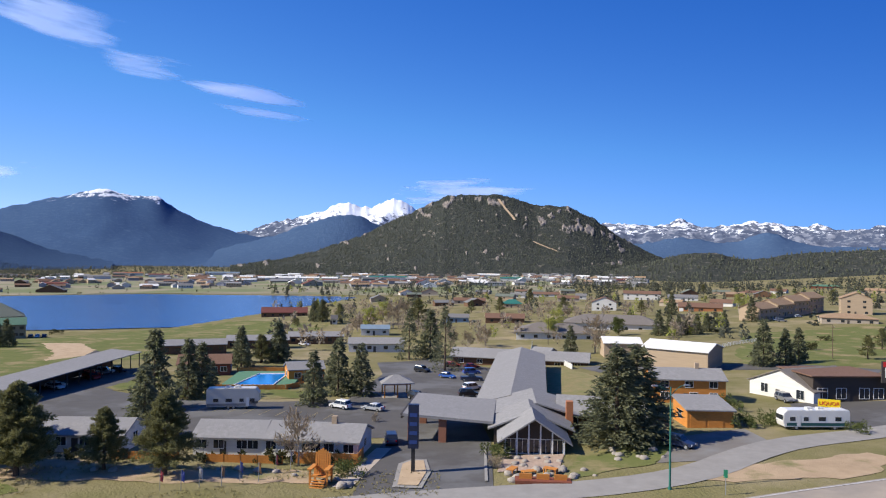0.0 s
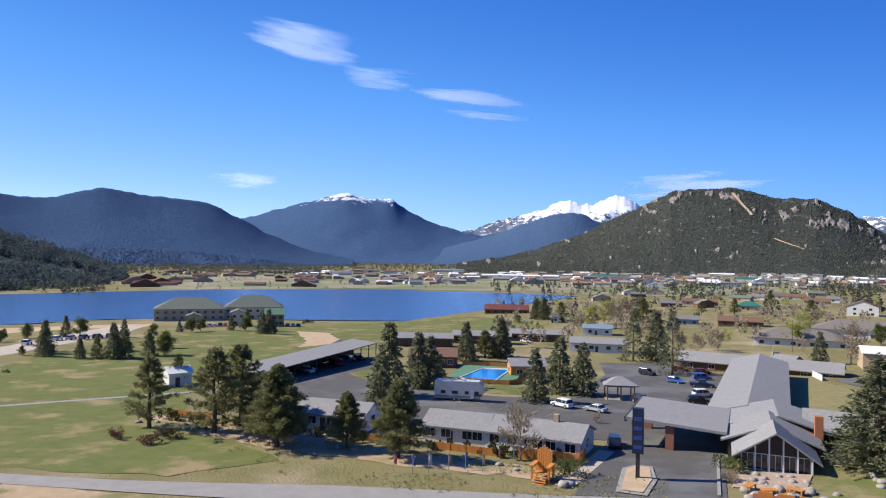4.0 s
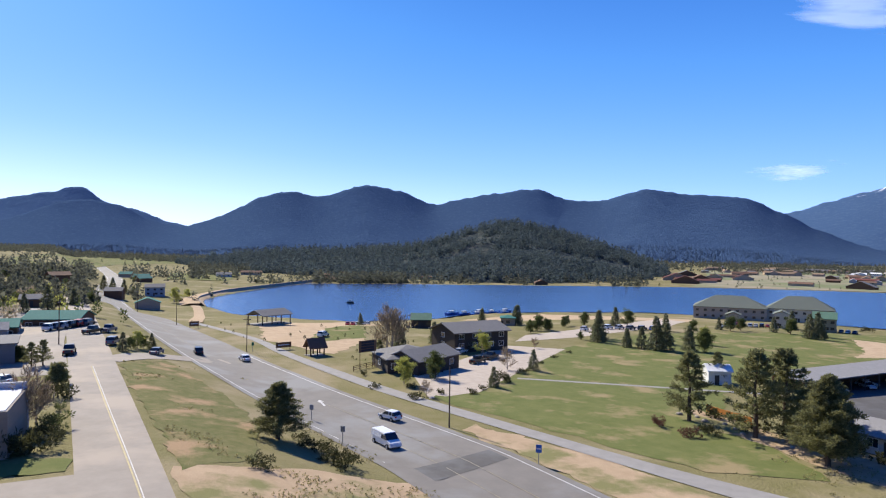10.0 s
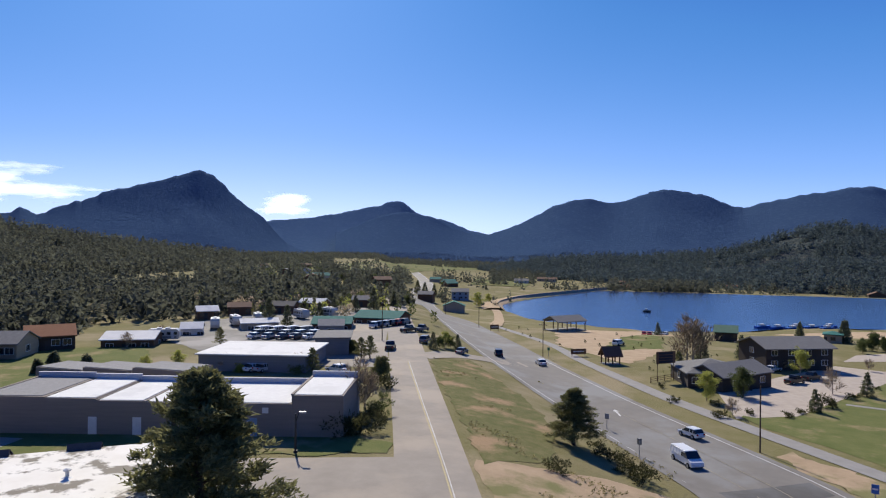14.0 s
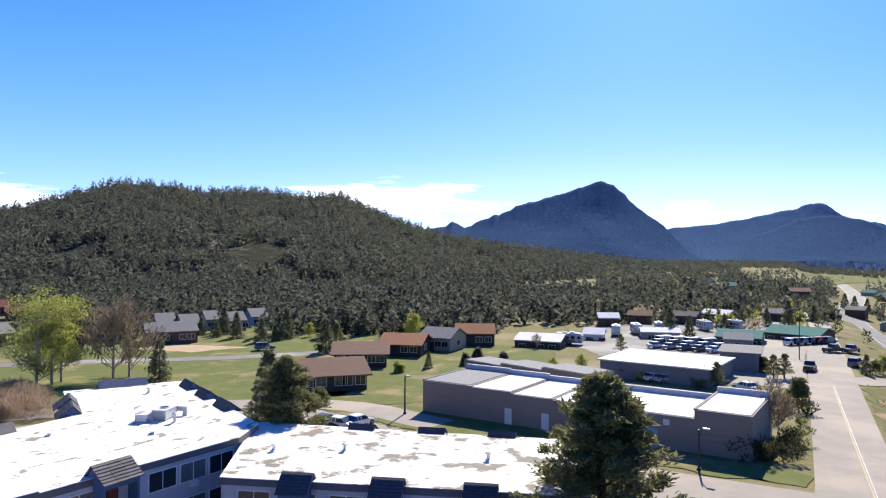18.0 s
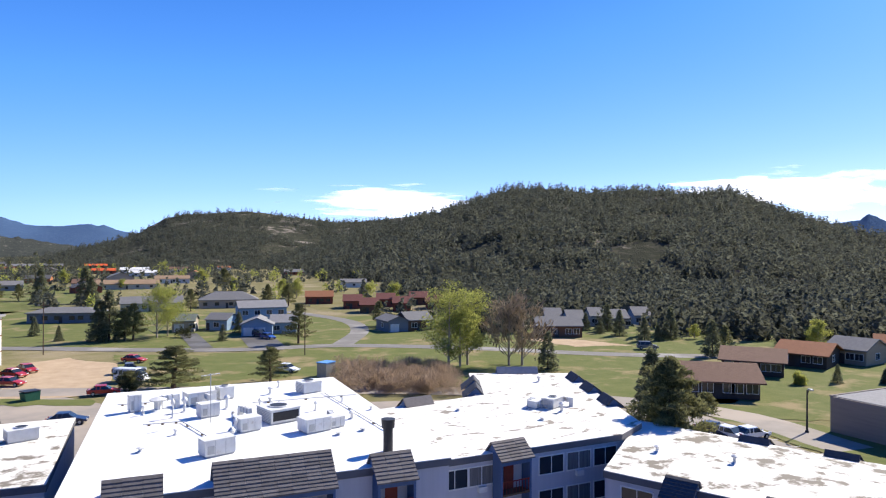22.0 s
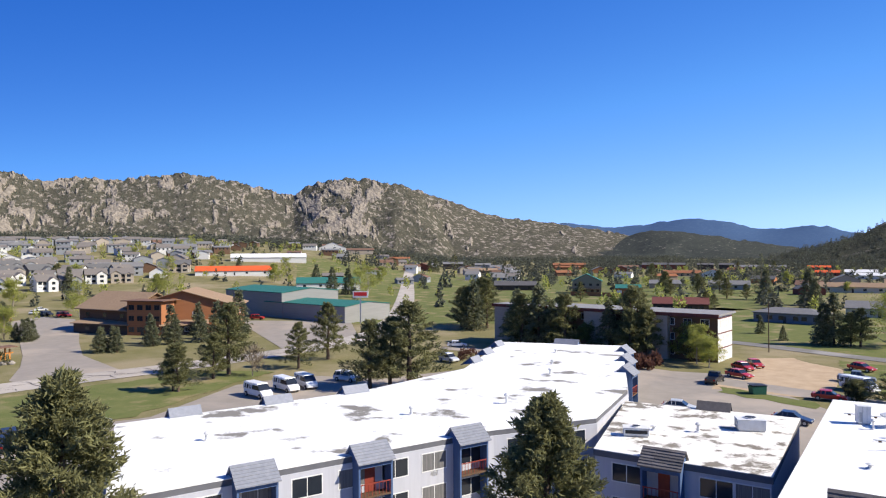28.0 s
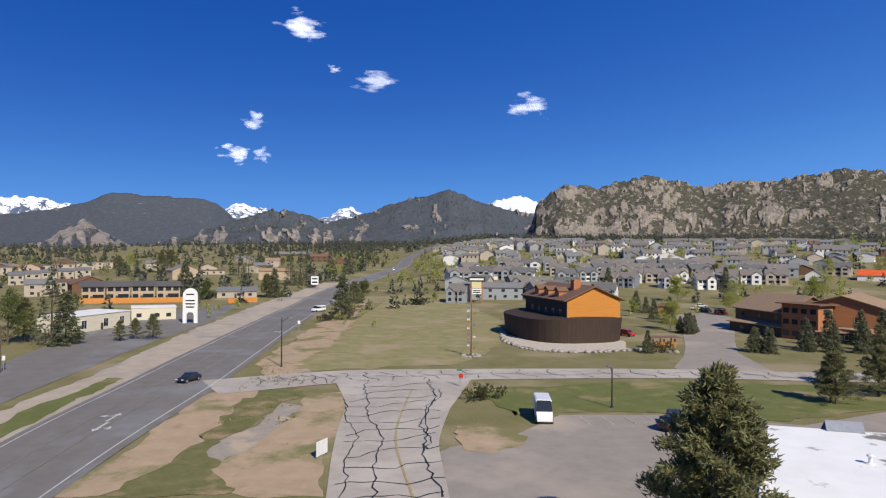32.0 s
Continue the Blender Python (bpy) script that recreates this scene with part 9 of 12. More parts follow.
house(320.2, 56.2, -80, 8.6, 11, wall='tan', roof='dark', storeys=2, windows=3, kind='shed', sh=2.9, rise=1.6, over=0.9, win=(2.2, 1.7), deck=False, label='two-storey tan apartment unit with dark brown roof', name='apartment_house', category='apartment house', group='apartment units')
house(322.7, 47.1, -82, 8.9, 11, wall='tan', roof='dark', storeys=2, windows=3, kind='gable', sh=2.9, rise=1.6, over=0.9, win=(2.2, 1.7), deck=False, label='two-storey tan apartment unit with dark brown roof', name='apartment_house', category='apartment house', group='apartment units')
house(323.6, 37.5, -84, 9.1, 11, wall='tan', roof='dark', storeys=2, windows=3, kind='shed', sh=2.9, rise=1.6, over=0.9, win=(2.2, 1.7), deck=False, label='two-storey tan apartment unit with dark brown roof', name='apartment_house', category='apartment house', group='apartment units')
house(324.4, 27.6, -85, 9.3, 11, wall='tan', roof='dark', storeys=2, windows=3, kind='gable', sh=2.9, rise=1.6, over=0.9, win=(2.2, 1.7), deck=False, label='two-storey tan apartment unit with dark brown roof', name='apartment_house', category='apartment house', group='apartment units')
house(206.2, 38.0, -32, 22.0, 12, wall='cream', roof='white', kind='flat', windows=3, sh=4.2, label='low cream shop with large windows', name='shop', category='shop', win=(1.8, 2.2), over=0.2)
house(240.0, 27.8, -84, 13.2, 10, wall='cream', roof='white', kind='flat', windows=3, sh=3.6, label='low cream shop wing', name='shop', category='shop', over=0.2)
house(512.7, 21.2, -88, 21.9, 10, wall='beige', roof='brown', kind='flat', storeys=1, windows=4, label='low tan motel with brown flat roof', category='motel')
house(329.0, 2.9, -91, 17.3, 10, wall='beige', roof='slate', windows=3, kind='shed', rise=1.5, label='tan house with sloping roof')
house(348.5, 84.1, -77, 12.3, 10, wall='beige', roof='slate', windows=2, storeys=2)
house(360.5, 74.0, -79, 12.3, 10, wall='beige', roof='brown', windows=2, storeys=2, kind='shed')
house(579.2, 155.2, -75, 10.9, 10, wall='beige', roof='slate', storeys=2, windows=2, kind='flat', label='tan apartment unit with flat roof', group='apartment units')
house(591.8, 146.1, -76, 11.3, 10, wall='beige', roof='tan', storeys=2, windows=2, kind='flat', label='tan apartment unit with flat roof', group='apartment units')
house(604.1, 136.3, -77, 11.8, 10, wall='beige', roof='slate', storeys=2, windows=2, kind='flat', label='tan apartment unit with flat roof', group='apartment units')
house(616.2, 125.6, -79, 12.2, 10, wall='beige', roof='tan', storeys=2, windows=2, kind='flat', label='tan apartment unit with flat roof', group='apartment units')
house(628.6, 114.3, -80, 12.7, 10, wall='beige', roof='slate', storeys=2, windows=2, kind='flat', label='tan apartment unit with flat roof', group='apartment units')
house(640.3, 102.1, -81, 13.2, 10, wall='beige', roof='tan', storeys=2, windows=2, kind='flat', label='tan apartment unit with flat roof', group='apartment units')
house(434.7, 112.6, -75, 7.5, 10, wall='beige', roof='slate', storeys=2, windows=2, kind='shed', rise=1.4, label='tan apartment unit with sloped roof', group='apartment units')
house(445.8, 107.3, -76, 7.8, 10, wall='beige', roof='slate', storeys=2, windows=2, kind='shed', rise=1.4, label='tan apartment unit with sloped roof', group='apartment units')
house(457.4, 101.5, -77, 8.1, 10, wall='beige', roof='slate', storeys=2, windows=2, kind='shed', rise=1.4, label='tan apartment unit with sloped roof', group='apartment units')
house(469.7, 95.3, -79, 8.5, 10, wall='beige', roof='slate', storeys=2, windows=2, kind='shed', rise=1.4, label='tan apartment unit with sloped roof', group='apartment units')
house(482.8, 88.6, -80, 8.9, 10, wall='beige', roof='slate', storeys=2, windows=2, kind='shed', rise=1.4, label='tan apartment unit with sloped roof', group='apartment units')
house(712.9, -83.6, -97, 21.9, 12, wall='brown', roof='brown', storeys=2, windows=4, label='brown timber inn with brown roof', category='inn')
house(658.8, -97.8, -99, 14.9, 10, wall='brown', roof='rust', windows=2, ridge='y')
house(875.8, -59.2, -95, 43.2, 14, wall='brown', roof='slate', windows=5)
house(588.7, -24.0, -92, 12.6, 10, wall='brown', roof='slate', windows=2)
house(346.9, -110.5, -108, 11.4, 10, wall='grey', roof='slate', storeys=2, windows=2, ridge='y', group='townhouses', label='grey-blue townhouse with slate roof')
house(302.4, -108.9, -111, 23.7, 10, wall='grey', roof='slate', storeys=2, windows=4, group='townhouses', label='grey-blue townhouse with slate roof')
house(308.4, -105.1, -109, 6.5, 9, wall='slate', roof='slate', storeys=2, windows=2, group='townhouses', label='grey-blue townhouse with slate roof')
house(224.5, -153.6, -125, 8.2, 6, wall='cedar', roof='brown', kind='hip', windows=1, label='small cedar gate hut with brown roof', name='hut', category='hut')
tree(38.1, -30.9, 14.5, 'pine', label='large bushy pine beside the hotel end', wide=0.92, seed=1)
tree(11.0, -44.9, 12.4, 'pine', label='bushy pine in the hotel courtyard', wide=1.0, seed=2)
tree(130.2, -116.2, 5.4, 'spruce')
tree(126.8, -117.3, 5.4, 'spruce')
tree(127.4, -128.5, 6.1, 'spruce')
tree(124.6, -132.7, 6.6, 'spruce')
tree(121.7, -138.4, 7.4, 'spruce')
tree(121.8, -144.4, 9.5, 'spruce')
tree(163.6, -123.5, 5.9, 'spruce')
tree(175.0, -125.4, 10.1, 'fresh')
tree(168.0, -123.5, 4.5, 'spruce')
tree(81.0, -86.9, 7.8, 'pine')
tree(84.0, -102.8, 13.1, 'pine')
tree(78.8, -102.9, 6.6, 'bare')
tree(76.0, -113.2, 8.8, 'pine')
tree(76.7, -125.1, 11.7, 'pine')
tree(210.2, -178.3, 15.1, 'fresh')
tree(320.6, -336.6, 14.8, 'fresh')
tree(311.9, -368.2, 14.4, 'fresh')
tree(266.7, -383.9, 14.9, 'fresh')
tree(249.3, -346.6, 13.0, 'fresh')
tree(166.9, -310.5, 18.0, 'fresh')
tree(164.0, -296.9, 16.3, 'fresh')
tree(215.6, -339.3, 12.4, 'far_spruce')
tree(192.2, -317.8, 12.6, 'far_spruce')
tree(178.2, -310.2, 13.2, 'far_spruce')
tree(318.1, -244.4, 8.5, 'pine')
tree(358.1, -289.0, 9.0, 'pine')
tree(423.6, -409.5, 10.8, 'fresh')
tree(674.8, -622.2, 11, 'fresh')
tree(917.4, -1023.4, 11, 'fresh')
tree(121.9, -153.3, 11.8, 'spruce')
tree(232.4, -193.6, 7.6, 'fresh')
tree(202.3, -394.9, 12.6, 'fresh')
tree(315.2, -396.7, 8.3, 'far_spruce')
tree(270.8, -631.8, 11.8, 'far_spruce')
tree(267.5, -639.2, 13.9, 'far_spruce')
tree(53.2, -99.5, 11.3, 'pine')
tree(47.5, -102.3, 14.1, 'pine', wide=1.2)
tree(51.2, -102.7, 11.4, 'pine')
tree(185.8, 38.9, 18.0, 'spruce')
tree(184.9, 35.7, 12.3, 'spruce')
tree(187.6, 24.4, 5.1, 'pine')
tree(190.1, 21.1, 5.3, 'pine')
tree(188.6, 16.8, 6.3, 'pine')
tree(565.6, 65.9, 15.8, 'fresh')
tree(539.6, 70.7, 12.7, 'pine')
tree(481.0, 38.4, 16.6, 'pine')
tree(529.6, 35.7, 16.9, 'pine')
tree(498.0, -9.8, 20, 'far_spruce')
tree(497.3, -16.4, 19.2, 'far_spruce')
tree(329.3, -22.4, 12.8, 'far_spruce')
tree(400.9, -36.0, 16.9, 'far_spruce')
tree(400.4, -41.5, 20, 'far_spruce')
tree(329.9, -18.9, 11.0, 'pine')
tree(512.9, -74.7, 17.5, 'far_spruce')
tree(510.9, -90.6, 20, 'far_spruce')
tree(229.2, -37.4, 14.4, 'spruce')
tree(259.2, -46.8, 11.2, 'pine')
tree(332.5, -64.8, 8.6, 'dull')
tree(323.7, 7.0, 9.6, 'dull')
tree(188.0, 48.6, 14.1, 'dull')
tree(194.4, 46.8, 10.8, 'pine')
tree(456.5, -138.7, 19.1, 'fresh')
tree(291.3, -78.7, 2.4, 'bush')
tree(290.5, -82.9, 2.4, 'bush')
tree(223.8, -31.5, 2.4, 'bush')
tree(367.1, 18.2, 14.8, 'far_spruce')
tree(335.9, -200.7, 10.9, 'far_spruce')
tree(382.3, -204.9, 11.4, 'fresh')
tree(267.1, -195.2, 13.4, 'fresh')
tree(192.1, -137.4, 8.3, 'spruce')
tree(235.9, -153.3, 7.7, 'far_spruce')
tree(227.0, -151.8, 6.0, 'far_spruce')
tree(205.2, -140.4, 6.8, 'far_spruce')
tree(166.5, -124.3, 5.4, 'spruce')
tree(166.0, -126.6, 5.0, 'spruce')
tree(129.8, -115.1, 5.7, 'spruce')
tree(129.1, -118.3, 5.7, 'spruce')
tree(131.2, -131.5, 7.1, 'spruce')
tree(132.6, -140.0, 8.6, 'spruce')
tree(133.6, -150.9, 8.4, 'spruce')
tree(316.3, -243.7, 7.9, 'pine')
tree(356.0, -285.7, 8.5, 'pine')
tree(304.9, -252.3, 11.5, 'far_spruce')
tree(82.2, -87.1, 7.6, 'pine')
tree(83.6, -98.2, 8.1, 'pine')
tree(135.0, -90.8, 4.9, 'spruce')
tree(135.3, -94.2, 2.4, 'bush')
tree(338.3, -285.5, 11.7, 'fresh')
tree(968.9, -464.7, 11, 'fresh')
tree(285.8, -135.2, 9.0, 'fresh')
tree(358.7, -226.2, 9.4, 'fresh')
tree(1162.5, -767.9, 11, 'fresh')
tree(245.0, -256.2, 14.2, 'fresh')
tree(254.1, -258.7, 11.9, 'fresh')
tree(456.3, -506.8, 16.8, 'fresh')
tree(854.2, -785.9, 11, 'fresh')
tree(98.8, -37.6, 2.4, 'bush')
car(124.9, 5.5, 143, 'sedan', 'black', label='black sedan driving on the highway', group='cars on the highway')
car(261.3, -33.8, 126, 'van', 'white', group='cars on the highway')
car(545.6, -130.5, -13, 'cargo', 'white', group='cars on the highway')
car(435.7, -108.5, 26, 'sedan', 'navy', group='cars on the highway')
car(84.5, -40.7, 159, 'shuttle', 'white', label='tall white shuttle van parked in the lot')
car(76.3, -55.4, 150, 'suv', 'black')
car(226.5, -177.7, -77, 'suv', 'black')
car(217.5, -177.8, -101, 'suv', 'red')
car(235.9, -180.8, -71, 'sedan', 'white')
car(164.4, -104.1, -166, 'suv', 'red', label='red car behind the timber stand')

# ---- single buildings ----
def side_box(e, name, x0, x1, y0, y1, z0, z1, m, label=""):
    return part(name, boxm(x0, x1, y0, y1, z0, z1), m, e, label)


# long warehouse east of the hotel
wh = thing("warehouse", -85.8, -45.7, 83.3, "long tan-grey block warehouse with stepped white roofs", "warehouse", z=0)
secs = ((0, 7.6, 4.35, "grey"), (7.6, 13.8, 4.2, "white"), (13.8, 19.4, 3.95, "white"), (19.4, 36.6, 3.85, "white"), (36.6, 42.6, 4.85, "white"))
for a, b, hh, rc in secs:
    side_box(wh, "wall", a, b - 0.01, 0, 12, -1, hh, WALL["warehouse"], "tan-grey painted block wall")
    side_box(wh, "roof", a + 0.25, b - 0.25, 0.3, 11.7, hh - 0.02, hh + 0.08, ROOF[rc], "flat %s roof" % rc)
    side_box(wh, "parapet", a, b - 0.02, 11.7, 12.15, hh - 0.1, hh + 0.75, M_SIDING, "pale blue-grey parapet")
    side_box(wh, "coping", a - 0.1, a + 0.22, -0.05, 12, hh + 0.002, hh + 0.16, WALL["warehouse"])
side_box(wh, "wall", 19.4, 42.6, 12.16, 13.5, -1, 4.0, M_SIDING)
for px in (13.4, 18.6, 29.5):
    door_part(wh, px, 0, 0, 1.0, 2.1, 0, M_TRIM)
window_part(wh, 23.0, 0, 0.9, 0.8, 1.2, 0)
side_box(wh, "wall_vent", 33.2, 33.9, -0.06, 0.02, 2.75, 3.4, M_TRIM)
side_box(wh, "door", 31.4, 32.6, -0.06, 0.02, 0, 2.2, WALL["blue"], "pale blue door")
w2 = thing("warehouse", -102, -52, 66, "low brown warehouse wing behind the white roofs", "warehouse", z=0)
for k in range(3):
    side_box(w2, "wall", -2 + k * 9, 6.9 + k * 9, 8, 14, -1, 3.6 + k * 0.5, WALL["warehouse"])
    side_box(w2, "roof", -1.8 + k * 9, 6.7 + k * 9, 8.2, 13.8, 3.59 + k * 0.5, 3.7 + k * 0.5, ROOF["grey"])

# three-storey apartment block behind the hotel
ap = thing("apartment_block", 51.7, -163, 163, "three-storey tan and brown apartment block with flat roof", "apartment block", z=0)
side_box(ap, "wall", 0, 52.5, 0, 9, -1, 9.2, WALL["brown"], "dark brown recessed wall")
side_box(ap, "roof", -0.6, 53.1, -1.6, 9.6, 9.2, 9.6, ROOF["grey"], "flat grey roof with maroon edge")
side_box(ap, "roof_edge", -0.7, 53.2, -1.7, -1.55, 8.9, 9.62, ROOF["maroon"])
for a in (0, 12, 24, 36.5):
    side_box(ap, "wall_panel", a, a + 6.4, -1.5, 0.05, -1, 9.0, WALL["beige"], "tall tan stucco panel")
for s in range(3):
    for a in (6, 9.5, 12, 20, 23.5, 26, 30, 33.5, 43, 46.5, 50):
        window_part(ap, a, 0, s * 3 + 1.0, 1.6, 1.3, 0)
    for b in (2.5, 6):
        window_part(ap, 52.5, b, s * 3 + 1.0, 1.6, 1.2, 90)
    side_box(ap, "balcony", 5, 13.5, -1.3, 0, s * 3 + 0.1, s * 3 + 0.3, M_WOOD)
    side_box(ap, "wall_band", 52.52, 52.6, 0.2, 8.8, s * 3 + 2.55, s * 3 + 2.75, ROOF["maroon"])
side_box(ap, "wall_end", 52.505, 52.53, 0.0, 9, -1, 9.19, WALL["white"], "white stucco end wall")

# round dark hull with a timber house on it
ark = thing("boat_house", 155.5, -74.6, -91.6, "boat-shaped dark timber building with orange gabled house", "restaurant", z=0)
bm = bmesh.new()
ring0, ring1 = [], []
NH = 40
for k in range(NH):
    a = 2 * math.pi * k / NH
    px, py = 12 + 13 * math.copysign(abs(math.cos(a)) ** 0.7, math.cos(a)), 15 + 17 * math.copysign(abs(math.sin(a)) ** 0.7, math.sin(a))
    ring0.append(bm.verts.new((px, py, -0.6)))
    ring1.append(bm.verts.new((12 + (px - 12) * 1.04, 15 + (py - 15) * 1.04, 5.7 + 0.6 * abs(math.sin(a)) ** 6)))
for k in range(NH):
    bm.faces.new((ring0[k], ring0[(k + 1) % NH], ring1[(k + 1) % NH], ring1[k]))
bm.faces.new(ring1)
bmesh.ops.recalc_face_normals(bm, faces=bm.faces[:])
part("hull", bm, mat("hull_planks", (0.055, 0.035, 0.025), (0.035, 0.023, 0.017), scale=1.2, rough=0.8, stretch=(2.5, 2.5, 0.15), bump=0.2), ark, "dark vertical hull planks")
bm = wall_bm("gable", 15, 27, 10.5, 3.2, "y")
for v in bm.verts:
    v.co += Vector((8.3, 3.2, 0))
part("wall", bm, mat("orange_cladding", (0.50, 0.20, 0.035), (0.42, 0.165, 0.03), scale=1, rough=0.8, stretch=(0.3, 0.3, 6)), ark, "orange-stained timber gable wall")
bm = roof_bm("gable", 15, 27, 10.5, 3.2, 1.2, 0.3, "y")
for v in bm.verts:
    v.co += Vector((8.3, 3.2, 0))
rf = part("roof", bm, ROOF["brown"], ark)
for k in range(3):
    bm = roof_bm("gable", 2.6, 2.6, 12.5, 0.8, 0.3, 0.15, "x")
    for v in bm.verts:
        v.co = Vector((v.co.x + 8.6, v.co.y + 9 + k * 6.5, v.co.z))
    part("dormer_roof", bm, ROOF["brown"], rf)
    part("dormer", boxm(8.7, 11.3, 9.0 + k * 6.5, 11.6 + k * 6.5, 10.6, 12.6), WALL["cedar"], rf)
part("side_wall", boxm(8.2, 8.32, 3.3, 30.1, 5.0, 10.4), WALL["dark"], ark, "dark timber side wall")
side_box(ark, "chimney", 12.5, 14.5, 8.0, 10.0, 12, 15.4, WALL["cedar"])
for k in range(5):
    window_part(ark, 8.2, 7 + k * 4.5, 6.3, 1.6, 1.5, -90, M_DARKTRIM)

# lodge: long building, office, canopy, carport
house(7.0, 128, -8, 11.5, 70, wall="brown", roof="grey", ridge="y", rise=1.6, windows=2, side=16, over=0.9, name="lodge_row", label="very long brown lodge wing with grey shingle roof", group="lodge buildings", category="motel")
house(3.0, 209, -14, 40, 9, wall="brown", roof="grey", windows=7, over=0.9, name="lodge_row", label="brown cross wing with grey roof", group="lodge buildings", category="motel")
of = thing("lodge_office", 9.3, 102.3, -4, "lodge office with stepped grey gables and glass front", "office", "lodge buildings")
for x0, w_, y0, d_, h_, ri in ((0, 8.8, 0, 7, 2.5, 2.9), (-1.4, 11.4, 6.0, 9, 2.6, 2.3), (-0.6, 12.4, 14, 12, 3.0, 1.7)):
    bm = wall_bm("gable", w_, d_, h_, ri, "y")
    for v in bm.verts:
        v.co += Vector((x0, y0, 0))
    part("wall", bm, WALL["dark"], of)
    bm = roof_bm("gable", w_, d_, h_, ri, 1.0, 0.25, "y")
    for v in bm.verts:
        v.co += Vector((x0, y0 - (0.9 if y0 == 0 else 0), 0))
    part("roof", bm, ROOF["grey"], of, "grey shingle gable roof")
for k in range(5):
    window_part(of, 1.0 + k * 1.7, 0, 0.3, 1.4, 2.0, 0, M_TRIM)
for k in range(6):
    side_box(of, "porch_post", 0.1 + k * 1.7, 0.3 + k * 1.7, -0.8, -0.6, -0.5, 2.5 + 2.6 * (1 - abs(k - 2.5) / 2.5), M_TRIM)
side_box(of, "chimney", 10.3, 11.4, 11.8, 13.0, 0, 5.6, mat("brick_chimney", (0.42, 0.17, 0.08), (0.3, 0.12, 0.06), scale=5, rough=0.9, stretch=(1, 1, 3)))
house(20, 118, -10, 14, 9, wall="brown", roof="grey", windows=3, over=0.8, name="lodge_row", label="low side wing of the office", group="lodge buildings", category="motel")
cp = thing("entrance_canopy", 2.6, 118, -6, "wide grey drive-through canopy on stone piers", "canopy", "lodge buildings")
bm = bmesh.new()
prism(bm, [(-8, 4.3), (6.5, 3.5), (6.5, 3.9), (-8, 4.7)], -8.5, 9)
part("roof", bm, ROOF["grey"], cp)
for px, py in ((-6.5, -7), (-6.5, 7), (-1.5, -7.4)):
    side_box(cp, "pier", px - 0.6, px + 0.6, py - 0.6, py + 0.6, -0.8, 4.2, mat("brick_pier", (0.3, 0.13, 0.08), (0.22, 0.1, 0.06), scale=6, rough=0.9))
side_box(cp, "fascia_beam", -8.1, -7.8, -8.5, 9, 3.9, 4.72, M_DARKTRIM)


def carport(x, y, rot, length, w, h, label, wall=True):
    e = thing("carport", x, y, rot, label, "carport", "carports of the lodge")
    part("roof", roof_bm("shed", length, w, h, 0.6, 0.3), ROOF["grey"], e)
    if wall:
        part("wall", boxm(0, length, w - 0.3, w, -1, h + 0.4), WALL["brown"], e)
    for k in range(int(length / 5) + 1):
        side_box(e, "post", k * 5 - 0.1, k * 5 + 0.1, 0.1, 0.3, -0.8, h, M_DARKTRIM)


carport(-86.0, 134, 88, 60, 8, 2.9, "long open carport with grey shingle roof")

# pool with its deck and fences
pool = thing("swimming_pool", -52, 161.5, 4, "bright blue swimming pool with green deck", "pool")
part("deck", boxm(0, 17, 0, 24, -1.2, 0.32), mat("green_deck", (0.10, 0.22, 0.13), (0.08, 0.18, 0.11), scale=0.7, rough=0.85), pool, "green painted pool deck")
bm = bmesh.new()
v = [bm.verts.new(p) for p in ((3.2, 3, 0.35), (12.4, 3, 0.35), (13.4, 20, 0.35), (6, 19.5, 0.35))]
bm.faces.new(v)
part("water", bm, mat("pool_water", (0.01, 0.22, 0.62), (0.01, 0.2, 0.55), scale=0.8, rough=0.12, spec=0.5), pool, "clear turquoise pool water")
bm = bmesh.new()
for a, b in (((3.2, 3), (12.4, 3)), ((12.4, 3), (13.4, 20)), ((13.4, 20), (6, 19.5)), ((6, 19.5), (3.2, 3))):
    tube(bm, (a[0], a[1], 0.36), (b[0], b[1], 0.36), 0.2, n=6)
part("coping", bm, M_TRIM, pool)


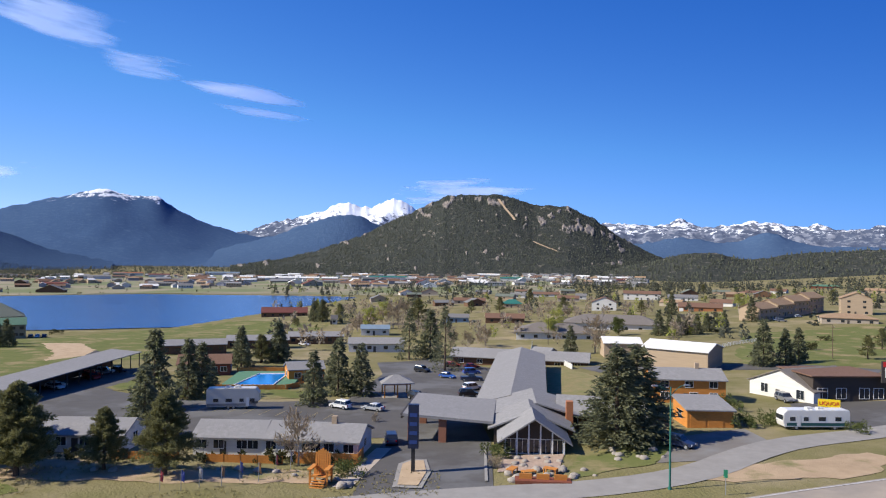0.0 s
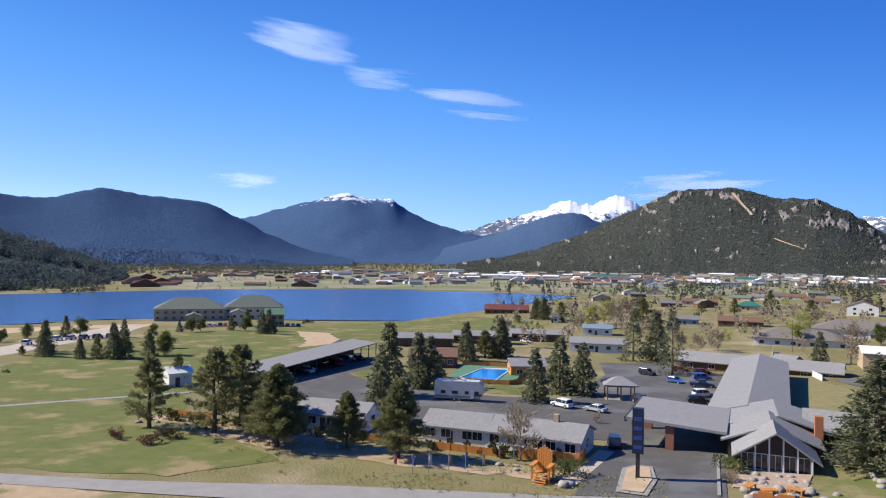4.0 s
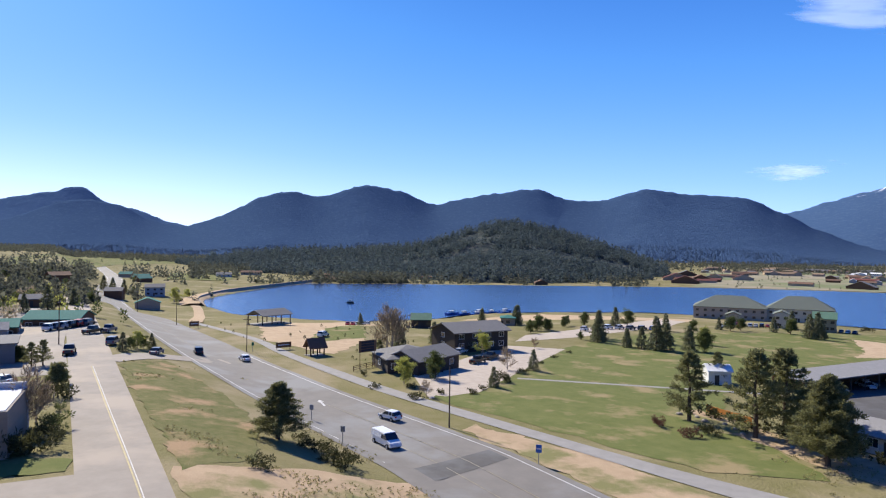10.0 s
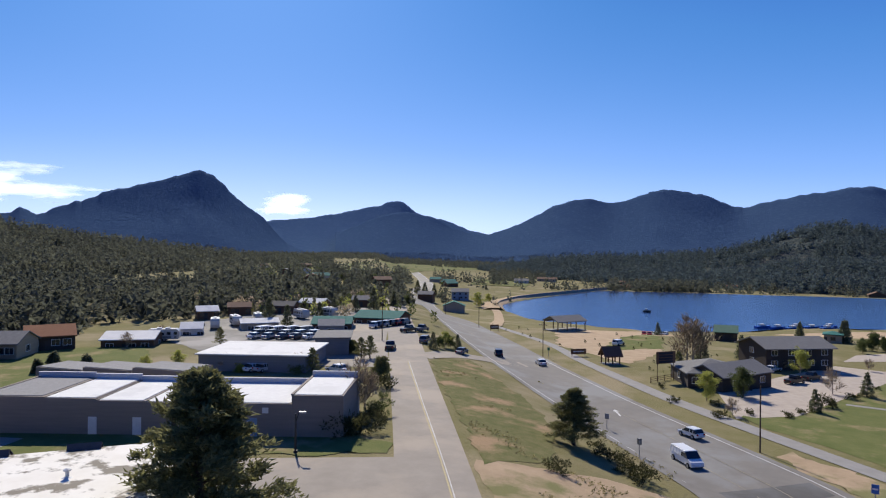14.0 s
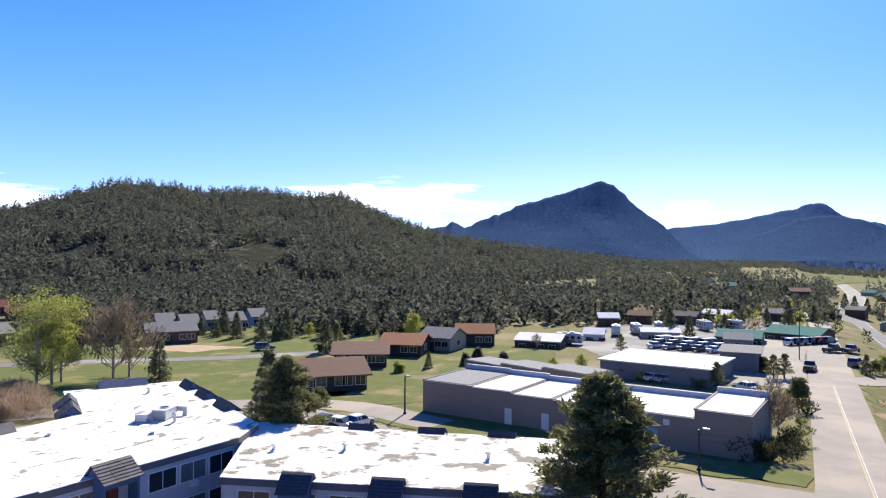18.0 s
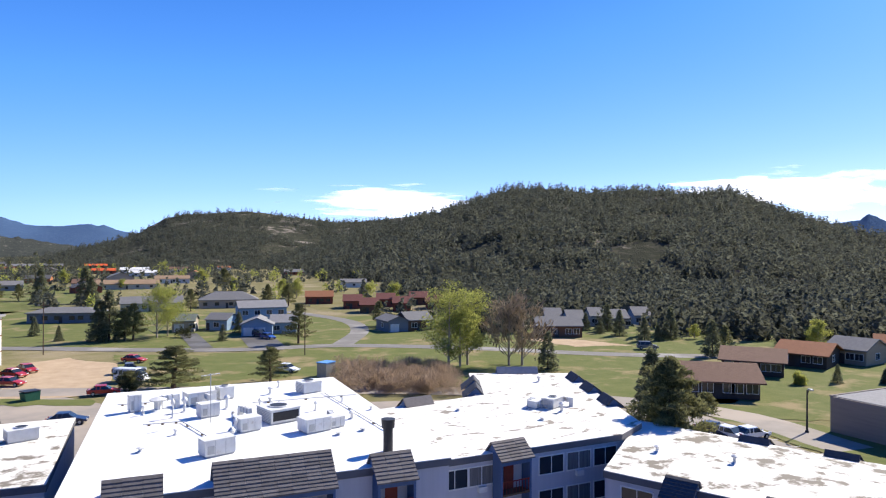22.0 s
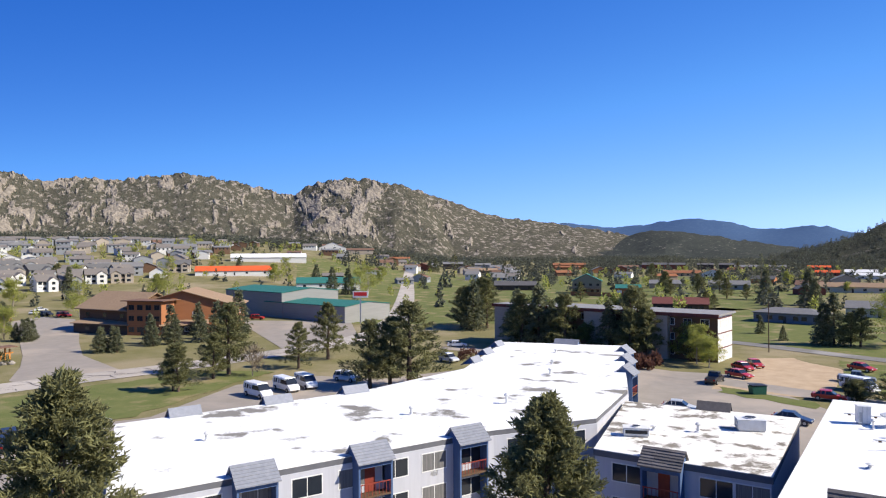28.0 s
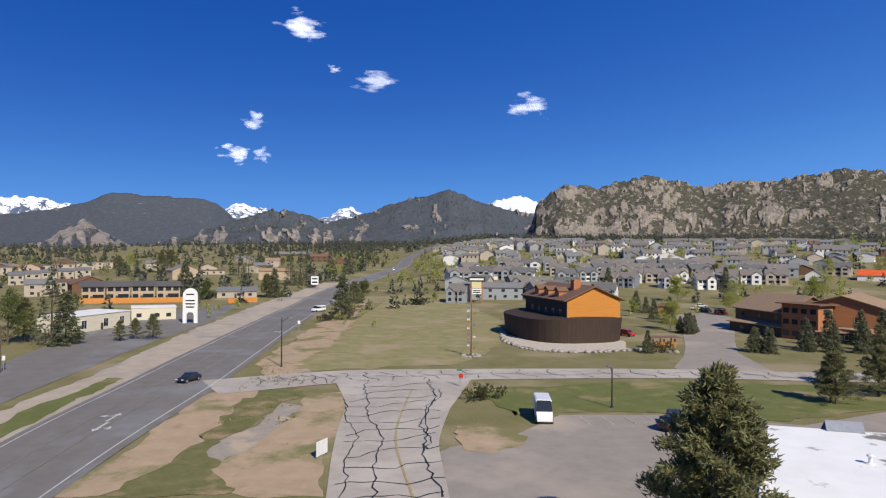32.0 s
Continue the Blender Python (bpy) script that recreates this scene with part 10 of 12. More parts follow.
def fence(pts, h=1.4, material=None, label="orange-stained wooden board fence beside the lodge", spacing=2.4, board=0.16, gap=0.02, rails=False, name="fence"):
    """Boards, posts and rails along a line; every board its own part when there are few."""
    m = material or M_ORANGE
    e = tagged(new(name), label, "fence", "fences")
    e.matrix_basis = pose(pts[0][0], pts[0][1], gz(*pts[0]))
    bm, bp = bmesh.new(), bmesh.new()
    zo = gz(*pts[0])
    for (x0, y0), (x1, y1) in zip(pts, pts[1:]):
        ln = math.hypot(x1 - x0, y1 - y0)
        dx, dy = (x1 - x0) / ln, (y1 - y0) / ln
        for k in range(int(ln / spacing) + 1):
            px, py = x0 + dx * k * spacing, y0 + dy * k * spacing
            z = gz(px, py) - zo
            box(bp, px - pts[0][0] - 0.07, px - pts[0][0] + 0.07, py - pts[0][1] - 0.07, py - pts[0][1] + 0.07, z - 0.3, z + h + 0.1)
        if rails:
            for zz in (0.35, 0.7, 1.05):
                a, b = gz(x0, y0) - zo, gz(x1, y1) - zo
                br = bmesh.new()
                tube(br, (x0 - pts[0][0], y0 - pts[0][1], a + zz * h), (x1 - pts[0][0], y1 - pts[0][1], b + zz * h), 0.06, n=5)
                part("rail", br, m, e)
        else:
            for k in range(int(ln / (board + gap))):
                s = k * (board + gap)
                px, py = x0 + dx * s - pts[0][0], y0 + dy * s - pts[0][1]
                qx, qy = px + dx * board, py + dy * board
                z = gz(px + pts[0][0], py + pts[0][1]) - zo
                hh = h + crk.uniform(-0.03, 0.03)
                nx, ny = -dy * 0.03, dx * 0.03
                vs = [bm.verts.new(q) for q in ((px - nx, py - ny, z), (qx - nx, qy - ny, z), (qx - nx, qy - ny, z + hh), (px - nx, py - ny, z + hh), (px + nx, py + ny, z), (qx + nx, qy + ny, z), (qx + nx, qy + ny, z + hh), (px + nx, py + ny, z + hh))]
                for f in ((0, 1, 2, 3), (5, 4, 7, 6), (3, 2, 6, 7), (1, 5, 6, 2), (4, 0, 3, 7)):
                    bm.faces.new([vs[i] for i in f])
    if rails:
        bm.free()
    else:
        part("boarding", bm, m, e)
    part("post_row", bp, m, e)
    return e


fence([(-53, 160.5), (-36, 162), (-33, 168)], 1.2)
fence([(-55, 188), (-48, 190), (-38, 190), (-33, 186)], 1.5)
fence([(-58, 158), (-53, 160.5)], 1.2)
fence([(-20.5, 98.5), (-11.5, 97.5), (-11.2, 102)], 1.6)
fence([(-47, 99.5), (-37, 99.2)], 1.1)
fence([(-33, 98.6), (-22, 98.0)], 1.1)
fence([(-84, 102), (-74, 101)], 1.2)
fence([(20, 133), (36, 131)], 1.6)
fence([(24, 200), (31, 240), (34, 262)], 1.6, M_TRIM, "white board fence behind the garden")
fence([(36, 192), (32, 240)], 1.5, M_TRIM, "white board fence beside the barns")
fence([(84, 226), (102, 246), (120, 262)], 1.2, M_TRIM, "white rail fence round the field", rails=True)
fence([(150, 215), (180, 245), (205, 275)], 1.2, M_WOOD, "brown rail fence in the field", rails=True)
fence([(-141, 58), (-146, 66), (-150, 72)], 1.1, M_WOOD, "brown rail fence beside the visitor building", rails=True)
fence([(311, 55), (313, 15)], 2.2, M_ORANGE, "long orange board fence below the apartments")
fence([(306, -2), (310, -14)], 2.0, M_ORANGE, "orange board fence by the highway")
fence([(46, -272), (70, -268), (92, -262)], 1.8, M_WOOD, "brown board fence round a field")


fence([(73, -352), (40, -342)], 2.0, WALL["cedar"], "tall brown board fence before the teal-roofed house", board=0.5)

# ---- vehicles of their own kind ----
def camper(x, y, rot, L, W, h, label, stripe, kind):
    e = thing(kind, x, y, rot, label, "camper", "campers")
    bm = bmesh.new()
    pts = [(-L / 2, 0.55), (L / 2 - 0.25, 0.55), (L / 2, 1.4), (L / 2 - 0.12, h - 0.5), (L / 2 - 0.7, h), (-L / 2 + 0.2, h), (-L / 2, h - 0.3)]
    if kind == "travel_trailer":
        pts = [(-L / 2, 0.6), (L / 2 - 2.2, 0.6), (L / 2 - 2.0, 1.5), (L / 2, 1.7), (L / 2 - 0.1, h - 0.9), (L / 2 - 0.8, h), (-L / 2 + 0.2, h), (-L / 2, h - 0.3)]
    prism(bm, pts, -W / 2, W / 2)
    bmesh.ops.recalc_face_normals(bm, faces=bm.faces[:])
    bmesh.ops.bevel(bm, geom=bm.edges[:], offset=0.08, segments=2, affect="EDGES")
    part("body", bm, paint("camper_white", (0.72, 0.71, 0.68)) if kind == "motorhome" else paint("camper_beige", (0.56, 0.53, 0.47)), e, "cream-white camper body")
    for s in (-1, 1):
        part("stripe", boxm(-L / 2 + 0.1, L / 2 - 0.6, s * W / 2 - 0.015, s * W / 2 + 0.015, 0.75, 1.25), stripe, e)
        for px, w_ in ((-L * 0.32, 1.0), (-L * 0.08, 1.2), (L * 0.16, 0.8), (L * 0.36, 0.9)):
            part("window", boxm(px - w_ / 2, px + w_ / 2, s * W / 2 - 0.02, s * W / 2 + 0.025, 1.55, 2.2), M_GLASS, e)
        part("door", boxm(L * 0.24, L * 0.24 + 0.65, s * W / 2 - 0.02, s * W / 2 + 0.02, 0.7, 2.4), M_TRIM, e)
    if kind == "motorhome":
        part("windscreen", boxm(L / 2 - 0.16, L / 2 - 0.02, -W / 2 + 0.15, W / 2 - 0.15, 1.5, 2.4), M_GLASS, e)
    for px in (-1.6, 0.2):
        part("roof_unit", boxm(px, px + 1.0, -0.4, 0.4, h - 0.02, h + 0.28), M_HVAC, e)
    axles = (-L * 0.27, L * 0.3) if kind == "motorhome" else (-0.9, 0.1)
    for px in axles:
        for s in (-1, 1):
            bm = bmesh.new()
            tube(bm, (0, -0.13, 0), (0, 0.13, 0), 0.42, n=14)
            w_ = part("wheel", bm, M_TYRE, e)
            w_.location = (px, s * (W / 2 - 0.16), 0.45)
            bm = bmesh.new()
            tube(bm, (0, -0.15, 0), (0, 0.15, 0), 0.24, n=12)
            part("rim", bm, M_STEEL, w_)
    if kind == "travel_trailer":
        side_box(e, "landing_leg", L / 2 - 2.6, L / 2 - 2.4, -0.9, -0.7, 0.0, 1.0, M_BLACK)
        side_box(e, "landing_leg", L / 2 - 2.6, L / 2 - 2.4, 0.7, 0.9, 0.0, 1.0, M_BLACK)


camper(-41, 138.2, 8, 10.2, 2.45, 4.2, "large white fifth-wheel travel trailer on the lot", mat("grey_stripe", (0.3, 0.28, 0.25), (0.2, 0.2, 0.2), scale=2), "travel_trailer")
camper(61.5, 115.4, 182, 11.2, 2.5, 3.3, "white motorhome with dark green stripes by the road", mat("green_stripe", (0.03, 0.10, 0.10), (0.02, 0.08, 0.08), scale=2), "motorhome")

# ---- open shelters ----
def shelter(x, y, rot, w, d, h, roof, post, label, rise=1.6, posts=2, name="gazebo", table=True):
    e = thing(name, x, y, rot, label, "shelter", "open shelters")
    bm = roof_bm("gable" if w > d * 1.2 else "hip", w, d, h, rise, 0.6)
    part("roof", bm, ROOF[roof], e)
    for i in range(posts + 1):
        for py in (0.2, d - 0.2):
            px = 0.2 + (w - 0.4) * i / posts
            side_box(e, "post", px - 0.13, px + 0.13, py - 0.13, py + 0.13, -0.4, h + 0.05, post)
    for py in (0.2, d - 0.2):
        side_box(e, "beam", 0.1, w - 0.1, py - 0.12, py + 0.12, h - 0.35, h - 0.05, post)
    side_box(e, "floor", -0.2, w + 0.2, -0.2, d + 0.2, -0.3, 0.14, M_CONC)


shelter(-12.4, 151.5, 12, 6.0, 5.0, 3.2, "grey", M_ORANGE, "orange timber gazebo with grey gable roof")
shelter(-100, 196, 20, 4.5, 4.5, 2.8, "dark", M_DARKTRIM, "small dark open gazebo on the lawn")
shelter(-239.5, 64.5, 115, 13, 8, 3.4, "slate", M_WOOD, "long open picnic shelter by the lake", posts=3, name="picnic_shelter")
shelter(-164, 56.0, 95, 4, 3, 2.5, "brown", M_WOOD, "small roofed information kiosk", name="information_kiosk")
shelter(116, 34, 20, 5, 4, 3, "brown", M_WOOD, "small brown shelter beside the lot", name="shelter")

# ---- signs, lamps and poles ----
def pole(x, y, h, label, material=None, r=0.12, name="utility_pole", cross=True):
    e = thing(name, x, y, TREE_RNG.uniform(0, 180), label, "pole", "poles")
    bm = bmesh.new()
    tube(bm, (0, 0, -0.5), (0, 0, h), r, r * 0.7, 8)
    part("pole", bm, material or M_BARK, e)
    if cross:
        side_box(e, "crossarm", -1.1, 1.1, -0.06, 0.06, h - 0.8, h - 0.65, M_BARK)
        for px in (-0.9, 0, 0.9):
            bm = bmesh.new()
            tube(bm, (px, 0, h - 0.65), (px, 0, h - 0.45), 0.06, n=6)
            part("insulator", bm, M_STEEL, e)


for x, y, h in ((-91.5, 53.4, 9.3), (-8.6, -166.6, 11), (-54.6, -137.8, 11), (-178, 44, 9), (-250, 38, 9), (-330, 34, 10), (-165, 2, 9.5), (150, 40, 9), (40, 262, 11), (115, 205, 10)):
    pole(x, y, h, "tall brown wooden utility pole", cross=(x, y) != (-91.5, 53.4))
LAMP_GREEN = mat("green_lamp_paint", (0.03, 0.16, 0.13), (0.025, 0.13, 0.1), scale=2, rough=0.5)


def street_lamp(x, y, h, rot, material, label, arms=(1, -1), reach=1.8):
    e = thing("street_lamp", x, y, rot, label, "street lamp", "street lamps")
    bm = bmesh.new()
    tube(bm, (0, 0, -0.3), (0, 0, h), 0.14, 0.08, 10)
    part("pole", bm, material, e)
    bm = bmesh.new()
    tube(bm, (0, 0, -0.1), (0, 0, 0.3), 0.28, 0.2, 10)
    part("base", bm, material, e)
    for s in arms:
        bm = bmesh.new()
        pv = (0, 0, h - 1.0)
        for k in range(1, 6):
            f = k / 5
            nx = (s * reach * f, 0, h - 1.0 + 1.2 * math.sin(f * math.pi / 2))
            tube(bm, pv, nx, 0.045, n=6)
            pv = nx
        part("arm", bm, material, e)
        part("lamp_head", boxm(s * reach - 0.1 if s > 0 else s * reach - 0.6, s * reach + 0.6 if s > 0 else s * reach + 0.1, -0.16, 0.16, h + 0.1, h + 0.26), M_STEEL, e)


street_lamp(27.5, 83.5, 12.2, 8, LAMP_GREEN, "tall green double-armed street lamp")
street_lamp(136.5, -10.7, 9.5, 200, M_BLACK, "dark highway lamp with one long arm", (1,), 3.5)
for x, y, h, r in ((88.0, -53.3, 5.7, 10), (-75.3, -8.2, 4.2, 80), (-83, -47, 5.2, 60)):
    street_lamp(x, y, h, r, M_BLACK, "slim black lot lamp post", (1,), 0.5)


def sign_post(x, y, rot, w, h, top, col, label, bars=2, legs=1, bar_col=None, name="road_sign"):
    """A flat sign on posts, its writing as plain bars."""
    e = thing(name, x, y, rot, label, "sign", "signs")
    for k in range(legs):
        px = 0 if legs == 1 else (-w * 0.42, w * 0.42)[k]
        side_box(e, "post", px - 0.05, px + 0.05, -0.05, 0.05, -0.3, top, M_STEEL if legs == 1 else M_WOOD)
    bd = side_box(e, "board", -w / 2, w / 2, -0.1, -0.05, top - h, top, mat("sign_" + col, {"white": (0.7, 0.7, 0.68), "blue": (0.05, 0.15, 0.45), "green": (0.02, 0.18, 0.1), "brown": (0.16, 0.09, 0.05), "red": (0.5, 0.03, 0.03), "yellow": (0.75, 0.55, 0.03), "black": (0.02, 0.02, 0.025), "back": (0.3, 0.3, 0.3)}[col], scale=2, rough=0.5))
    if col == "red":                   # eight-sided
        for v in bd.data.vertices:
            v.co.x *= 0.42
        q = [(w / 2 * math.cos(radians(22.5 + 45 * k)) * 1.08, top - h / 2 + h / 2 * math.sin(radians(22.5 + 45 * k)) * 1.08) for k in range(8)]
        b2 = bmesh.new()
        prism(b2, q, -0.115, -0.06)
        part("face", b2, bd.data.materials[0], bd)
    for k in range(bars):
        zz = top - h * (k + 0.7) / (bars + 0.4)
        part("bar", boxm(-w * 0.36, w * 0.36, -0.112, -0.1, zz - h * 0.09, zz + h * 0.09), mat("bar_" + (bar_col or "white"), {"white": (0.75, 0.75, 0.73), "dark": (0.04, 0.04, 0.05), "red": (0.5, 0.03, 0.03)}[bar_col or "white"], scale=3), bd)
    return e


sign_post(-70.8, 54.6, 52, 0.75, 1.0, 2.6, "blue", "blue road sign on a steel post", 1)
sign_post(-88.7, 35.0, -120, 0.6, 0.8, 2.4, "back", "small grey road sign on a post", 0)
sign_post(-103, 35.5, 60, 0.6, 0.8, 2.4, "back", "small grey road sign on a post", 0)
sign_post(-178, 45.5, 80, 0.6, 0.8, 2.4, "green", "small road sign by the path", 0)
sign_post(-144, 62.5, 105, 5.0, 2.6, 6.2, "brown", "large brown wooden notice board on posts", 4, 2, "dark", name="notice_board")
sign_post(-178, 53.5, 100, 4.4, 1.4, 2.0, "brown", "wide low wooden park sign", 1, 2, name="park_sign")
sign_post(-240, 42, 100, 3.2, 1.6, 2.4, "brown", "brown park sign beside the highway", 1, 2, name="park_sign")
sign_post(108.7, -37.5, -110, 0.75, 0.75, 2.2, "red", "red stop sign at the crossing", 0)
sign_post(108.9, -37.3, -110, 0.9, 0.25, 2.9, "green", "green street name plate", 0)
sign_post(194.9, -19.9, -100, 0.7, 0.9, 3.2, "white", "white road sign on a post", 0)
sign_post(152, 40, -100, 0.7, 0.9, 3.0, "white", "white road sign on a post", 1)
sign_post(380, -47, -98, 4.0, 4.6, 6.5, "white", "white roadside sign tower", 2, 2, "dark", name="roadside_sign")
sign_post(33.1, 80.9, -25, 0.45, 0.9, 2.9, "green", "small road sign by the grass", 0)
sign_post(75.6, -10.2, -40, 2.2, 1.6, 1.8, "white", "white blank sign panel on short legs", 0, 2, name="white_sign")
# lettered signs
def lettered(text, parent, x, y, z, size, material, turn=0):
    cu = bpy.data.curves.new("lettering", "FONT")
    cu.body, cu.size, cu.align_x, cu.align_y, cu.extrude = text, size, "CENTER", "CENTER", 0.02
    tmp = bpy.data.objects.new("lettering", cu)
    scene.collection.objects.link(tmp)
    me = bpy.data.meshes.new_from_object(tmp.evaluated_get(bpy.context.evaluated_depsgraph_get()))
    bpy.data.objects.remove(tmp)
    me.materials.append(material)
    ob = new("lettering", me)
    ob.parent = parent
    ob.matrix_basis = pose(x, y, z, 90, 0, turn)
    return ob


M_REDP = mat("red_sign_paint", (0.55, 0.03, 0.03), (0.48, 0.025, 0.025), scale=2, rough=0.5)
M_INK = mat("black_ink", (0.02, 0.02, 0.02), (0.03, 0.03, 0.03), scale=3)
ls = thing("shop_sign", 89.5, 136.2, -8, "shop sign with red header reading liquor", "sign", "signs")
side_box(ls, "backing", -3.2, 3.2, 0.0, 0.3, 3.6, 7.8, M_DARKTRIM)
side_box(ls, "header", -2.9, 2.9, -0.08, 0.0, 6.7, 7.7, M_REDP)
hd = side_box(ls, "panel", -2.6, 2.6, -0.08, 0.0, 4.6, 6.6, M_TRIM)
lettered("LIQUOR", hd, 0, -0.1, 5.3, 1.25, M_INK)
part("bar", boxm(-1.9, 1.9, -0.1, -0.08, 6.05, 6.35), M_REDP, hd)
part("bar", boxm(-2.3, 2.3, -0.1, -0.082, 7.0, 7.4), M_TRIM, hd)
ly = thing("yellow_sign", 66.5, 119.5, -20, "yellow roadside sign reading liquor", "sign", "signs")
yb = side_box(ly, "board", -1.7, 1.7, 0, 0.15, 2.8, 4.1, mat("yellow_board", (0.85, 0.62, 0.02), (0.75, 0.55, 0.02), scale=2, rough=0.5))
side_box(ly, "post", -1.2, -1.05, 0.02, 0.13, -0.3, 2.85, M_STEEL)
side_box(ly, "post", 1.05, 1.2, 0.02, 0.13, -0.3, 2.85, M_STEEL)
lettered("LIQUOR", yb, 0, -0.03, 3.4, 0.85, M_REDP)
ac = thing("store_sign", 105.2, -190.7, 198, "white store sign with a red logo bar on a steel pole", "sign", "signs")
ab = side_box(ac, "board", -2.4, 2.4, -0.15, 0.15, 8.2, 10.2, M_TRIM)
part("bar", boxm(-2.0, 2.0, -0.19, -0.15, 8.75, 9.9), M_REDP, ab, "red logo bar")
side_box(ac, "post", -0.2, 0.2, -0.2, 0.2, -0.5, 8.05, M_STEEL)
# tall dark lodge sign on its stone island
lot("island", [(-5.9, 86.6), (-5.8, 97.6), (-4.2, 99.8), (-1.9, 99.6), (-1.2, 93), (-2.2, 86)], M_CONC, 0.2, "pale stone traffic island", "island")
lot("island_bed", [(-5.3, 87.4), (-5.2, 97.2), (-4.0, 99.0), (-2.3, 98.8), (-1.8, 93), (-2.7, 87)], M_DIRT, 0.28, "gravel bed on the island", "gravel")
ps = thing("lodge_sign", -3.6, 93.3, -2, "tall dark blue lodge sign tower on a post", "sign", "signs")
side_box(ps, "post", -0.25, 0.25, -0.25, 0.25, 0, 3.6, M_BLACK)
side_box(ps, "cabinet", -0.7, 0.7, -0.45, 0.45, 3.4, 9.2, mat("dark_blue_sign", (0.012, 0.02, 0.05), (0.02, 0.028, 0.06), scale=2, rough=0.4))
for k in range(4):
    side_box(ps, "bar", -0.5, 0.5, -0.47, -0.45, 4.0 + k * 1.2, 4.5 + k * 1.2, mat("blue_bar", (0.03, 0.06, 0.2), (0.03, 0.06, 0.2), scale=2))
# white arch sign west of the highway
ma = thing("arch_sign", 227.1, 9.7, 258, "white arched roadside sign with two legs", "sign", "signs")
bm = bmesh.new()
outl = [(-2.2, 0), (-2.2, 8.6)] + [(2.2 * math.cos(a), 8.6 + 2.2 * math.sin(a)) for a in [math.pi * k / 8 for k in range(7, 0, -1)]] + [(2.2, 8.6), (2.2, 0), (1.1, 0), (1.1, 2.6), (0.7, 3.4), (-0.7, 3.4), (-1.1, 2.6), (-1.1, 0)]
prism(bm, outl, -0.35, 0.35)
bmesh.ops.recalc_face_normals(bm, faces=bm.faces[:])
mb = part("arch", bm, M_TRIM, ma)
for zz, w_ in ((8.9, 1.2), (7.0, 1.4), (6.0, 1.4), (5.0, 1.2)):
    part("bar", boxm(-w_, w_, -0.38, -0.35, zz - 0.2, zz + 0.2), M_INK, mb)

# giant chair, flags and small things before the lodge
gc = thing("giant_chair", -15.1, 88.7, -8, "giant orange wooden armchair on the lawn", "chair")
for s in (-1, 1):
    side_box(gc, "front_leg", s * 1.1 - 0.12, s * 1.1 + 0.12, -1.1, -0.85, 0, 2.1, M_ORANGE)
    side_box(gc, "back_leg", s * 1.1 - 0.12, s * 1.1 + 0.12, 0.9, 1.15, 0, 2.0, M_ORANGE)
    side_box(gc, "armrest", s * 1.1 - 0.3, s * 1.1 + 0.3, -1.3, 1.2, 2.05, 2.2, M_ORANGE)
for k in range(6):
    side_box(gc, "seat_slat", -1.1, 1.1, -1.1 + k * 0.34, -0.82 + k * 0.34, 1.15 - k * 0.05, 1.25 - k * 0.05, M_ORANGE)
for k in range(7):
    side_box(gc, "back_slat", -1.0 + k * 0.29, -0.75 + k * 0.29, 0.8, 0.92, 1.0, 4.3 - abs(k - 3) * 0.18, M_ORANGE)
side_box(gc, "back_brace", -1.1, 1.1, 0.93, 1.05, 2.6, 2.85, M_ORANGE)
for k in range(4):
    side_box(gc, "step", -0.9, 0.9, -1.9 + k * 0.2, -1.65 + k * 0.2, 0.25 * k, 0.25 * k + 0.1, M_ORANGE)
FLAGC = [(0.5, 0.05, 0.05), (0.05, 0.08, 0.35), (0.6, 0.55, 0.5), (0.35, 0.2, 0.1), (0.05, 0.08, 0.3), (0.6, 0.3, 0.08), (0.4, 0.05, 0.05), (0.3, 0.3, 0.35)]
for k, (x, y) in enumerate(((-34.0, 84.9), (-31.5, 85.1), (-29.8, 86.6), (-27.3, 87.4), (-25.6, 89.5), (-23.1, 89.1), (-21.9, 93.3), (-20.3, 95.0))):
    fl = thing("flag", x, y, 10 * k, "small hanging flag on a thin pole", "flag", "flags on the lodge lawn")
    bm = bmesh.new()
    tube(bm, (0, 0, -0.3), (0, 0, 2.6), 0.04, n=6)
    part("pole", bm, M_STEEL, fl)
    bm = bmesh.new()
    vs = []
    for i in range(5):
        for j in range(4):
            vs.append(bm.verts.new((0.04 + j * 0.12, 0.09 * math.sin(j * 2.2 + i), 2.55 - i * 0.32 - j * 0.1)))
    for i in range(4):
        for j in range(3):
            a = i * 4 + j
            bm.faces.new((vs[a], vs[a + 1], vs[a + 5], vs[a + 4]))
    part("cloth", bm, mat("flag_cloth_%d" % k, FLAGC[k], tuple(c * 0.8 + 0.1 for c in FLAGC[k]), scale=4, rough=0.9), fl)


def boulder(x, y, s, label="pale rounded granite boulder on the grass", seed=0):
    rng = random.Random(seed * 7 + int(x * 10))
    bm = bmesh.new()
    bmesh.ops.create_icosphere(bm, subdivisions=2, radius=1)
    for v in bm.verts:
        k = 1 + 0.25 * noise.noise(v.co * 1.3 + Vector((x, y, seed)))
        v.co = Vector((v.co.x * s * k * 1.2, v.co.y * s * k, v.co.z * s * k * 0.7))
    me = bpy.data.meshes.new("boulder")
    bm.to_mesh(me)
    bm.free()
    me.materials.append(M_STONE)
    me.shade_smooth()
    ob = new("boulder", me)
    ob.matrix_basis = pose(x, y, gz(x, y) + s * 0.3, 0, 0, rng.uniform(0, 360))
    tagged(ob, label, "boulder", "boulders")


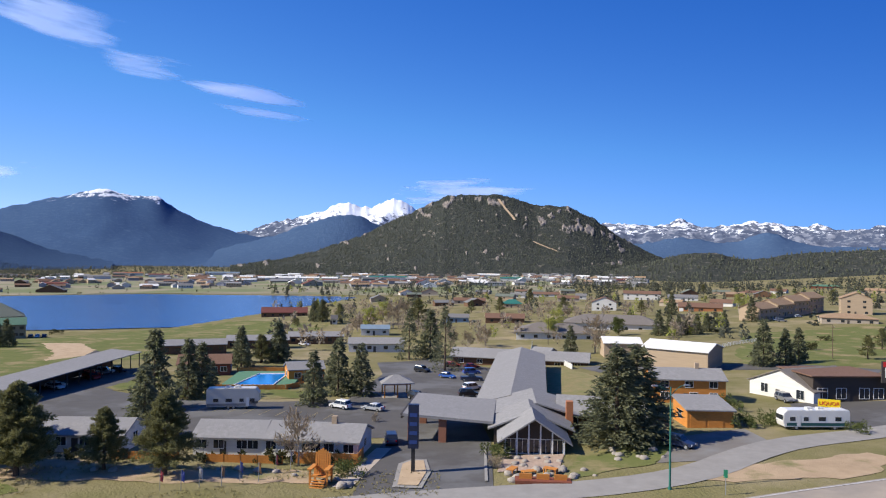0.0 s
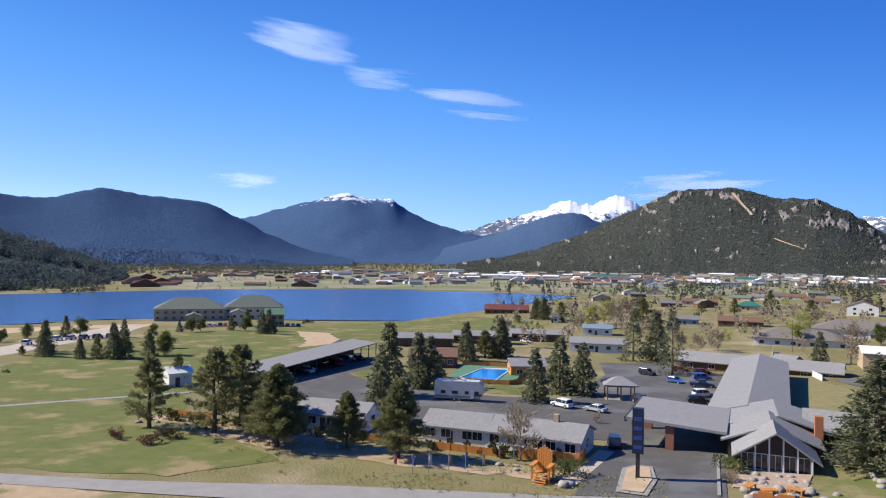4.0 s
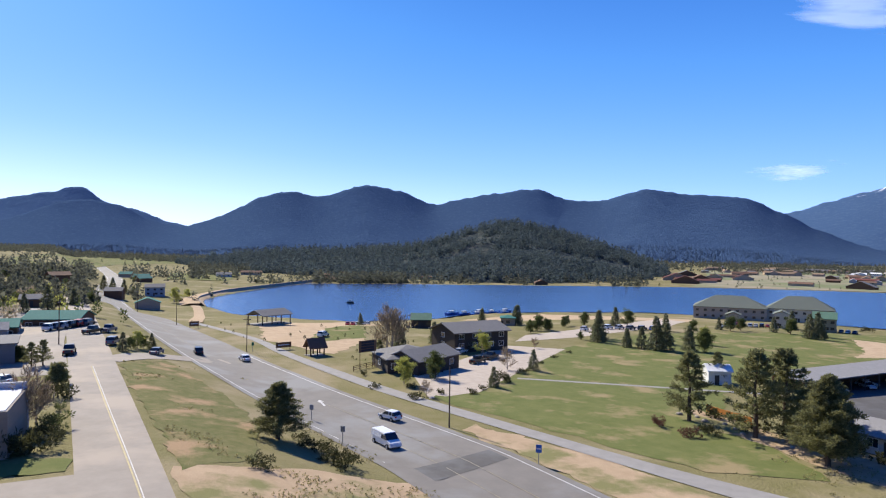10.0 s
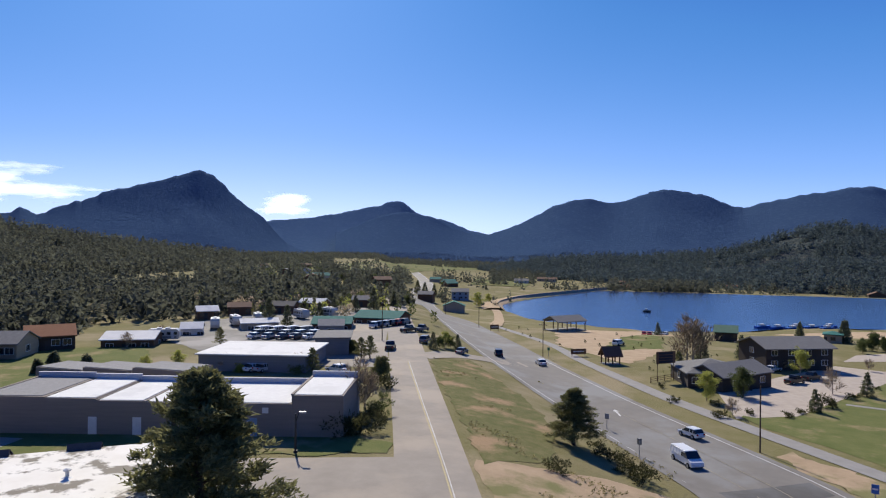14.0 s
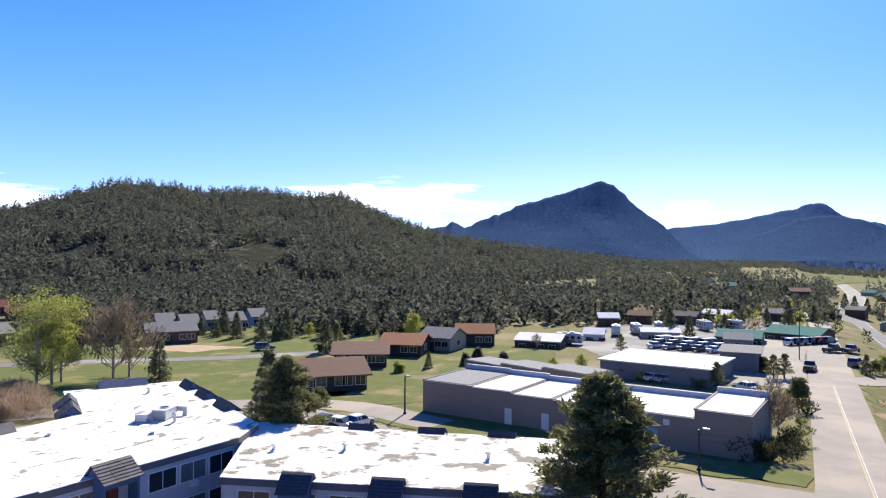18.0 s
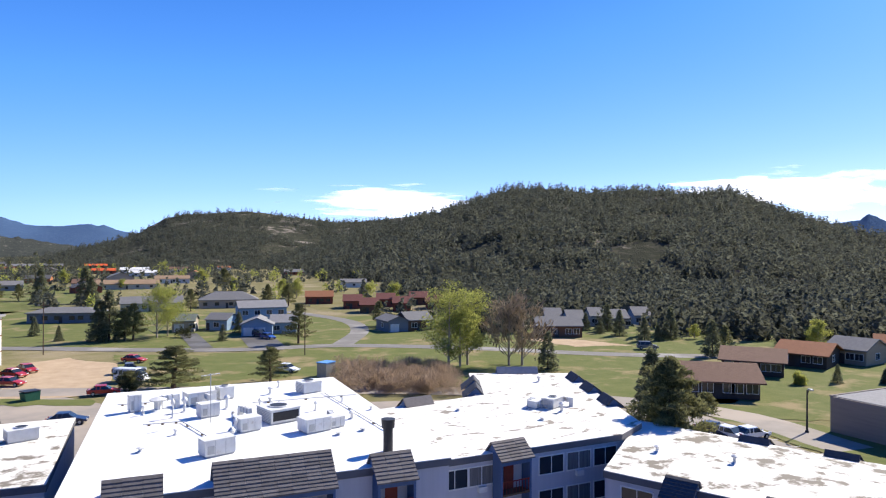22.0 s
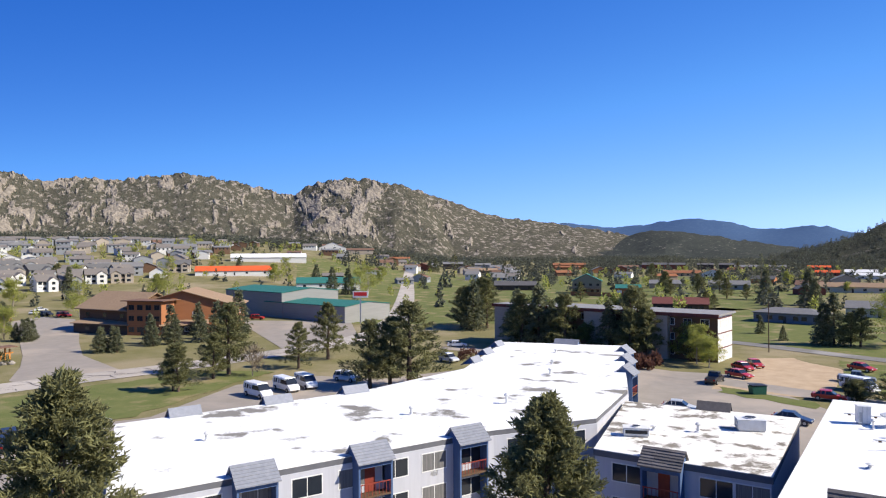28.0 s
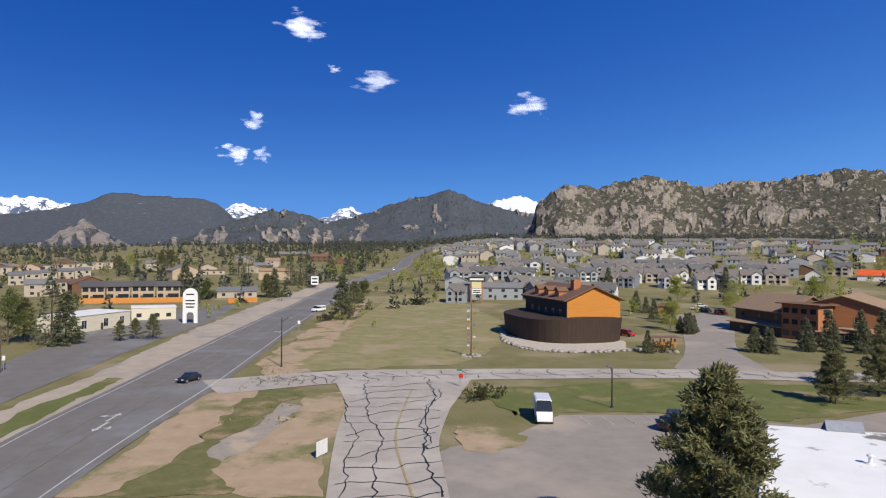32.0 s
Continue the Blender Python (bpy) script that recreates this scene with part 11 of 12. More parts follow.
brn = random.Random(21)
for k in range(26):
    boulder(-84 + k * 2.7, 96 - k * 0.12 + brn.uniform(-1.5, 1.5), brn.uniform(0.25, 0.6), seed=k)
for k in range(14):
    boulder(8 + brn.uniform(0, 12), 88 + brn.uniform(0, 5), brn.uniform(0.25, 0.7), seed=k + 40)
for k in range(16):
    boulder(8 + brn.uniform(0, 9), 94 + brn.uniform(0, 6), brn.uniform(0.2, 0.5), "reddish stone on the office patio", seed=k + 240)
for k in range(8):
    boulder(24 + brn.uniform(0, 8), 97 + brn.uniform(0, 6), brn.uniform(0.3, 0.7), seed=k + 60)
for k in range(6):
    boulder(-16 + brn.uniform(0, 5), 86.5 + brn.uniform(0, 4), brn.uniform(0.4, 0.9), seed=k + 70)
lot("gravel_apron", [(192, -94), (188, -79), (172, -71), (153, -67), (144, -70.5), (139, -80), (142, -91), (155, -97), (176.7, -92.1)], mat("pale_gravel", (0.52, 0.45, 0.37), (0.42, 0.36, 0.29), scale=0.8, rough=0.95, bump=0.3, bump_scale=6), 0.08, "pale gravel apron round the boat house", "gravel")
edge_line = spline([(182, -75), (168.0, -69.5), (153, -66.5), (143.5, -69.5), (138.6, -78.5), (139.5, -90), (133, -97)], 1.1)
for k, (ex, ey) in enumerate(edge_line):
    boulder(ex + brn.uniform(-0.5, 0.5), ey + brn.uniform(-0.5, 0.5), brn.uniform(0.3, 0.75), "pale stone edging the gravel apron", seed=k + 90)
# timber furniture and stand near the office and boat house
for x, y, r in ((11.5, 90.5, 20), (14.5, 91.5, -30), (9.5, 92, 60)):
    bt = thing("wooden_table", x, y, r, "rough orange timber garden table", "table", "garden tables")
    side_box(bt, "tabletop", -0.9, 0.9, -0.5, 0.5, 0.7, 0.8, M_ORANGE)
    for sx_, sy_ in ((-0.8, -0.4), (0.8, -0.4), (-0.8, 0.4), (0.8, 0.4)):
        side_box(bt, "leg", sx_ - 0.07, sx_ + 0.07, sy_ - 0.07, sy_ + 0.07, -0.1, 0.71, M_ORANGE)
bn = thing("timber_deck", 13, 88, -5, "low red-brown timber deck by the path", "deck")
side_box(bn, "platform", -3.5, 3.5, -1, 1, -0.3, 0.35, mat("red_deck", (0.22, 0.07, 0.04), (0.17, 0.055, 0.03), scale=2, rough=0.8))
for k in range(3):
    side_box(bn, "rail", -3 + k * 2.2, -1.4 + k * 2.2, -0.1, 0.1, 0.35, 1.0, M_ORANGE)
pl = thing("play_stand", 141, -99, -100, "orange timber play stand with slats", "play stand")
for k in range(8):
    side_box(pl, "slat", -3.5 + k * 0.9, -3.2 + k * 0.9, -0.1, 0.1, -0.2, 2.6 - (k % 3) * 0.4, M_ORANGE)
side_box(pl, "rail", -3.6, 3.6, -0.16, 0.16, 1.2, 1.45, M_ORANGE)
side_box(pl, "roof", -3.8, 3.8, -1.6, 1.6, 2.6, 2.8, ROOF["brown"])
dm = thing("dumpster", -4.4, -117.3, 20, "dark green metal waste dumpster", "dumpster")
bm = bmesh.new()
prism(bm, [(-1.0, 0.1), (0.9, 0.1), (1.1, 1.2), (-1.1, 1.5)], -0.9, 0.9)
bmesh.ops.recalc_face_normals(bm, faces=bm.faces[:])
part("bin", bm, mat("dumpster_green", (0.03, 0.13, 0.08), (0.025, 0.1, 0.06), scale=3, rough=0.6), dm)
side_box(dm, "lid", -1.15, 1.15, -0.95, 0.95, 1.42, 1.5, M_BLACK)
bb = thing("utility_box", -48.7, -113, 30, "tall box with bright blue top", "utility box")
side_box(bb, "cabinet", -1.3, 1.3, -1.0, 1.0, -0.2, 2.4, M_STEEL)
side_box(bb, "lid", -1.4, 1.4, -1.1, 1.1, 2.4, 2.55, mat("blue_tarp", (0.12, 0.3, 0.62), (0.1, 0.26, 0.55), scale=2, rough=0.6))
# trailers and sheds in the yard behind the stores
for k, (x, y, r, ln) in enumerate(((-190, -42, 12, 6.5), (-197, -38, 20, 7.2), (-204, -33, 15, 6.0), (-166, -48, 95, 6.8), (-216, -22, 30, 7.0), (-222, -14, 40, 6.2))):
    camper(x, y, r, ln, 2.3, 2.9, "white camping trailer parked in the store yard", mat("grey_stripe", (0.3, 0.28, 0.25), (0.2, 0.2, 0.2), scale=2), "camping_trailer")
for x, y, r, w_, m_ in ((-232, -34, 80, 8, "dark"), (-226, -46, 100, 7, "brown"), (-246, -26, 70, 9, "white"), (-258, -8, 85, 8, "slate"), (-212, -52, 110, 6, "white")):
    house(x, y, r, w_, 6, wall="brown", roof=m_, windows=2, sh=2.4, rise=1.2, name="shed", category="shed", label="small brown shed behind the stores")
# tall pole hung with small flags in a ring of stones, and the pole sign of the boat house
fp = thing("flag_pole", 140.7, -50.8, -110, "tall pole hung with many small faded flags", "flag pole")
bm = bmesh.new()
tube(bm, (0, 0, -0.3), (0, 0, 11.4), 0.16, 0.07, 10)
part("pole", bm, M_WOOD, fp)
fcol = [mat("flag_" + n, c, scale=3) for n, c in (("rust", (0.35, 0.12, 0.07)), ("pale", (0.55, 0.52, 0.5)), ("blue", (0.12, 0.16, 0.3)))]
for k in range(15):
    z0, sd = 1.6 + k * 0.62, -1 if k % 4 else 1
    bm = bmesh.new()
    tube(bm, (0, 0, z0), (sd * 0.95, 0, z0 + 0.35), 0.025, n=5)
    am = part("arm", bm, M_WOOD, fp)
    bm = bmesh.new()
    box(bm, min(sd * 0.35, sd * 0.92), max(sd * 0.35, sd * 0.92), -0.012, 0.012, z0 - 0.12, z0 + 0.28)
    part("flag", bm, fcol[k % 3], am)
for k in range(12):
    boulder(140.7 + 1.9 * math.cos(k * 0.524), -50.8 + 1.9 * math.sin(k * 0.524), 0.32 + 0.04 * (k % 4), "pale stone in the ring round the flag pole", seed=k + 200)
ps = thing("pole_sign", 287, -106, -111, "tall timber pole sign with dark top board and yellow panel", "sign", "signs")
for px_ in (-2.4, 2.4):
    part("post", boxm(px_ - 0.25, px_ + 0.25, -0.25, 0.25, -0.5, 9.6), WALL["cedar"], ps)
tb = part("top_board", boxm(-3.8, 3.8, -0.42, -0.26, 9.4, 11.4), M_BLACK, ps, "dark board")
part("bar", boxm(-3.0, 3.0, -0.46, -0.42, 10.0, 10.8), M_TRIM, tb)
part("panel", boxm(-2.1, 2.1, -0.3, -0.1, 6.4, 9.3), WALL["yellow"], ps, "orange-yellow panel")
wp_ = part("panel", boxm(-2.1, 2.1, -0.3, -0.1, 3.9, 6.2), M_TRIM, ps, "white panel")
for k in range(2):
    part("bar", boxm(-1.7, 1.7, -0.34, -0.3, 4.4 + k * 0.8, 4.8 + k * 0.8), M_INK, wp_)


def cut_line(pts, width, label):
    """A bare strip up the tram hill through points of (azimuth, elevation)."""
    V, azs, per, rock = SURF["mountain_tram_hill"]
    e_ = np.degrees(np.arctan2(V[:, :, 2] - EYE[2], np.hypot(V[:, :, 0], V[:, :, 1])))
    mid = []
    for (a0, e0), (a1, e1) in zip(pts[:-1], pts[1:]):
        for f in np.linspace(0, 1, 14):
            i = int(round((a0 + (a1 - a0) * f - azs[0]) / (azs[1] - azs[0])))
            j = int(np.argmax(e_[:, i] >= e0 + (e1 - e0) * f))
            mid.append(V[j, i] * 0.997 + np.array(EYE) * 0.003)
    mid = np.array(mid)
    k = np.ones(5) / 5
    mid = np.stack([np.convolve(np.pad(mid[:, c], 2, "edge"), k, "valid") for c in range(3)], -1)
    ux, uy = polar(pts[0][0] - 90, width / 2)
    side = np.array([float(ux), float(uy), 0])
    tagged(grid_ob("hill_cut", np.stack([mid - side, mid + side]), M_DIRT), label, "clearing", kind="structure")


cut_line([(-4.47, 5.00), (-5.12, 4.18), (-5.87, 3.26)], 7, "bare straight cut down the wooded hill")
cut_line([(-7.34, 1.56), (-8.34, 1.15), (-9.34, 0.79)], 6, "pale road cut low on the wooded hill")

# boats at the marina
def boat(x, y, rot, L, label, m):
    e = thing("boat", x, y, rot, label, "boat", "boats at the marina", z=LAKE_Z)
    bm = bmesh.new()
    n = 9
    a, b = [], []
    for k in range(n):
        f = k / (n - 1)
        w = L * 0.16 * (1 - max(0, (f - 0.6) / 0.4) ** 2)
        a.append([bm.verts.new((-L / 2 + L * f, s * w * 0.7, -0.3)) for s in (-1, 1)])
        b.append([bm.verts.new((-L / 2 + L * f, s * w, 0.9 + 0.3 * f)) for s in (-1, 1)])
    for k in range(n - 1):
        for s in (0, 1):
            bm.faces.new((a[k][s], a[k + 1][s], b[k + 1][s], b[k][s]))
        bm.faces.new((b[k][0], b[k + 1][0], b[k + 1][1], b[k][1]))
    bm.faces.new((a[0][0], b[0][0], b[0][1], a[0][1]))
    bmesh.ops.recalc_face_normals(bm, faces=bm.faces[:])
    part("hull", bm, m, e)
    side_box(e, "cabin", -L * 0.25, L * 0.1, -L * 0.1, L * 0.1, 0.9, 2.0, M_TRIM)


M_BOAT = mat("blue_hull", (0.02, 0.1, 0.4), (0.02, 0.08, 0.32), scale=1, rough=0.4)
for k in range(7):
    boat(-334 + 3.5 * (k % 3), 196 + k * 6.0, 100 + 6 * (k % 2), 9, "blue-covered boat moored at the marina", M_BOAT)
boat(-420, 170, 40, 5, "small dark fishing boat on the lake", M_BLACK)
# dam: a long earth bank with a crest road and a stone parapet on the lake side
dam_line = spline([(-430, 76), (-478, 84), (-528, 108), (-554, 128), (-583, 155), (-615, 185), (-660, 226)], 9)
dd_ = np.gradient(dam_line, axis=0)
dd_ /= np.linalg.norm(dd_, axis=1)[:, None]
dn_ = np.stack([dd_[:, 1], -dd_[:, 0]], -1)


def dam_part(name, section, material, label, category):
    """A long body of one cross-section (offset, height over the lake) along the dam."""
    V = np.stack([np.concatenate([dam_line + dn_ * o, np.full((len(dam_line), 1), LAKE_Z + z)], 1) for o, z in section], 1)
    tagged(grid_ob(name, V, material, smooth=False), label, category, kind="structure")


dam_part("dam_bank", [(-17, -1.5), (-5, 1.7), (-3, 1.9), (2.5, 1.9), (3.4, 1.9), (7.5, -1.5)], M_DIRT, "broad tan earth bank of the dam", "dam")
dam_part("dam_wall", [(2.6, 1.8), (2.6, 2.6), (3.1, 2.6), (3.3, 1.4)], M_STONE, "grey stone parapet along the dam", "dam wall")

# ---- neighbourhoods, far town and loose vegetation ----
nr = random.Random(31)


def clear_of_buildings(x, y, pad=0.0):
    return all((x - a) ** 2 + (y - b) ** 2 > (r + pad) ** 2 for a, b, r in BUILT)


def estate(count, az0, az1, r0, r1, walls, roofs, label, group, storeys=2, w=(9, 14), windows=2):
    made = 0
    for _ in range(count * 6):
        if made >= count:
            break
        az, r = nr.uniform(az0, az1), math.sqrt(nr.uniform(r0 * r0, r1 * r1))
        x, y = -math.sin(radians(az)) * r, math.cos(radians(az)) * r
        if lake_dist(np.array([x]), np.array([y]))[0] < 25 or not clear_of_buildings(x, y, 8):
            continue
        wd = nr.uniform(*w)
        house(x, y, az + nr.uniform(-25, 25), wd, nr.uniform(8, 11), wall=nr.choice(walls), roof=nr.choice(roofs), storeys=storeys if nr.random() < 0.8 else 1,
              windows=windows, side=0, door=False, ridge=nr.choice("xxy"), label=label, group=group)
        made += 1




TOWN = {}


def townhouse(x, y, rot, wide, wall, roof, kind):
    """A two-storey townhouse with cross gables; kinds differ in their gables and doors. Alike ones share their meshes."""
    key = (wall, roof, kind)
    m = pose(x, y, gz(x, y), 0, 0, rot) @ Matrix.Diagonal((wide, 1, 1, 1))
    BUILT.append((x, y, 7))
    if key in TOWN:
        return copy_thing(TOWN[key], m)
    e = tagged(new("townhouse"), "two-storey %s townhouse with cross gables and taupe shingle roof" % ("pale grey" if wall == "white" else wall), "townhouse", "townhouses")
    e.matrix_basis = m
    h = 5.3
    body = wall_bm("gable", 10, 11, h, 2.9)
    shift_ = Vector((-5, 0, 0))
    for v in body.verts:
        v.co += shift_
    part("wall", body, WALL[wall], e)
    bm = roof_bm("gable", 10, 11, h, 2.9, 0.6, 0.25)
    for v in bm.verts:
        v.co += shift_
    rf = part("roof", bm, ROOF[roof], e)
    for gx_, gw, gh, out in (((-2.6, 4.4, 5.3, 1.8), (2.9, 3.4, 4.6, 1.0)), ((2.4, 4.8, 5.3, 2.2),), ((-3.0, 3.2, 5.3, 1.2), (2.8, 3.2, 5.3, 1.2)))[kind]:
        bm = wall_bm("gable", gw, 5 + out, gh, gw * 0.36, "y")
        for v in bm.verts:
            v.co += Vector((gx_ - gw / 2, -out, 0))
        g = part("gable_bay", bm, WALL["grey" if wall == "white" and kind != 1 else wall], e)
        bm = roof_bm("gable", gw, 5 + out, gh, gw * 0.36, 0.4, 0.22, "y")
        for v in bm.verts:
            v.co += Vector((gx_ - gw / 2, -out, 0))
        part("gable_roof", bm, ROOF[roof], e)
        for wz in (0.9, 3.5):
            w_ = part("window", shared(("town_window",), lambda: boxm(-0.85, 0.85, -0.05, 0.02, 0, 1.35), M_GLASS), M_GLASS, g)
            w_.matrix_basis = pose(gx_, -out, wz)
    for wx in ((0.4,), (-3.4, -1.2), (0.0,))[kind]:
        for wz in (0.9, 3.5):
            w_ = part("window", shared(("town_window",), None, M_GLASS), M_GLASS, e)
            w_.matrix_basis = pose(wx, 0, wz)
    part("garage_door", boxm(-4.7, -2.4, -0.06, 0.02, 0, 2.1) if kind == 1 else boxm(3.6, 4.6, -0.06, 0.02, 0, 2.1), M_TRIM, e)
    part("chimney", boxm(-0.4, 0.4, 6.2, 7.0, h + 1.5, h + 3.8), WALL["beige"], rf)
    TOWN[key] = e
    return e


def terrace(az0, az1, r, bend, n):
    """A row of townhouses side by side, now and then with a gap."""
    for i in range(n):
        if nr.random() < 0.24:
            continue
        f = (i + 0.5) / n
        az, rr = az0 + (az1 - az0) * f, r + bend * f + nr.uniform(-6, 6)
        x, y = -math.sin(radians(az)) * rr, math.cos(radians(az)) * rr
        if not clear_of_buildings(x, y, 1.0):
            continue
        wd = rr * math.tan(radians(abs(az1 - az0) / n)) * 0.9
        townhouse(x, y, az + nr.uniform(-24, 24), min(1.5, wd / 10), nr.choice(("grey", "white", "slate", "white", "beige", "white")), nr.choice(("taupe", "townslate", "taupe")), nr.randrange(3))


for a0, a1, r, bend, n in ((247.2, 252.3, 298, 6, 3), (243.5, 252.3, 326, 10, 5), (240, 252.3, 356, 10, 7), (238.5, 246, 322, 10, 4), (228, 240, 394, 8, 8), (226, 252, 424, 0, 15),
                           (224, 251, 456, 6, 15), (222, 250, 492, 0, 15)):
    terrace(a0, a1, r, bend, n)
estate(26, 150, 208, 330, 800, ["brown", "beige", "white", "red", "cedar", "tan"], ["brown", "slate", "rust", "dark"], "detached valley house with shingle roof", "houses in the valley", 1, (12, 18), 1)
estate(22, -32, 8, 420, 800, ["white", "beige", "brown", "white", "tan"], ["brown", "slate", "tan", "sage"], "detached house among trees", "houses in the valley", 1, (12, 18), 1)
estate(18, 264, 290, 330, 700, ["beige", "brown", "tan"], ["slate", "brown", "tan"], "tan apartment house among trees", "houses in the valley", 2, (12, 20), 1)
estate(12, 84, 100, 330, 760, ["white", "beige", "brown"], ["slate", "brown", "teal"], "small house beyond the dam", "houses in the valley", 1, (9, 14), 0)
estate(30, -14, 26, 960, 1230, ["white", "beige", "white", "tan", "grey"], ["white", "slate", "brown", "grey", "tan", "maroon"], "town building across the lake", "town buildings", 1, (14, 34), 0)
estate(16, 28, 44, 900, 1150, ["tan", "brown", "beige"], ["brown", "maroon", "slate"], "low building across the lake", "town buildings", 1, (16, 40), 0)
estate(8, 45, 72, 760, 960, ["brown", "white", "dark"], ["brown", "slate"], "lake shore house among pines", "houses in the valley", 1, (10, 16), 0)
for x, y, w_, m_ in ((-134.9, 1280, 70, "teal"), (-333, 1255, 30, "white"), (-292, 1235, 34, "white"), (-248, 1200, 34, "white"), (-205, 1180, 26, "white"), (96, 1164, 42, "teal"), (75, 1500, 48, "white"), (-560, 1640, 78, "blue"), (-700, 1480, 58, "rust"), (-590, 1395, 40, "maroon"), (-640, 1240, 44, "slate")):
    house(x, y, math.degrees(math.atan2(y, x)) - 90, w_, 16, wall="white", roof=m_, windows=0, side=0, door=False, sh=5, rise=2, label="large town hall with a broad metal roof", group="town buildings")

def settlement(count, az0, az1, r0, r1, size, walls, roofs, label, seed, high=(3, 6)):
    """Many small far gabled buildings in one mesh."""
    rng = random.Random(seed)
    V, F, S = [], [], []
    for _ in range(count):
        az, r = rng.uniform(az0, az1), math.sqrt(rng.uniform(r0 * r0, r1 * r1))
        x, y = -math.sin(radians(az)) * r, math.cos(radians(az)) * r
        if lake_dist(np.array([x]), np.array([y]))[0] < 20 or not clear_of_buildings(x, y, 4):
            continue
        w, d, h, tn = rng.uniform(*size), rng.uniform(8, 13), rng.uniform(*high), radians(az + rng.choice((0, 0, 90)) + rng.uniform(-15, 15))
        rise, o, z, b = rng.uniform(1.2, 3.0), 0.4, gz(x, y) - 0.5, len(V)
        c, s_ = math.cos(tn), math.sin(tn)
        for px, py, pz in ((0, 0, 0), (w, 0, 0), (w, d, 0), (0, d, 0), (0, 0, h), (w, 0, h), (w, d, h), (0, d, h), (0, d / 2, h + rise), (w, d / 2, h + rise),
                           (-o, -o, h - 0.1), (w + o, -o, h - 0.1), (w + o, d / 2, h + rise + 0.1), (-o, d / 2, h + rise + 0.1), (w + o, d + o, h - 0.1), (-o, d + o, h - 0.1)):
            V.append((x + (px - w / 2) * c - (py - d / 2) * s_, y + (px - w / 2) * s_ + (py - d / 2) * c, z + pz))
        wi, ri = rng.randrange(len(walls)), len(walls) + rng.randrange(len(roofs))
        for f, m in (((0, 1, 5, 4), wi), ((2, 3, 7, 6), wi), ((1, 2, 6, 9, 5), wi), ((3, 0, 4, 8, 7), wi), ((10, 11, 12, 13), ri), ((13, 12, 14, 15), ri)):
            F.append([b + k for k in f])
            S.append(m)
        for k in range(int(w / 3.2)):
            wz, wx = h - 1.9, 1.0 + k * 3.2
            q = len(V)
            for px, pz in ((wx, wz), (wx + 1.3, wz), (wx + 1.3, wz + 1.3), (wx, wz + 1.3)):
                V.append((x + (px - w / 2) * c - (-0.06 - d / 2) * s_, y + (px - w / 2) * s_ + (-0.06 - d / 2) * c, z + pz))
            F.append([q, q + 1, q + 2, q + 3])
            S.append(len(walls) + len(roofs))
    ob = mesh_ob("settlement", V, F, WALL[walls[0]])
    for m in [WALL[k] for k in walls[1:]] + [ROOF[k] for k in roofs] + [M_GLASS]:
        ob.data.materials.append(m)
    ob.data.polygons.foreach_set("material_index", np.array(S, np.int32))
    tagged(ob, label, "houses", kind="stuff")


settlement(340, -16, 30, 960, 1620, (8, 26), ["white", "beige", "tan", "grey"], ["white", "slate", "brown", "grey", "tan"], "many small pale buildings of the far town", 5)
settlement(50, 24, 40, 1150, 1600, (10, 34), ["tan", "brown", "beige"], ["brown", "slate", "tan"], "small buildings on the far flats", 6)
settlement(230, 222, 253, 510, 900, (9, 15), ["white", "grey", "beige", "grey"], ["taupe", "slate", "taupe"], "grey townhouses with shingle roofs farther off", 7, (5, 7))
settlement(60, 196, 226, 420, 900, (9, 16), ["grey", "brown", "beige", "white"], ["taupe", "brown", "slate"], "houses among trees below the granite ridge", 8, (3, 6))
VR = np.random.default_rng(9)
HW_PTS = spline(HWY, 8.0)
BLT = np.array(BUILT)


OPEN = [(88.5, 93.2, 640, 1330), (80.5, 88.5, 800, 1420), (76, 84.2, 480, 700)]      # meadows: azimuths and distances


def scatter(n, az0, az1, r0, r1, seed, clump=0.0):
    """Random free places on the ground of a sector."""
    rng = np.random.default_rng(seed)
    az = rng.uniform(az0, az1, n)
    r = np.sqrt(rng.uniform(r0 * r0, r1 * r1, n))
    x, y = polar(az, r)
    keep = lake_dist(x, y) > 6
    keep &= np.min(np.hypot(x[:, None] - HW_PTS[None, :, 0], y[:, None] - HW_PTS[None, :, 1]), 1) > 14
    bl_r, bl_az = np.hypot(BLT[:, 0], BLT[:, 1]), np.degrees(np.arctan2(-BLT[:, 0], BLT[:, 1]))
    turn = np.abs((az[:, None] - bl_az[None, :] + 180) % 360 - 180)
    ahead = bl_r[None, :] - r[:, None]
    front = np.any((turn < np.degrees(BLT[None, :, 2] / bl_r[None, :])) & (ahead > 0) & (ahead < 110), 1)      # gardens before the houses stay open
    keep &= ~front | (rng.uniform(0, 1, n) < 0.2)
    keep &= np.all(np.hypot(x[:, None] - BLT[None, :, 0], y[:, None] - BLT[None, :, 1]) > BLT[None, :, 2] * 0.8, 1)
    if clump:
        keep &= fbm(x * 0.015, y * 0.015, 3, seed) > clump
    for a0, a1, q0, q1 in OPEN:
        keep &= ~((az > a0) & (az < a1) & (r > q0) & (r < q1)) | (rng.uniform(0, 1, n) < 0.03)
    x, y = x[keep], y[keep]
    return np.stack([x, y, ground_z(x, y) - 0.2], -1)


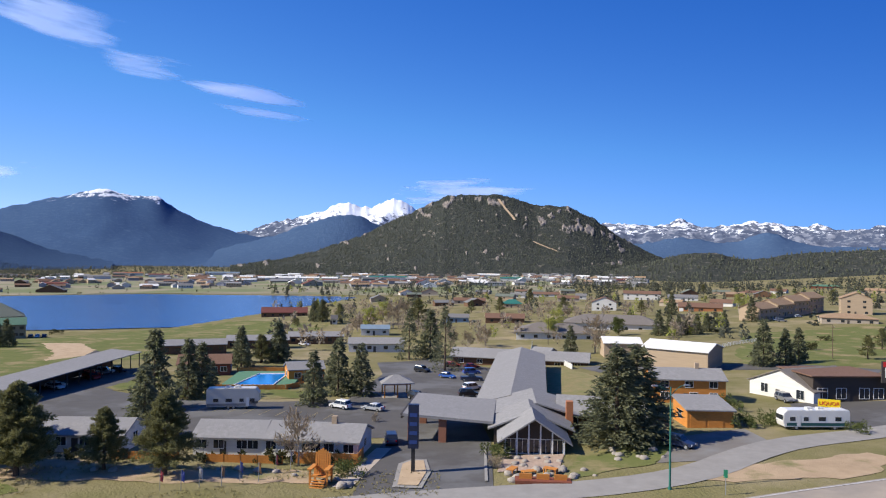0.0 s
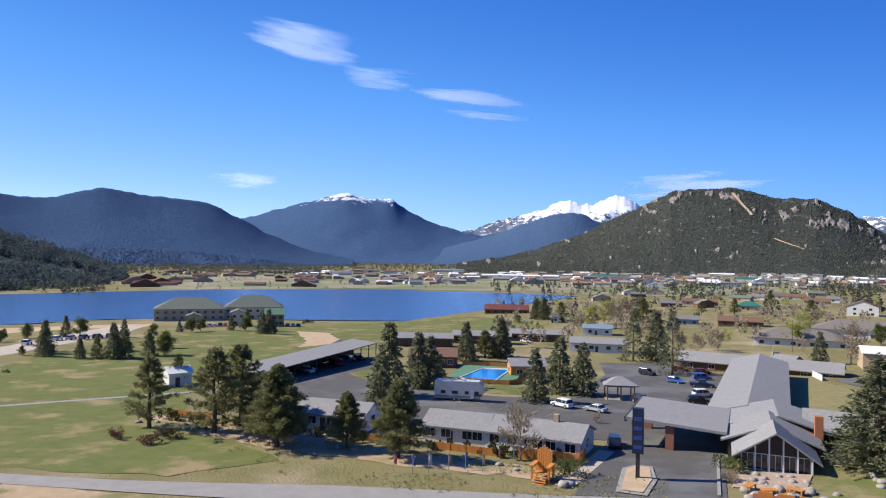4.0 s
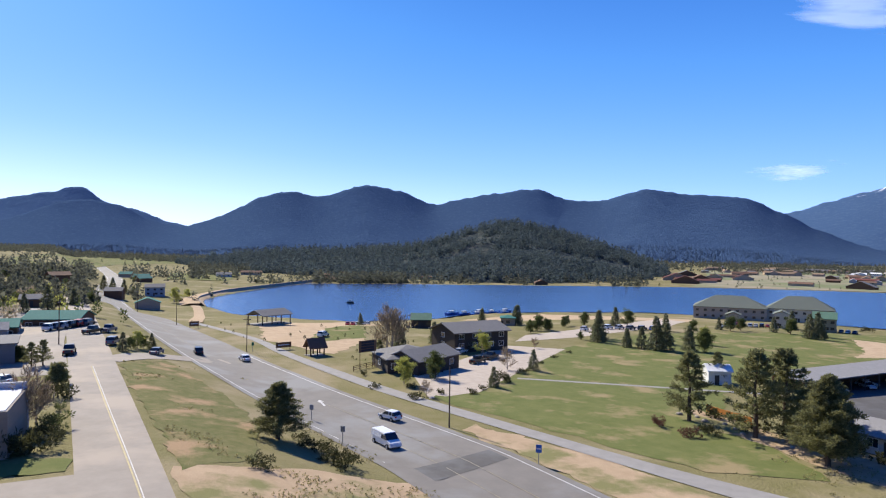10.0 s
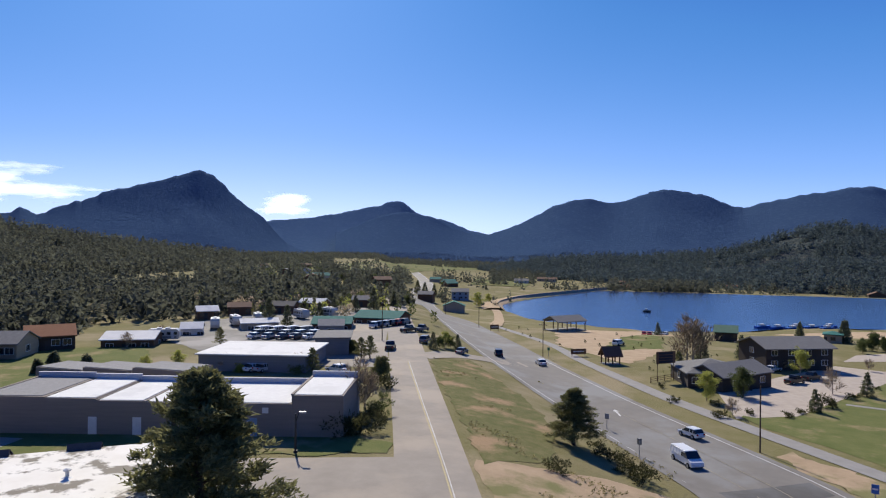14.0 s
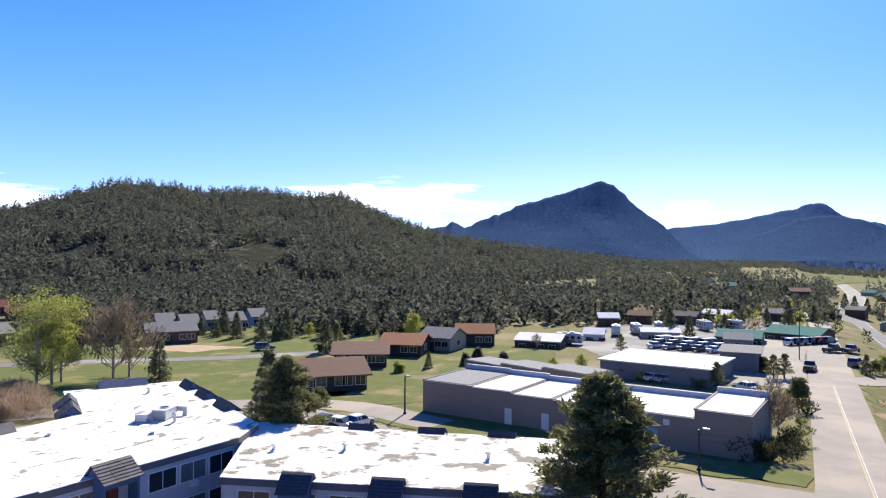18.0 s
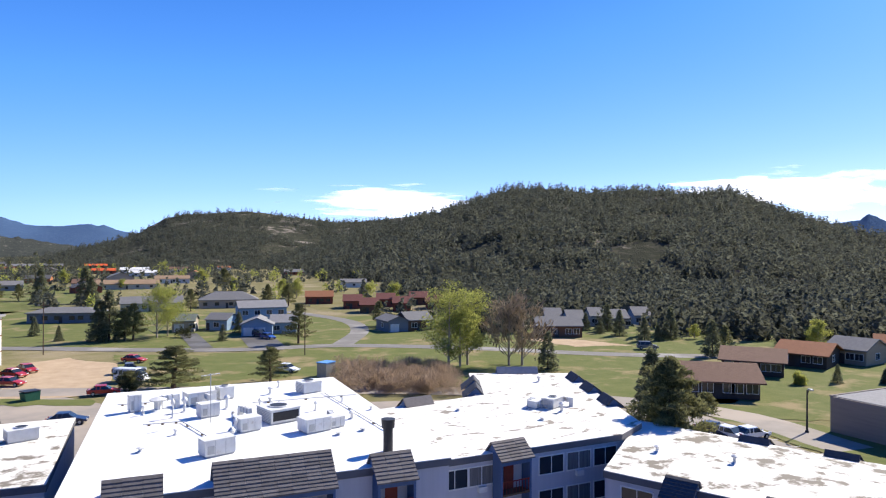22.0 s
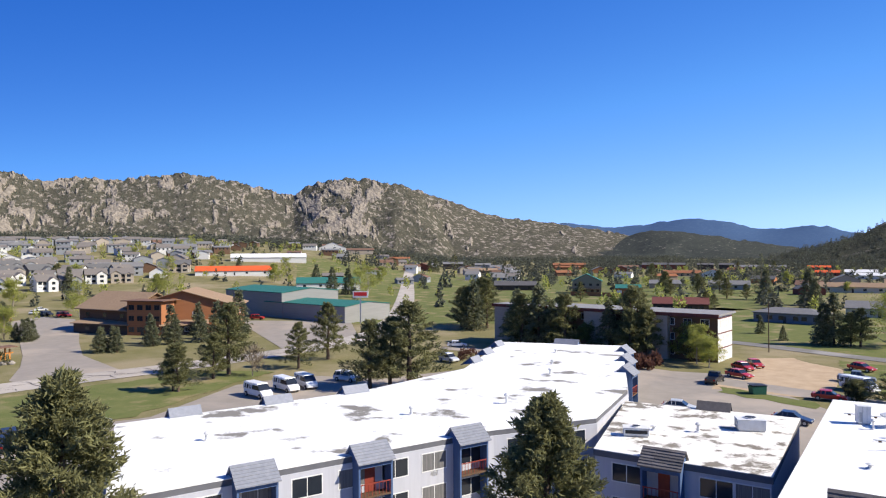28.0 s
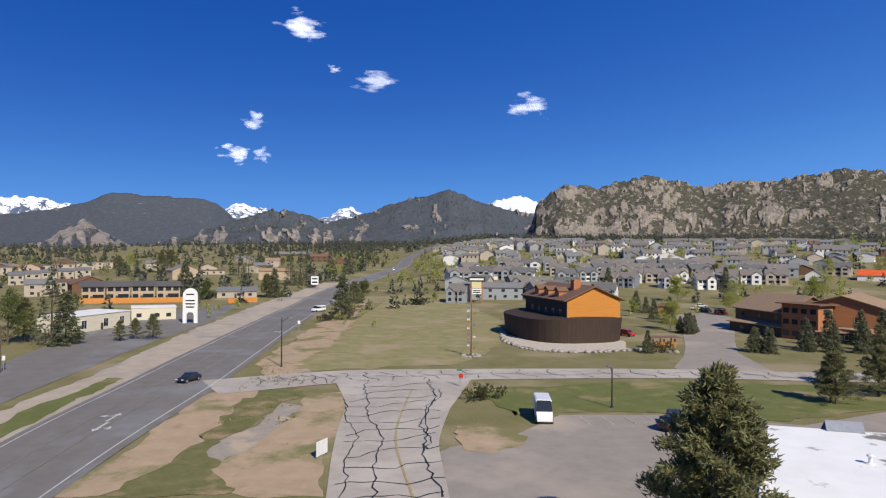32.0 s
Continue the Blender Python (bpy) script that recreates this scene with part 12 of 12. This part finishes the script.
for n, a0, a1, r0, r1, hl, hh, cl, lab in (
        (560, -34, 14, 272, 1000, 5, 10, -0.22, "dark conifers between the houses"), (900, -34, 3, 640, 1150, 6, 11, -0.2, "dark conifers beyond the houses"), (260, -20, 40, 880, 1600, 4, 8, 0.0, "small dark trees round the far town"),
        (800, 93, 120, 218, 430, 4, 11, -0.3, "pines at the foot of the hillside"), (700, 85, 95, 260, 560, 4, 8, -0.1, "scattered pines beside the eastern road"), (2600, 112, 152, 186, 400, 5, 10, -0.4, "pines at the forest edge"),
        (1300, 150, 216, 250, 1000, 5, 11, -0.15, "conifers between the northern houses"), (600, 150, 182, 480, 700, 6, 11, -0.1, "pines below the far hillside"), (1500, 172, 190, 900, 1750, 6, 11, -0.3, "pines at the valley end"),
        (420, 214, 262, 260, 900, 4, 8, 0.0, "conifers between the townhouses"), (4600, 183, 262, 1000, 1930, 9, 15, -0.5, "dark pine belt below the granite ridge"),
        (1800, 258, 294, 270, 1750, 6, 12, -0.1, "conifers along the western road"), (4200, -4, 40, 1640, 2900, 6, 11, -0.3, "dark forest between the town and the mountains"), (1500, 28, 48, 1350, 2000, 7, 13, -0.3, "dark forest behind the far shore meadow"), (700, 44, 76, 640, 900, 6, 12, -0.1, "pines along the far shore"), (420, 63.5, 71, 655, 780, 7, 13, -0.9, "dense dark pines on the far bank"),
        (6500, 76, 104, 450, 1900, 7, 13, -0.3, "trees in the valley beyond the dam")):
    p_ = scatter(n, a0, a1, r0, r1, int(n + a0 * 3 + r0), cl)
    soft_forest("forest", p_, VR.uniform(hl, hh, len(p_)), lab, n, per=44 if r0 < 300 else 24)
for n, a0, a1, r0, r1, hl, hh, cl, m_, lab in (
        (200, -34, 14, 262, 800, 4, 9, -0.1, M_FRESH, "fresh green trees between the houses"), (150, -20, 14, 250, 480, 5, 10, 0.0, M_TWIG, "bare brown trees behind the lodge"),
        (170, -34, 14, 300, 900, 3, 7, -0.1, M_DULL, "olive spring trees between the houses"), (420, 150, 216, 200, 800, 4, 9, -0.2, M_FRESH, "fresh green trees in the gardens"),
        (620, 214, 262, 240, 900, 4, 9, -0.2, M_FRESH, "fresh green trees between the townhouses"), (300, 214, 262, 240, 900, 3, 7, -0.1, M_DULL, "olive trees between the townhouses"),
        (260, 262, 294, 250, 900, 4, 8, 0.0, M_DULL, "olive trees along the western road"), (130, 258, 275, 200, 420, 2, 5, 0.1, M_FRESH, "fresh shrubs beside the highway"),
        (120, 90, 106, 186, 300, 3, 6, -0.2, M_TWIG, "bare trees behind the stores"), (90, 88, 104, 190, 330, 2, 5, -0.2, M_FRESH, "fresh shrubs behind the stores"), (260, 84, 100, 200, 700, 3, 6, 0.0, M_DULL, "low trees beside the eastern road"), (300, -10, 44, 740, 1300, 2, 4, -0.1, M_BUSH, "dark shrubs on the far flats"),
        (150, 55, 84, 130, 300, 0.6, 1.6, 0.1, M_BUSH, "low shrubs along the shore")):
    p_ = scatter(n, a0, a1, r0, r1, int(n * 2 + a0 + r1), cl)
    grove("grove", p_, VR.uniform(hl, hh, len(p_)), m_, lab, n)
# thicket behind the hotel
rt = np.random.default_rng(3)
tx = rt.uniform(0, 1, 240)
ty = rt.uniform(0, 1, 240)
X_ = -44 + (-60 + 44) * tx + (-9) * ty
Y_ = -98 + 12 * tx + (-19) * ty
pt = np.stack([X_, Y_, ground_z(X_, Y_)], -1)
grove("thicket", pt, rt.uniform(1.6, 2.9, 240), M_WILLOW, "dense thicket of bare brown willow twigs", 5, per=420, leaf=0.20, shape=(0.55, 0.55, 0.46), wide=0.045)
pt = np.stack([rt.uniform(12, 22, 40), rt.uniform(-140, -133, 40), np.zeros(40)], -1)
grove("thicket", pt, rt.uniform(1.2, 2.6, 40), M_REDTWIG, "reddish leafless shrubs by the apartments", 6, per=60, leaf=0.3)
# shrubs along the lodge bank
X_, Y_ = rt.uniform(-86, -14, 90), rt.uniform(97, 101, 90)
grove("shrubs", np.stack([X_, Y_, ground_z(X_, Y_)], -1), rt.uniform(0.6, 1.6, 90), M_BUSH, "low dark shrubs on the lodge bank", 8, per=50, leaf=0.25)
# dry grass tufts on the nearer verges
gx_, gy_ = rt.uniform(-140, -40, 5200), rt.uniform(10, 40, 5200)
k_ = (fbm(gx_ * 0.12, gy_ * 0.12, 3, 4) > 0.3) & (np.abs(gy_ - 25) < 13)
gx2, gy2 = rt.uniform(62, 140, 3600), rt.uniform(-40, 12, 3600)
k2 = fbm(gx2 * 0.12, gy2 * 0.12, 3, 6) > 0.1
k2 &= (gy2 > -4 - (gx2 - 62) * 0.16) & (gy2 < 9.5 - (gx2 - 62) * 0.22)
gx3, gy3 = rt.uniform(-110, 0, 5200), rt.uniform(66, 95, 5200)
k3 = (gx3 > -60) & (fbm(gx3 * 0.1, gy3 * 0.1, 3, 8) > 0.05) & (gy3 > 68 + (gx3 + 110) * 0.13)
tuft = np.concatenate([np.stack([gx_[k_], gy_[k_]], -1), np.stack([gx2[k2], gy2[k2]], -1), np.stack([gx3[k3], gy3[k3]], -1)])
tp = np.stack([tuft[:, 0], tuft[:, 1], ground_z(tuft[:, 0], tuft[:, 1]) + 0.03], -1)
grove("grass_tufts", tp, rt.uniform(0.12, 0.3, len(tp)), leaf_mat("dry_grass_blades", (0.34, 0.29, 0.14), (0.25, 0.23, 0.1)), "tufts of dry grass on the verges", 12, per=7, leaf=0.6, shape=(0.6, 0.6, 0.3))

# ---- clouds ----
def cloud(az0, az1, el0, el1, label, seed, dense=0.5, streak=3.0, tilt=0.0, flat=1.6):
    """A thin sheet of broken cloud far off."""
    m = bpy.data.materials.new("cloud")
    m.use_nodes = True
    t = m.node_tree
    n, l = t.nodes, t.links
    n.remove(n["Principled BSDF"])
    out = n["Material Output"]
    tc = n.new("ShaderNodeUVMap")
    mp = n.new("ShaderNodeMapping")
    mp.inputs["Location"].default_value = (seed * 3.7, seed * 1.3, 0)
    mp.inputs["Scale"].default_value = (streak, streak * flat, 1)
    l.new(tc.outputs[0], mp.inputs[0])
    nz = n.new("ShaderNodeTexNoise")
    nz.inputs["Scale"].default_value, nz.inputs["Detail"].default_value, nz.inputs["Roughness"].default_value = 1.0, 5, 0.5
    l.new(mp.outputs[0], nz.inputs[0])
    ce = n.new("ShaderNodeVectorMath")
    ce.operation = "SUBTRACT"
    ce.inputs[1].default_value = (0.5, 0.5, 0)
    l.new(tc.outputs[0], ce.inputs[0])
    ln = n.new("ShaderNodeVectorMath")
    ln.operation = "LENGTH"
    l.new(ce.outputs[0], ln.inputs[0])
    fall = n.new("ShaderNodeMapRange")
    fall.inputs[1].default_value, fall.inputs[2].default_value, fall.inputs[3].default_value, fall.inputs[4].default_value = 0.12, 0.5, 0.42, -0.45
    l.new(ln.outputs["Value"], fall.inputs[0])
    ad = n.new("ShaderNodeMath")
    tear = n.new("ShaderNodeMath")
    tear.operation = "MULTIPLY_ADD"
    tear.inputs[1].default_value, tear.inputs[2].default_value = 2.2, -0.6
    l.new(nz.outputs[0], tear.inputs[0])
    l.new(tear.outputs[0], ad.inputs[0])
    l.new(fall.outputs[0], ad.inputs[1])
    rg = n.new("ShaderNodeMapRange")
    rg.inputs[1].default_value, rg.inputs[2].default_value, rg.inputs[4].default_value = 0.5, 1.0, dense
    l.new(ad.outputs[0], rg.inputs[0])
    df = n.new("ShaderNodeBsdfDiffuse")
    df.inputs[0].default_value = (0.9, 0.9, 0.92, 1)
    tl = n.new("ShaderNodeBsdfTranslucent")
    tl.inputs[0].default_value = (0.9, 0.9, 0.92, 1)
    a1 = n.new("ShaderNodeAddShader")
    l.new(df.outputs[0], a1.inputs[0])
    l.new(tl.outputs[0], a1.inputs[1])
    tr = n.new("ShaderNodeBsdfTransparent")
    mx = n.new("ShaderNodeMixShader")
    l.new(rg.outputs[0], mx.inputs[0])
    l.new(tr.outputs[0], mx.inputs[1])
    l.new(a1.outputs[0], mx.inputs[2])
    l.new(mx.outputs[0], out.inputs[0])
    a = np.linspace(az0, az1, 17)
    e = np.linspace(el0, el1, 9)
    Aa, Ee = np.meshgrid(a, e)
    Ee = Ee + tilt * np.linspace(-0.5, 0.5, 17)[None, :]
    r = 4300
    x, y = polar(Aa, r)
    ob = grid_ob("backdrop_cloud", np.stack([x, y, EYE[2] + r * np.tan(np.radians(Ee))], -1), m)
    uv = ob.data.uv_layers.new(name="UVMap")
    vi = np.empty(len(ob.data.loops), np.int32)
    ob.data.loops.foreach_get("vertex_index", vi)
    uv.data.foreach_set("uv", np.stack([(vi % 17) / 16, (vi // 17) / 8], -1).reshape(-1).astype(np.float32))
    ob.visible_shadow = False
    tagged(ob, label + " in the blue sky", "cloud", "clouds", "structure")


cloud(38.5, 20.0, 13.9, 19.2, 'soft white feathered cloud', 1, 0.48, 2.2, -2.2, 1.9)
cloud(29.0, 18.6, 13.0, 15.4, 'soft white feathered cloud', 2, 0.40, 2.0, -0.9, 1.9)
cloud(22.4, 8.2, 11.9, 13.5, 'thin white streak of cloud', 3, 1.0, 1.2, -1.6, 1.0)
cloud(20.2, 7.7, 10.5, 12.0, 'thin white streak of cloud', 4, 1.0, 1.2, -1.3, 1.0)
cloud(6.8, -9.0, 3.95, 7.18, 'low white veil behind the peaks', 5, 0.70, 3.5)
cloud(101.2, 93.6, 2.09, 4.74, 'low white cloud behind the ridge', 6, 0.80, 2.0)
cloud(128.9, 109.2, 1.65, 7.09, 'bright low cloud behind the hill', 7, 0.90, 3.5)
cloud(165.7, 139.7, 1.91, 5.85, 'long low white cloud', 8, 0.90, 3.5)
cloud(131.4, 118.7, 3.38, 6.17, 'low white cloud over the hill', 9, 0.90, 3.5)
cloud(160.3, 141.9, 1.90, 5.60, 'long low white cloud', 10, 0.90, 3.5)
cloud(266.6, 261.2, 16.12, 19.24, 'small puffy white cloud', 11, 0.80, 2.6)
cloud(260.5, 255.6, 12.69, 15.10, 'small torn white cloud', 12, 0.50, 2.6)
cloud(247.9, 243.1, 10.52, 13.40, 'small torn white cloud', 13, 0.65, 2.6)
cloud(269.1, 266.5, 9.20, 11.38, 'small white cloud', 14, 0.55, 2.6)
cloud(270.8, 267.8, 6.49, 8.90, 'small puffy white cloud', 15, 0.75, 2.6)
cloud(268.2, 266.2, 6.80, 8.57, 'small white cloud', 16, 0.45, 2.6)
cloud(262.3, 260.7, 14.10, 15.18, 'tiny white cloud', 17, 0.50, 2.6)
cloud(38.1, 29.3, 4.59, 6.67, 'faint low cloud streak', 18, 0.50, 2.0)
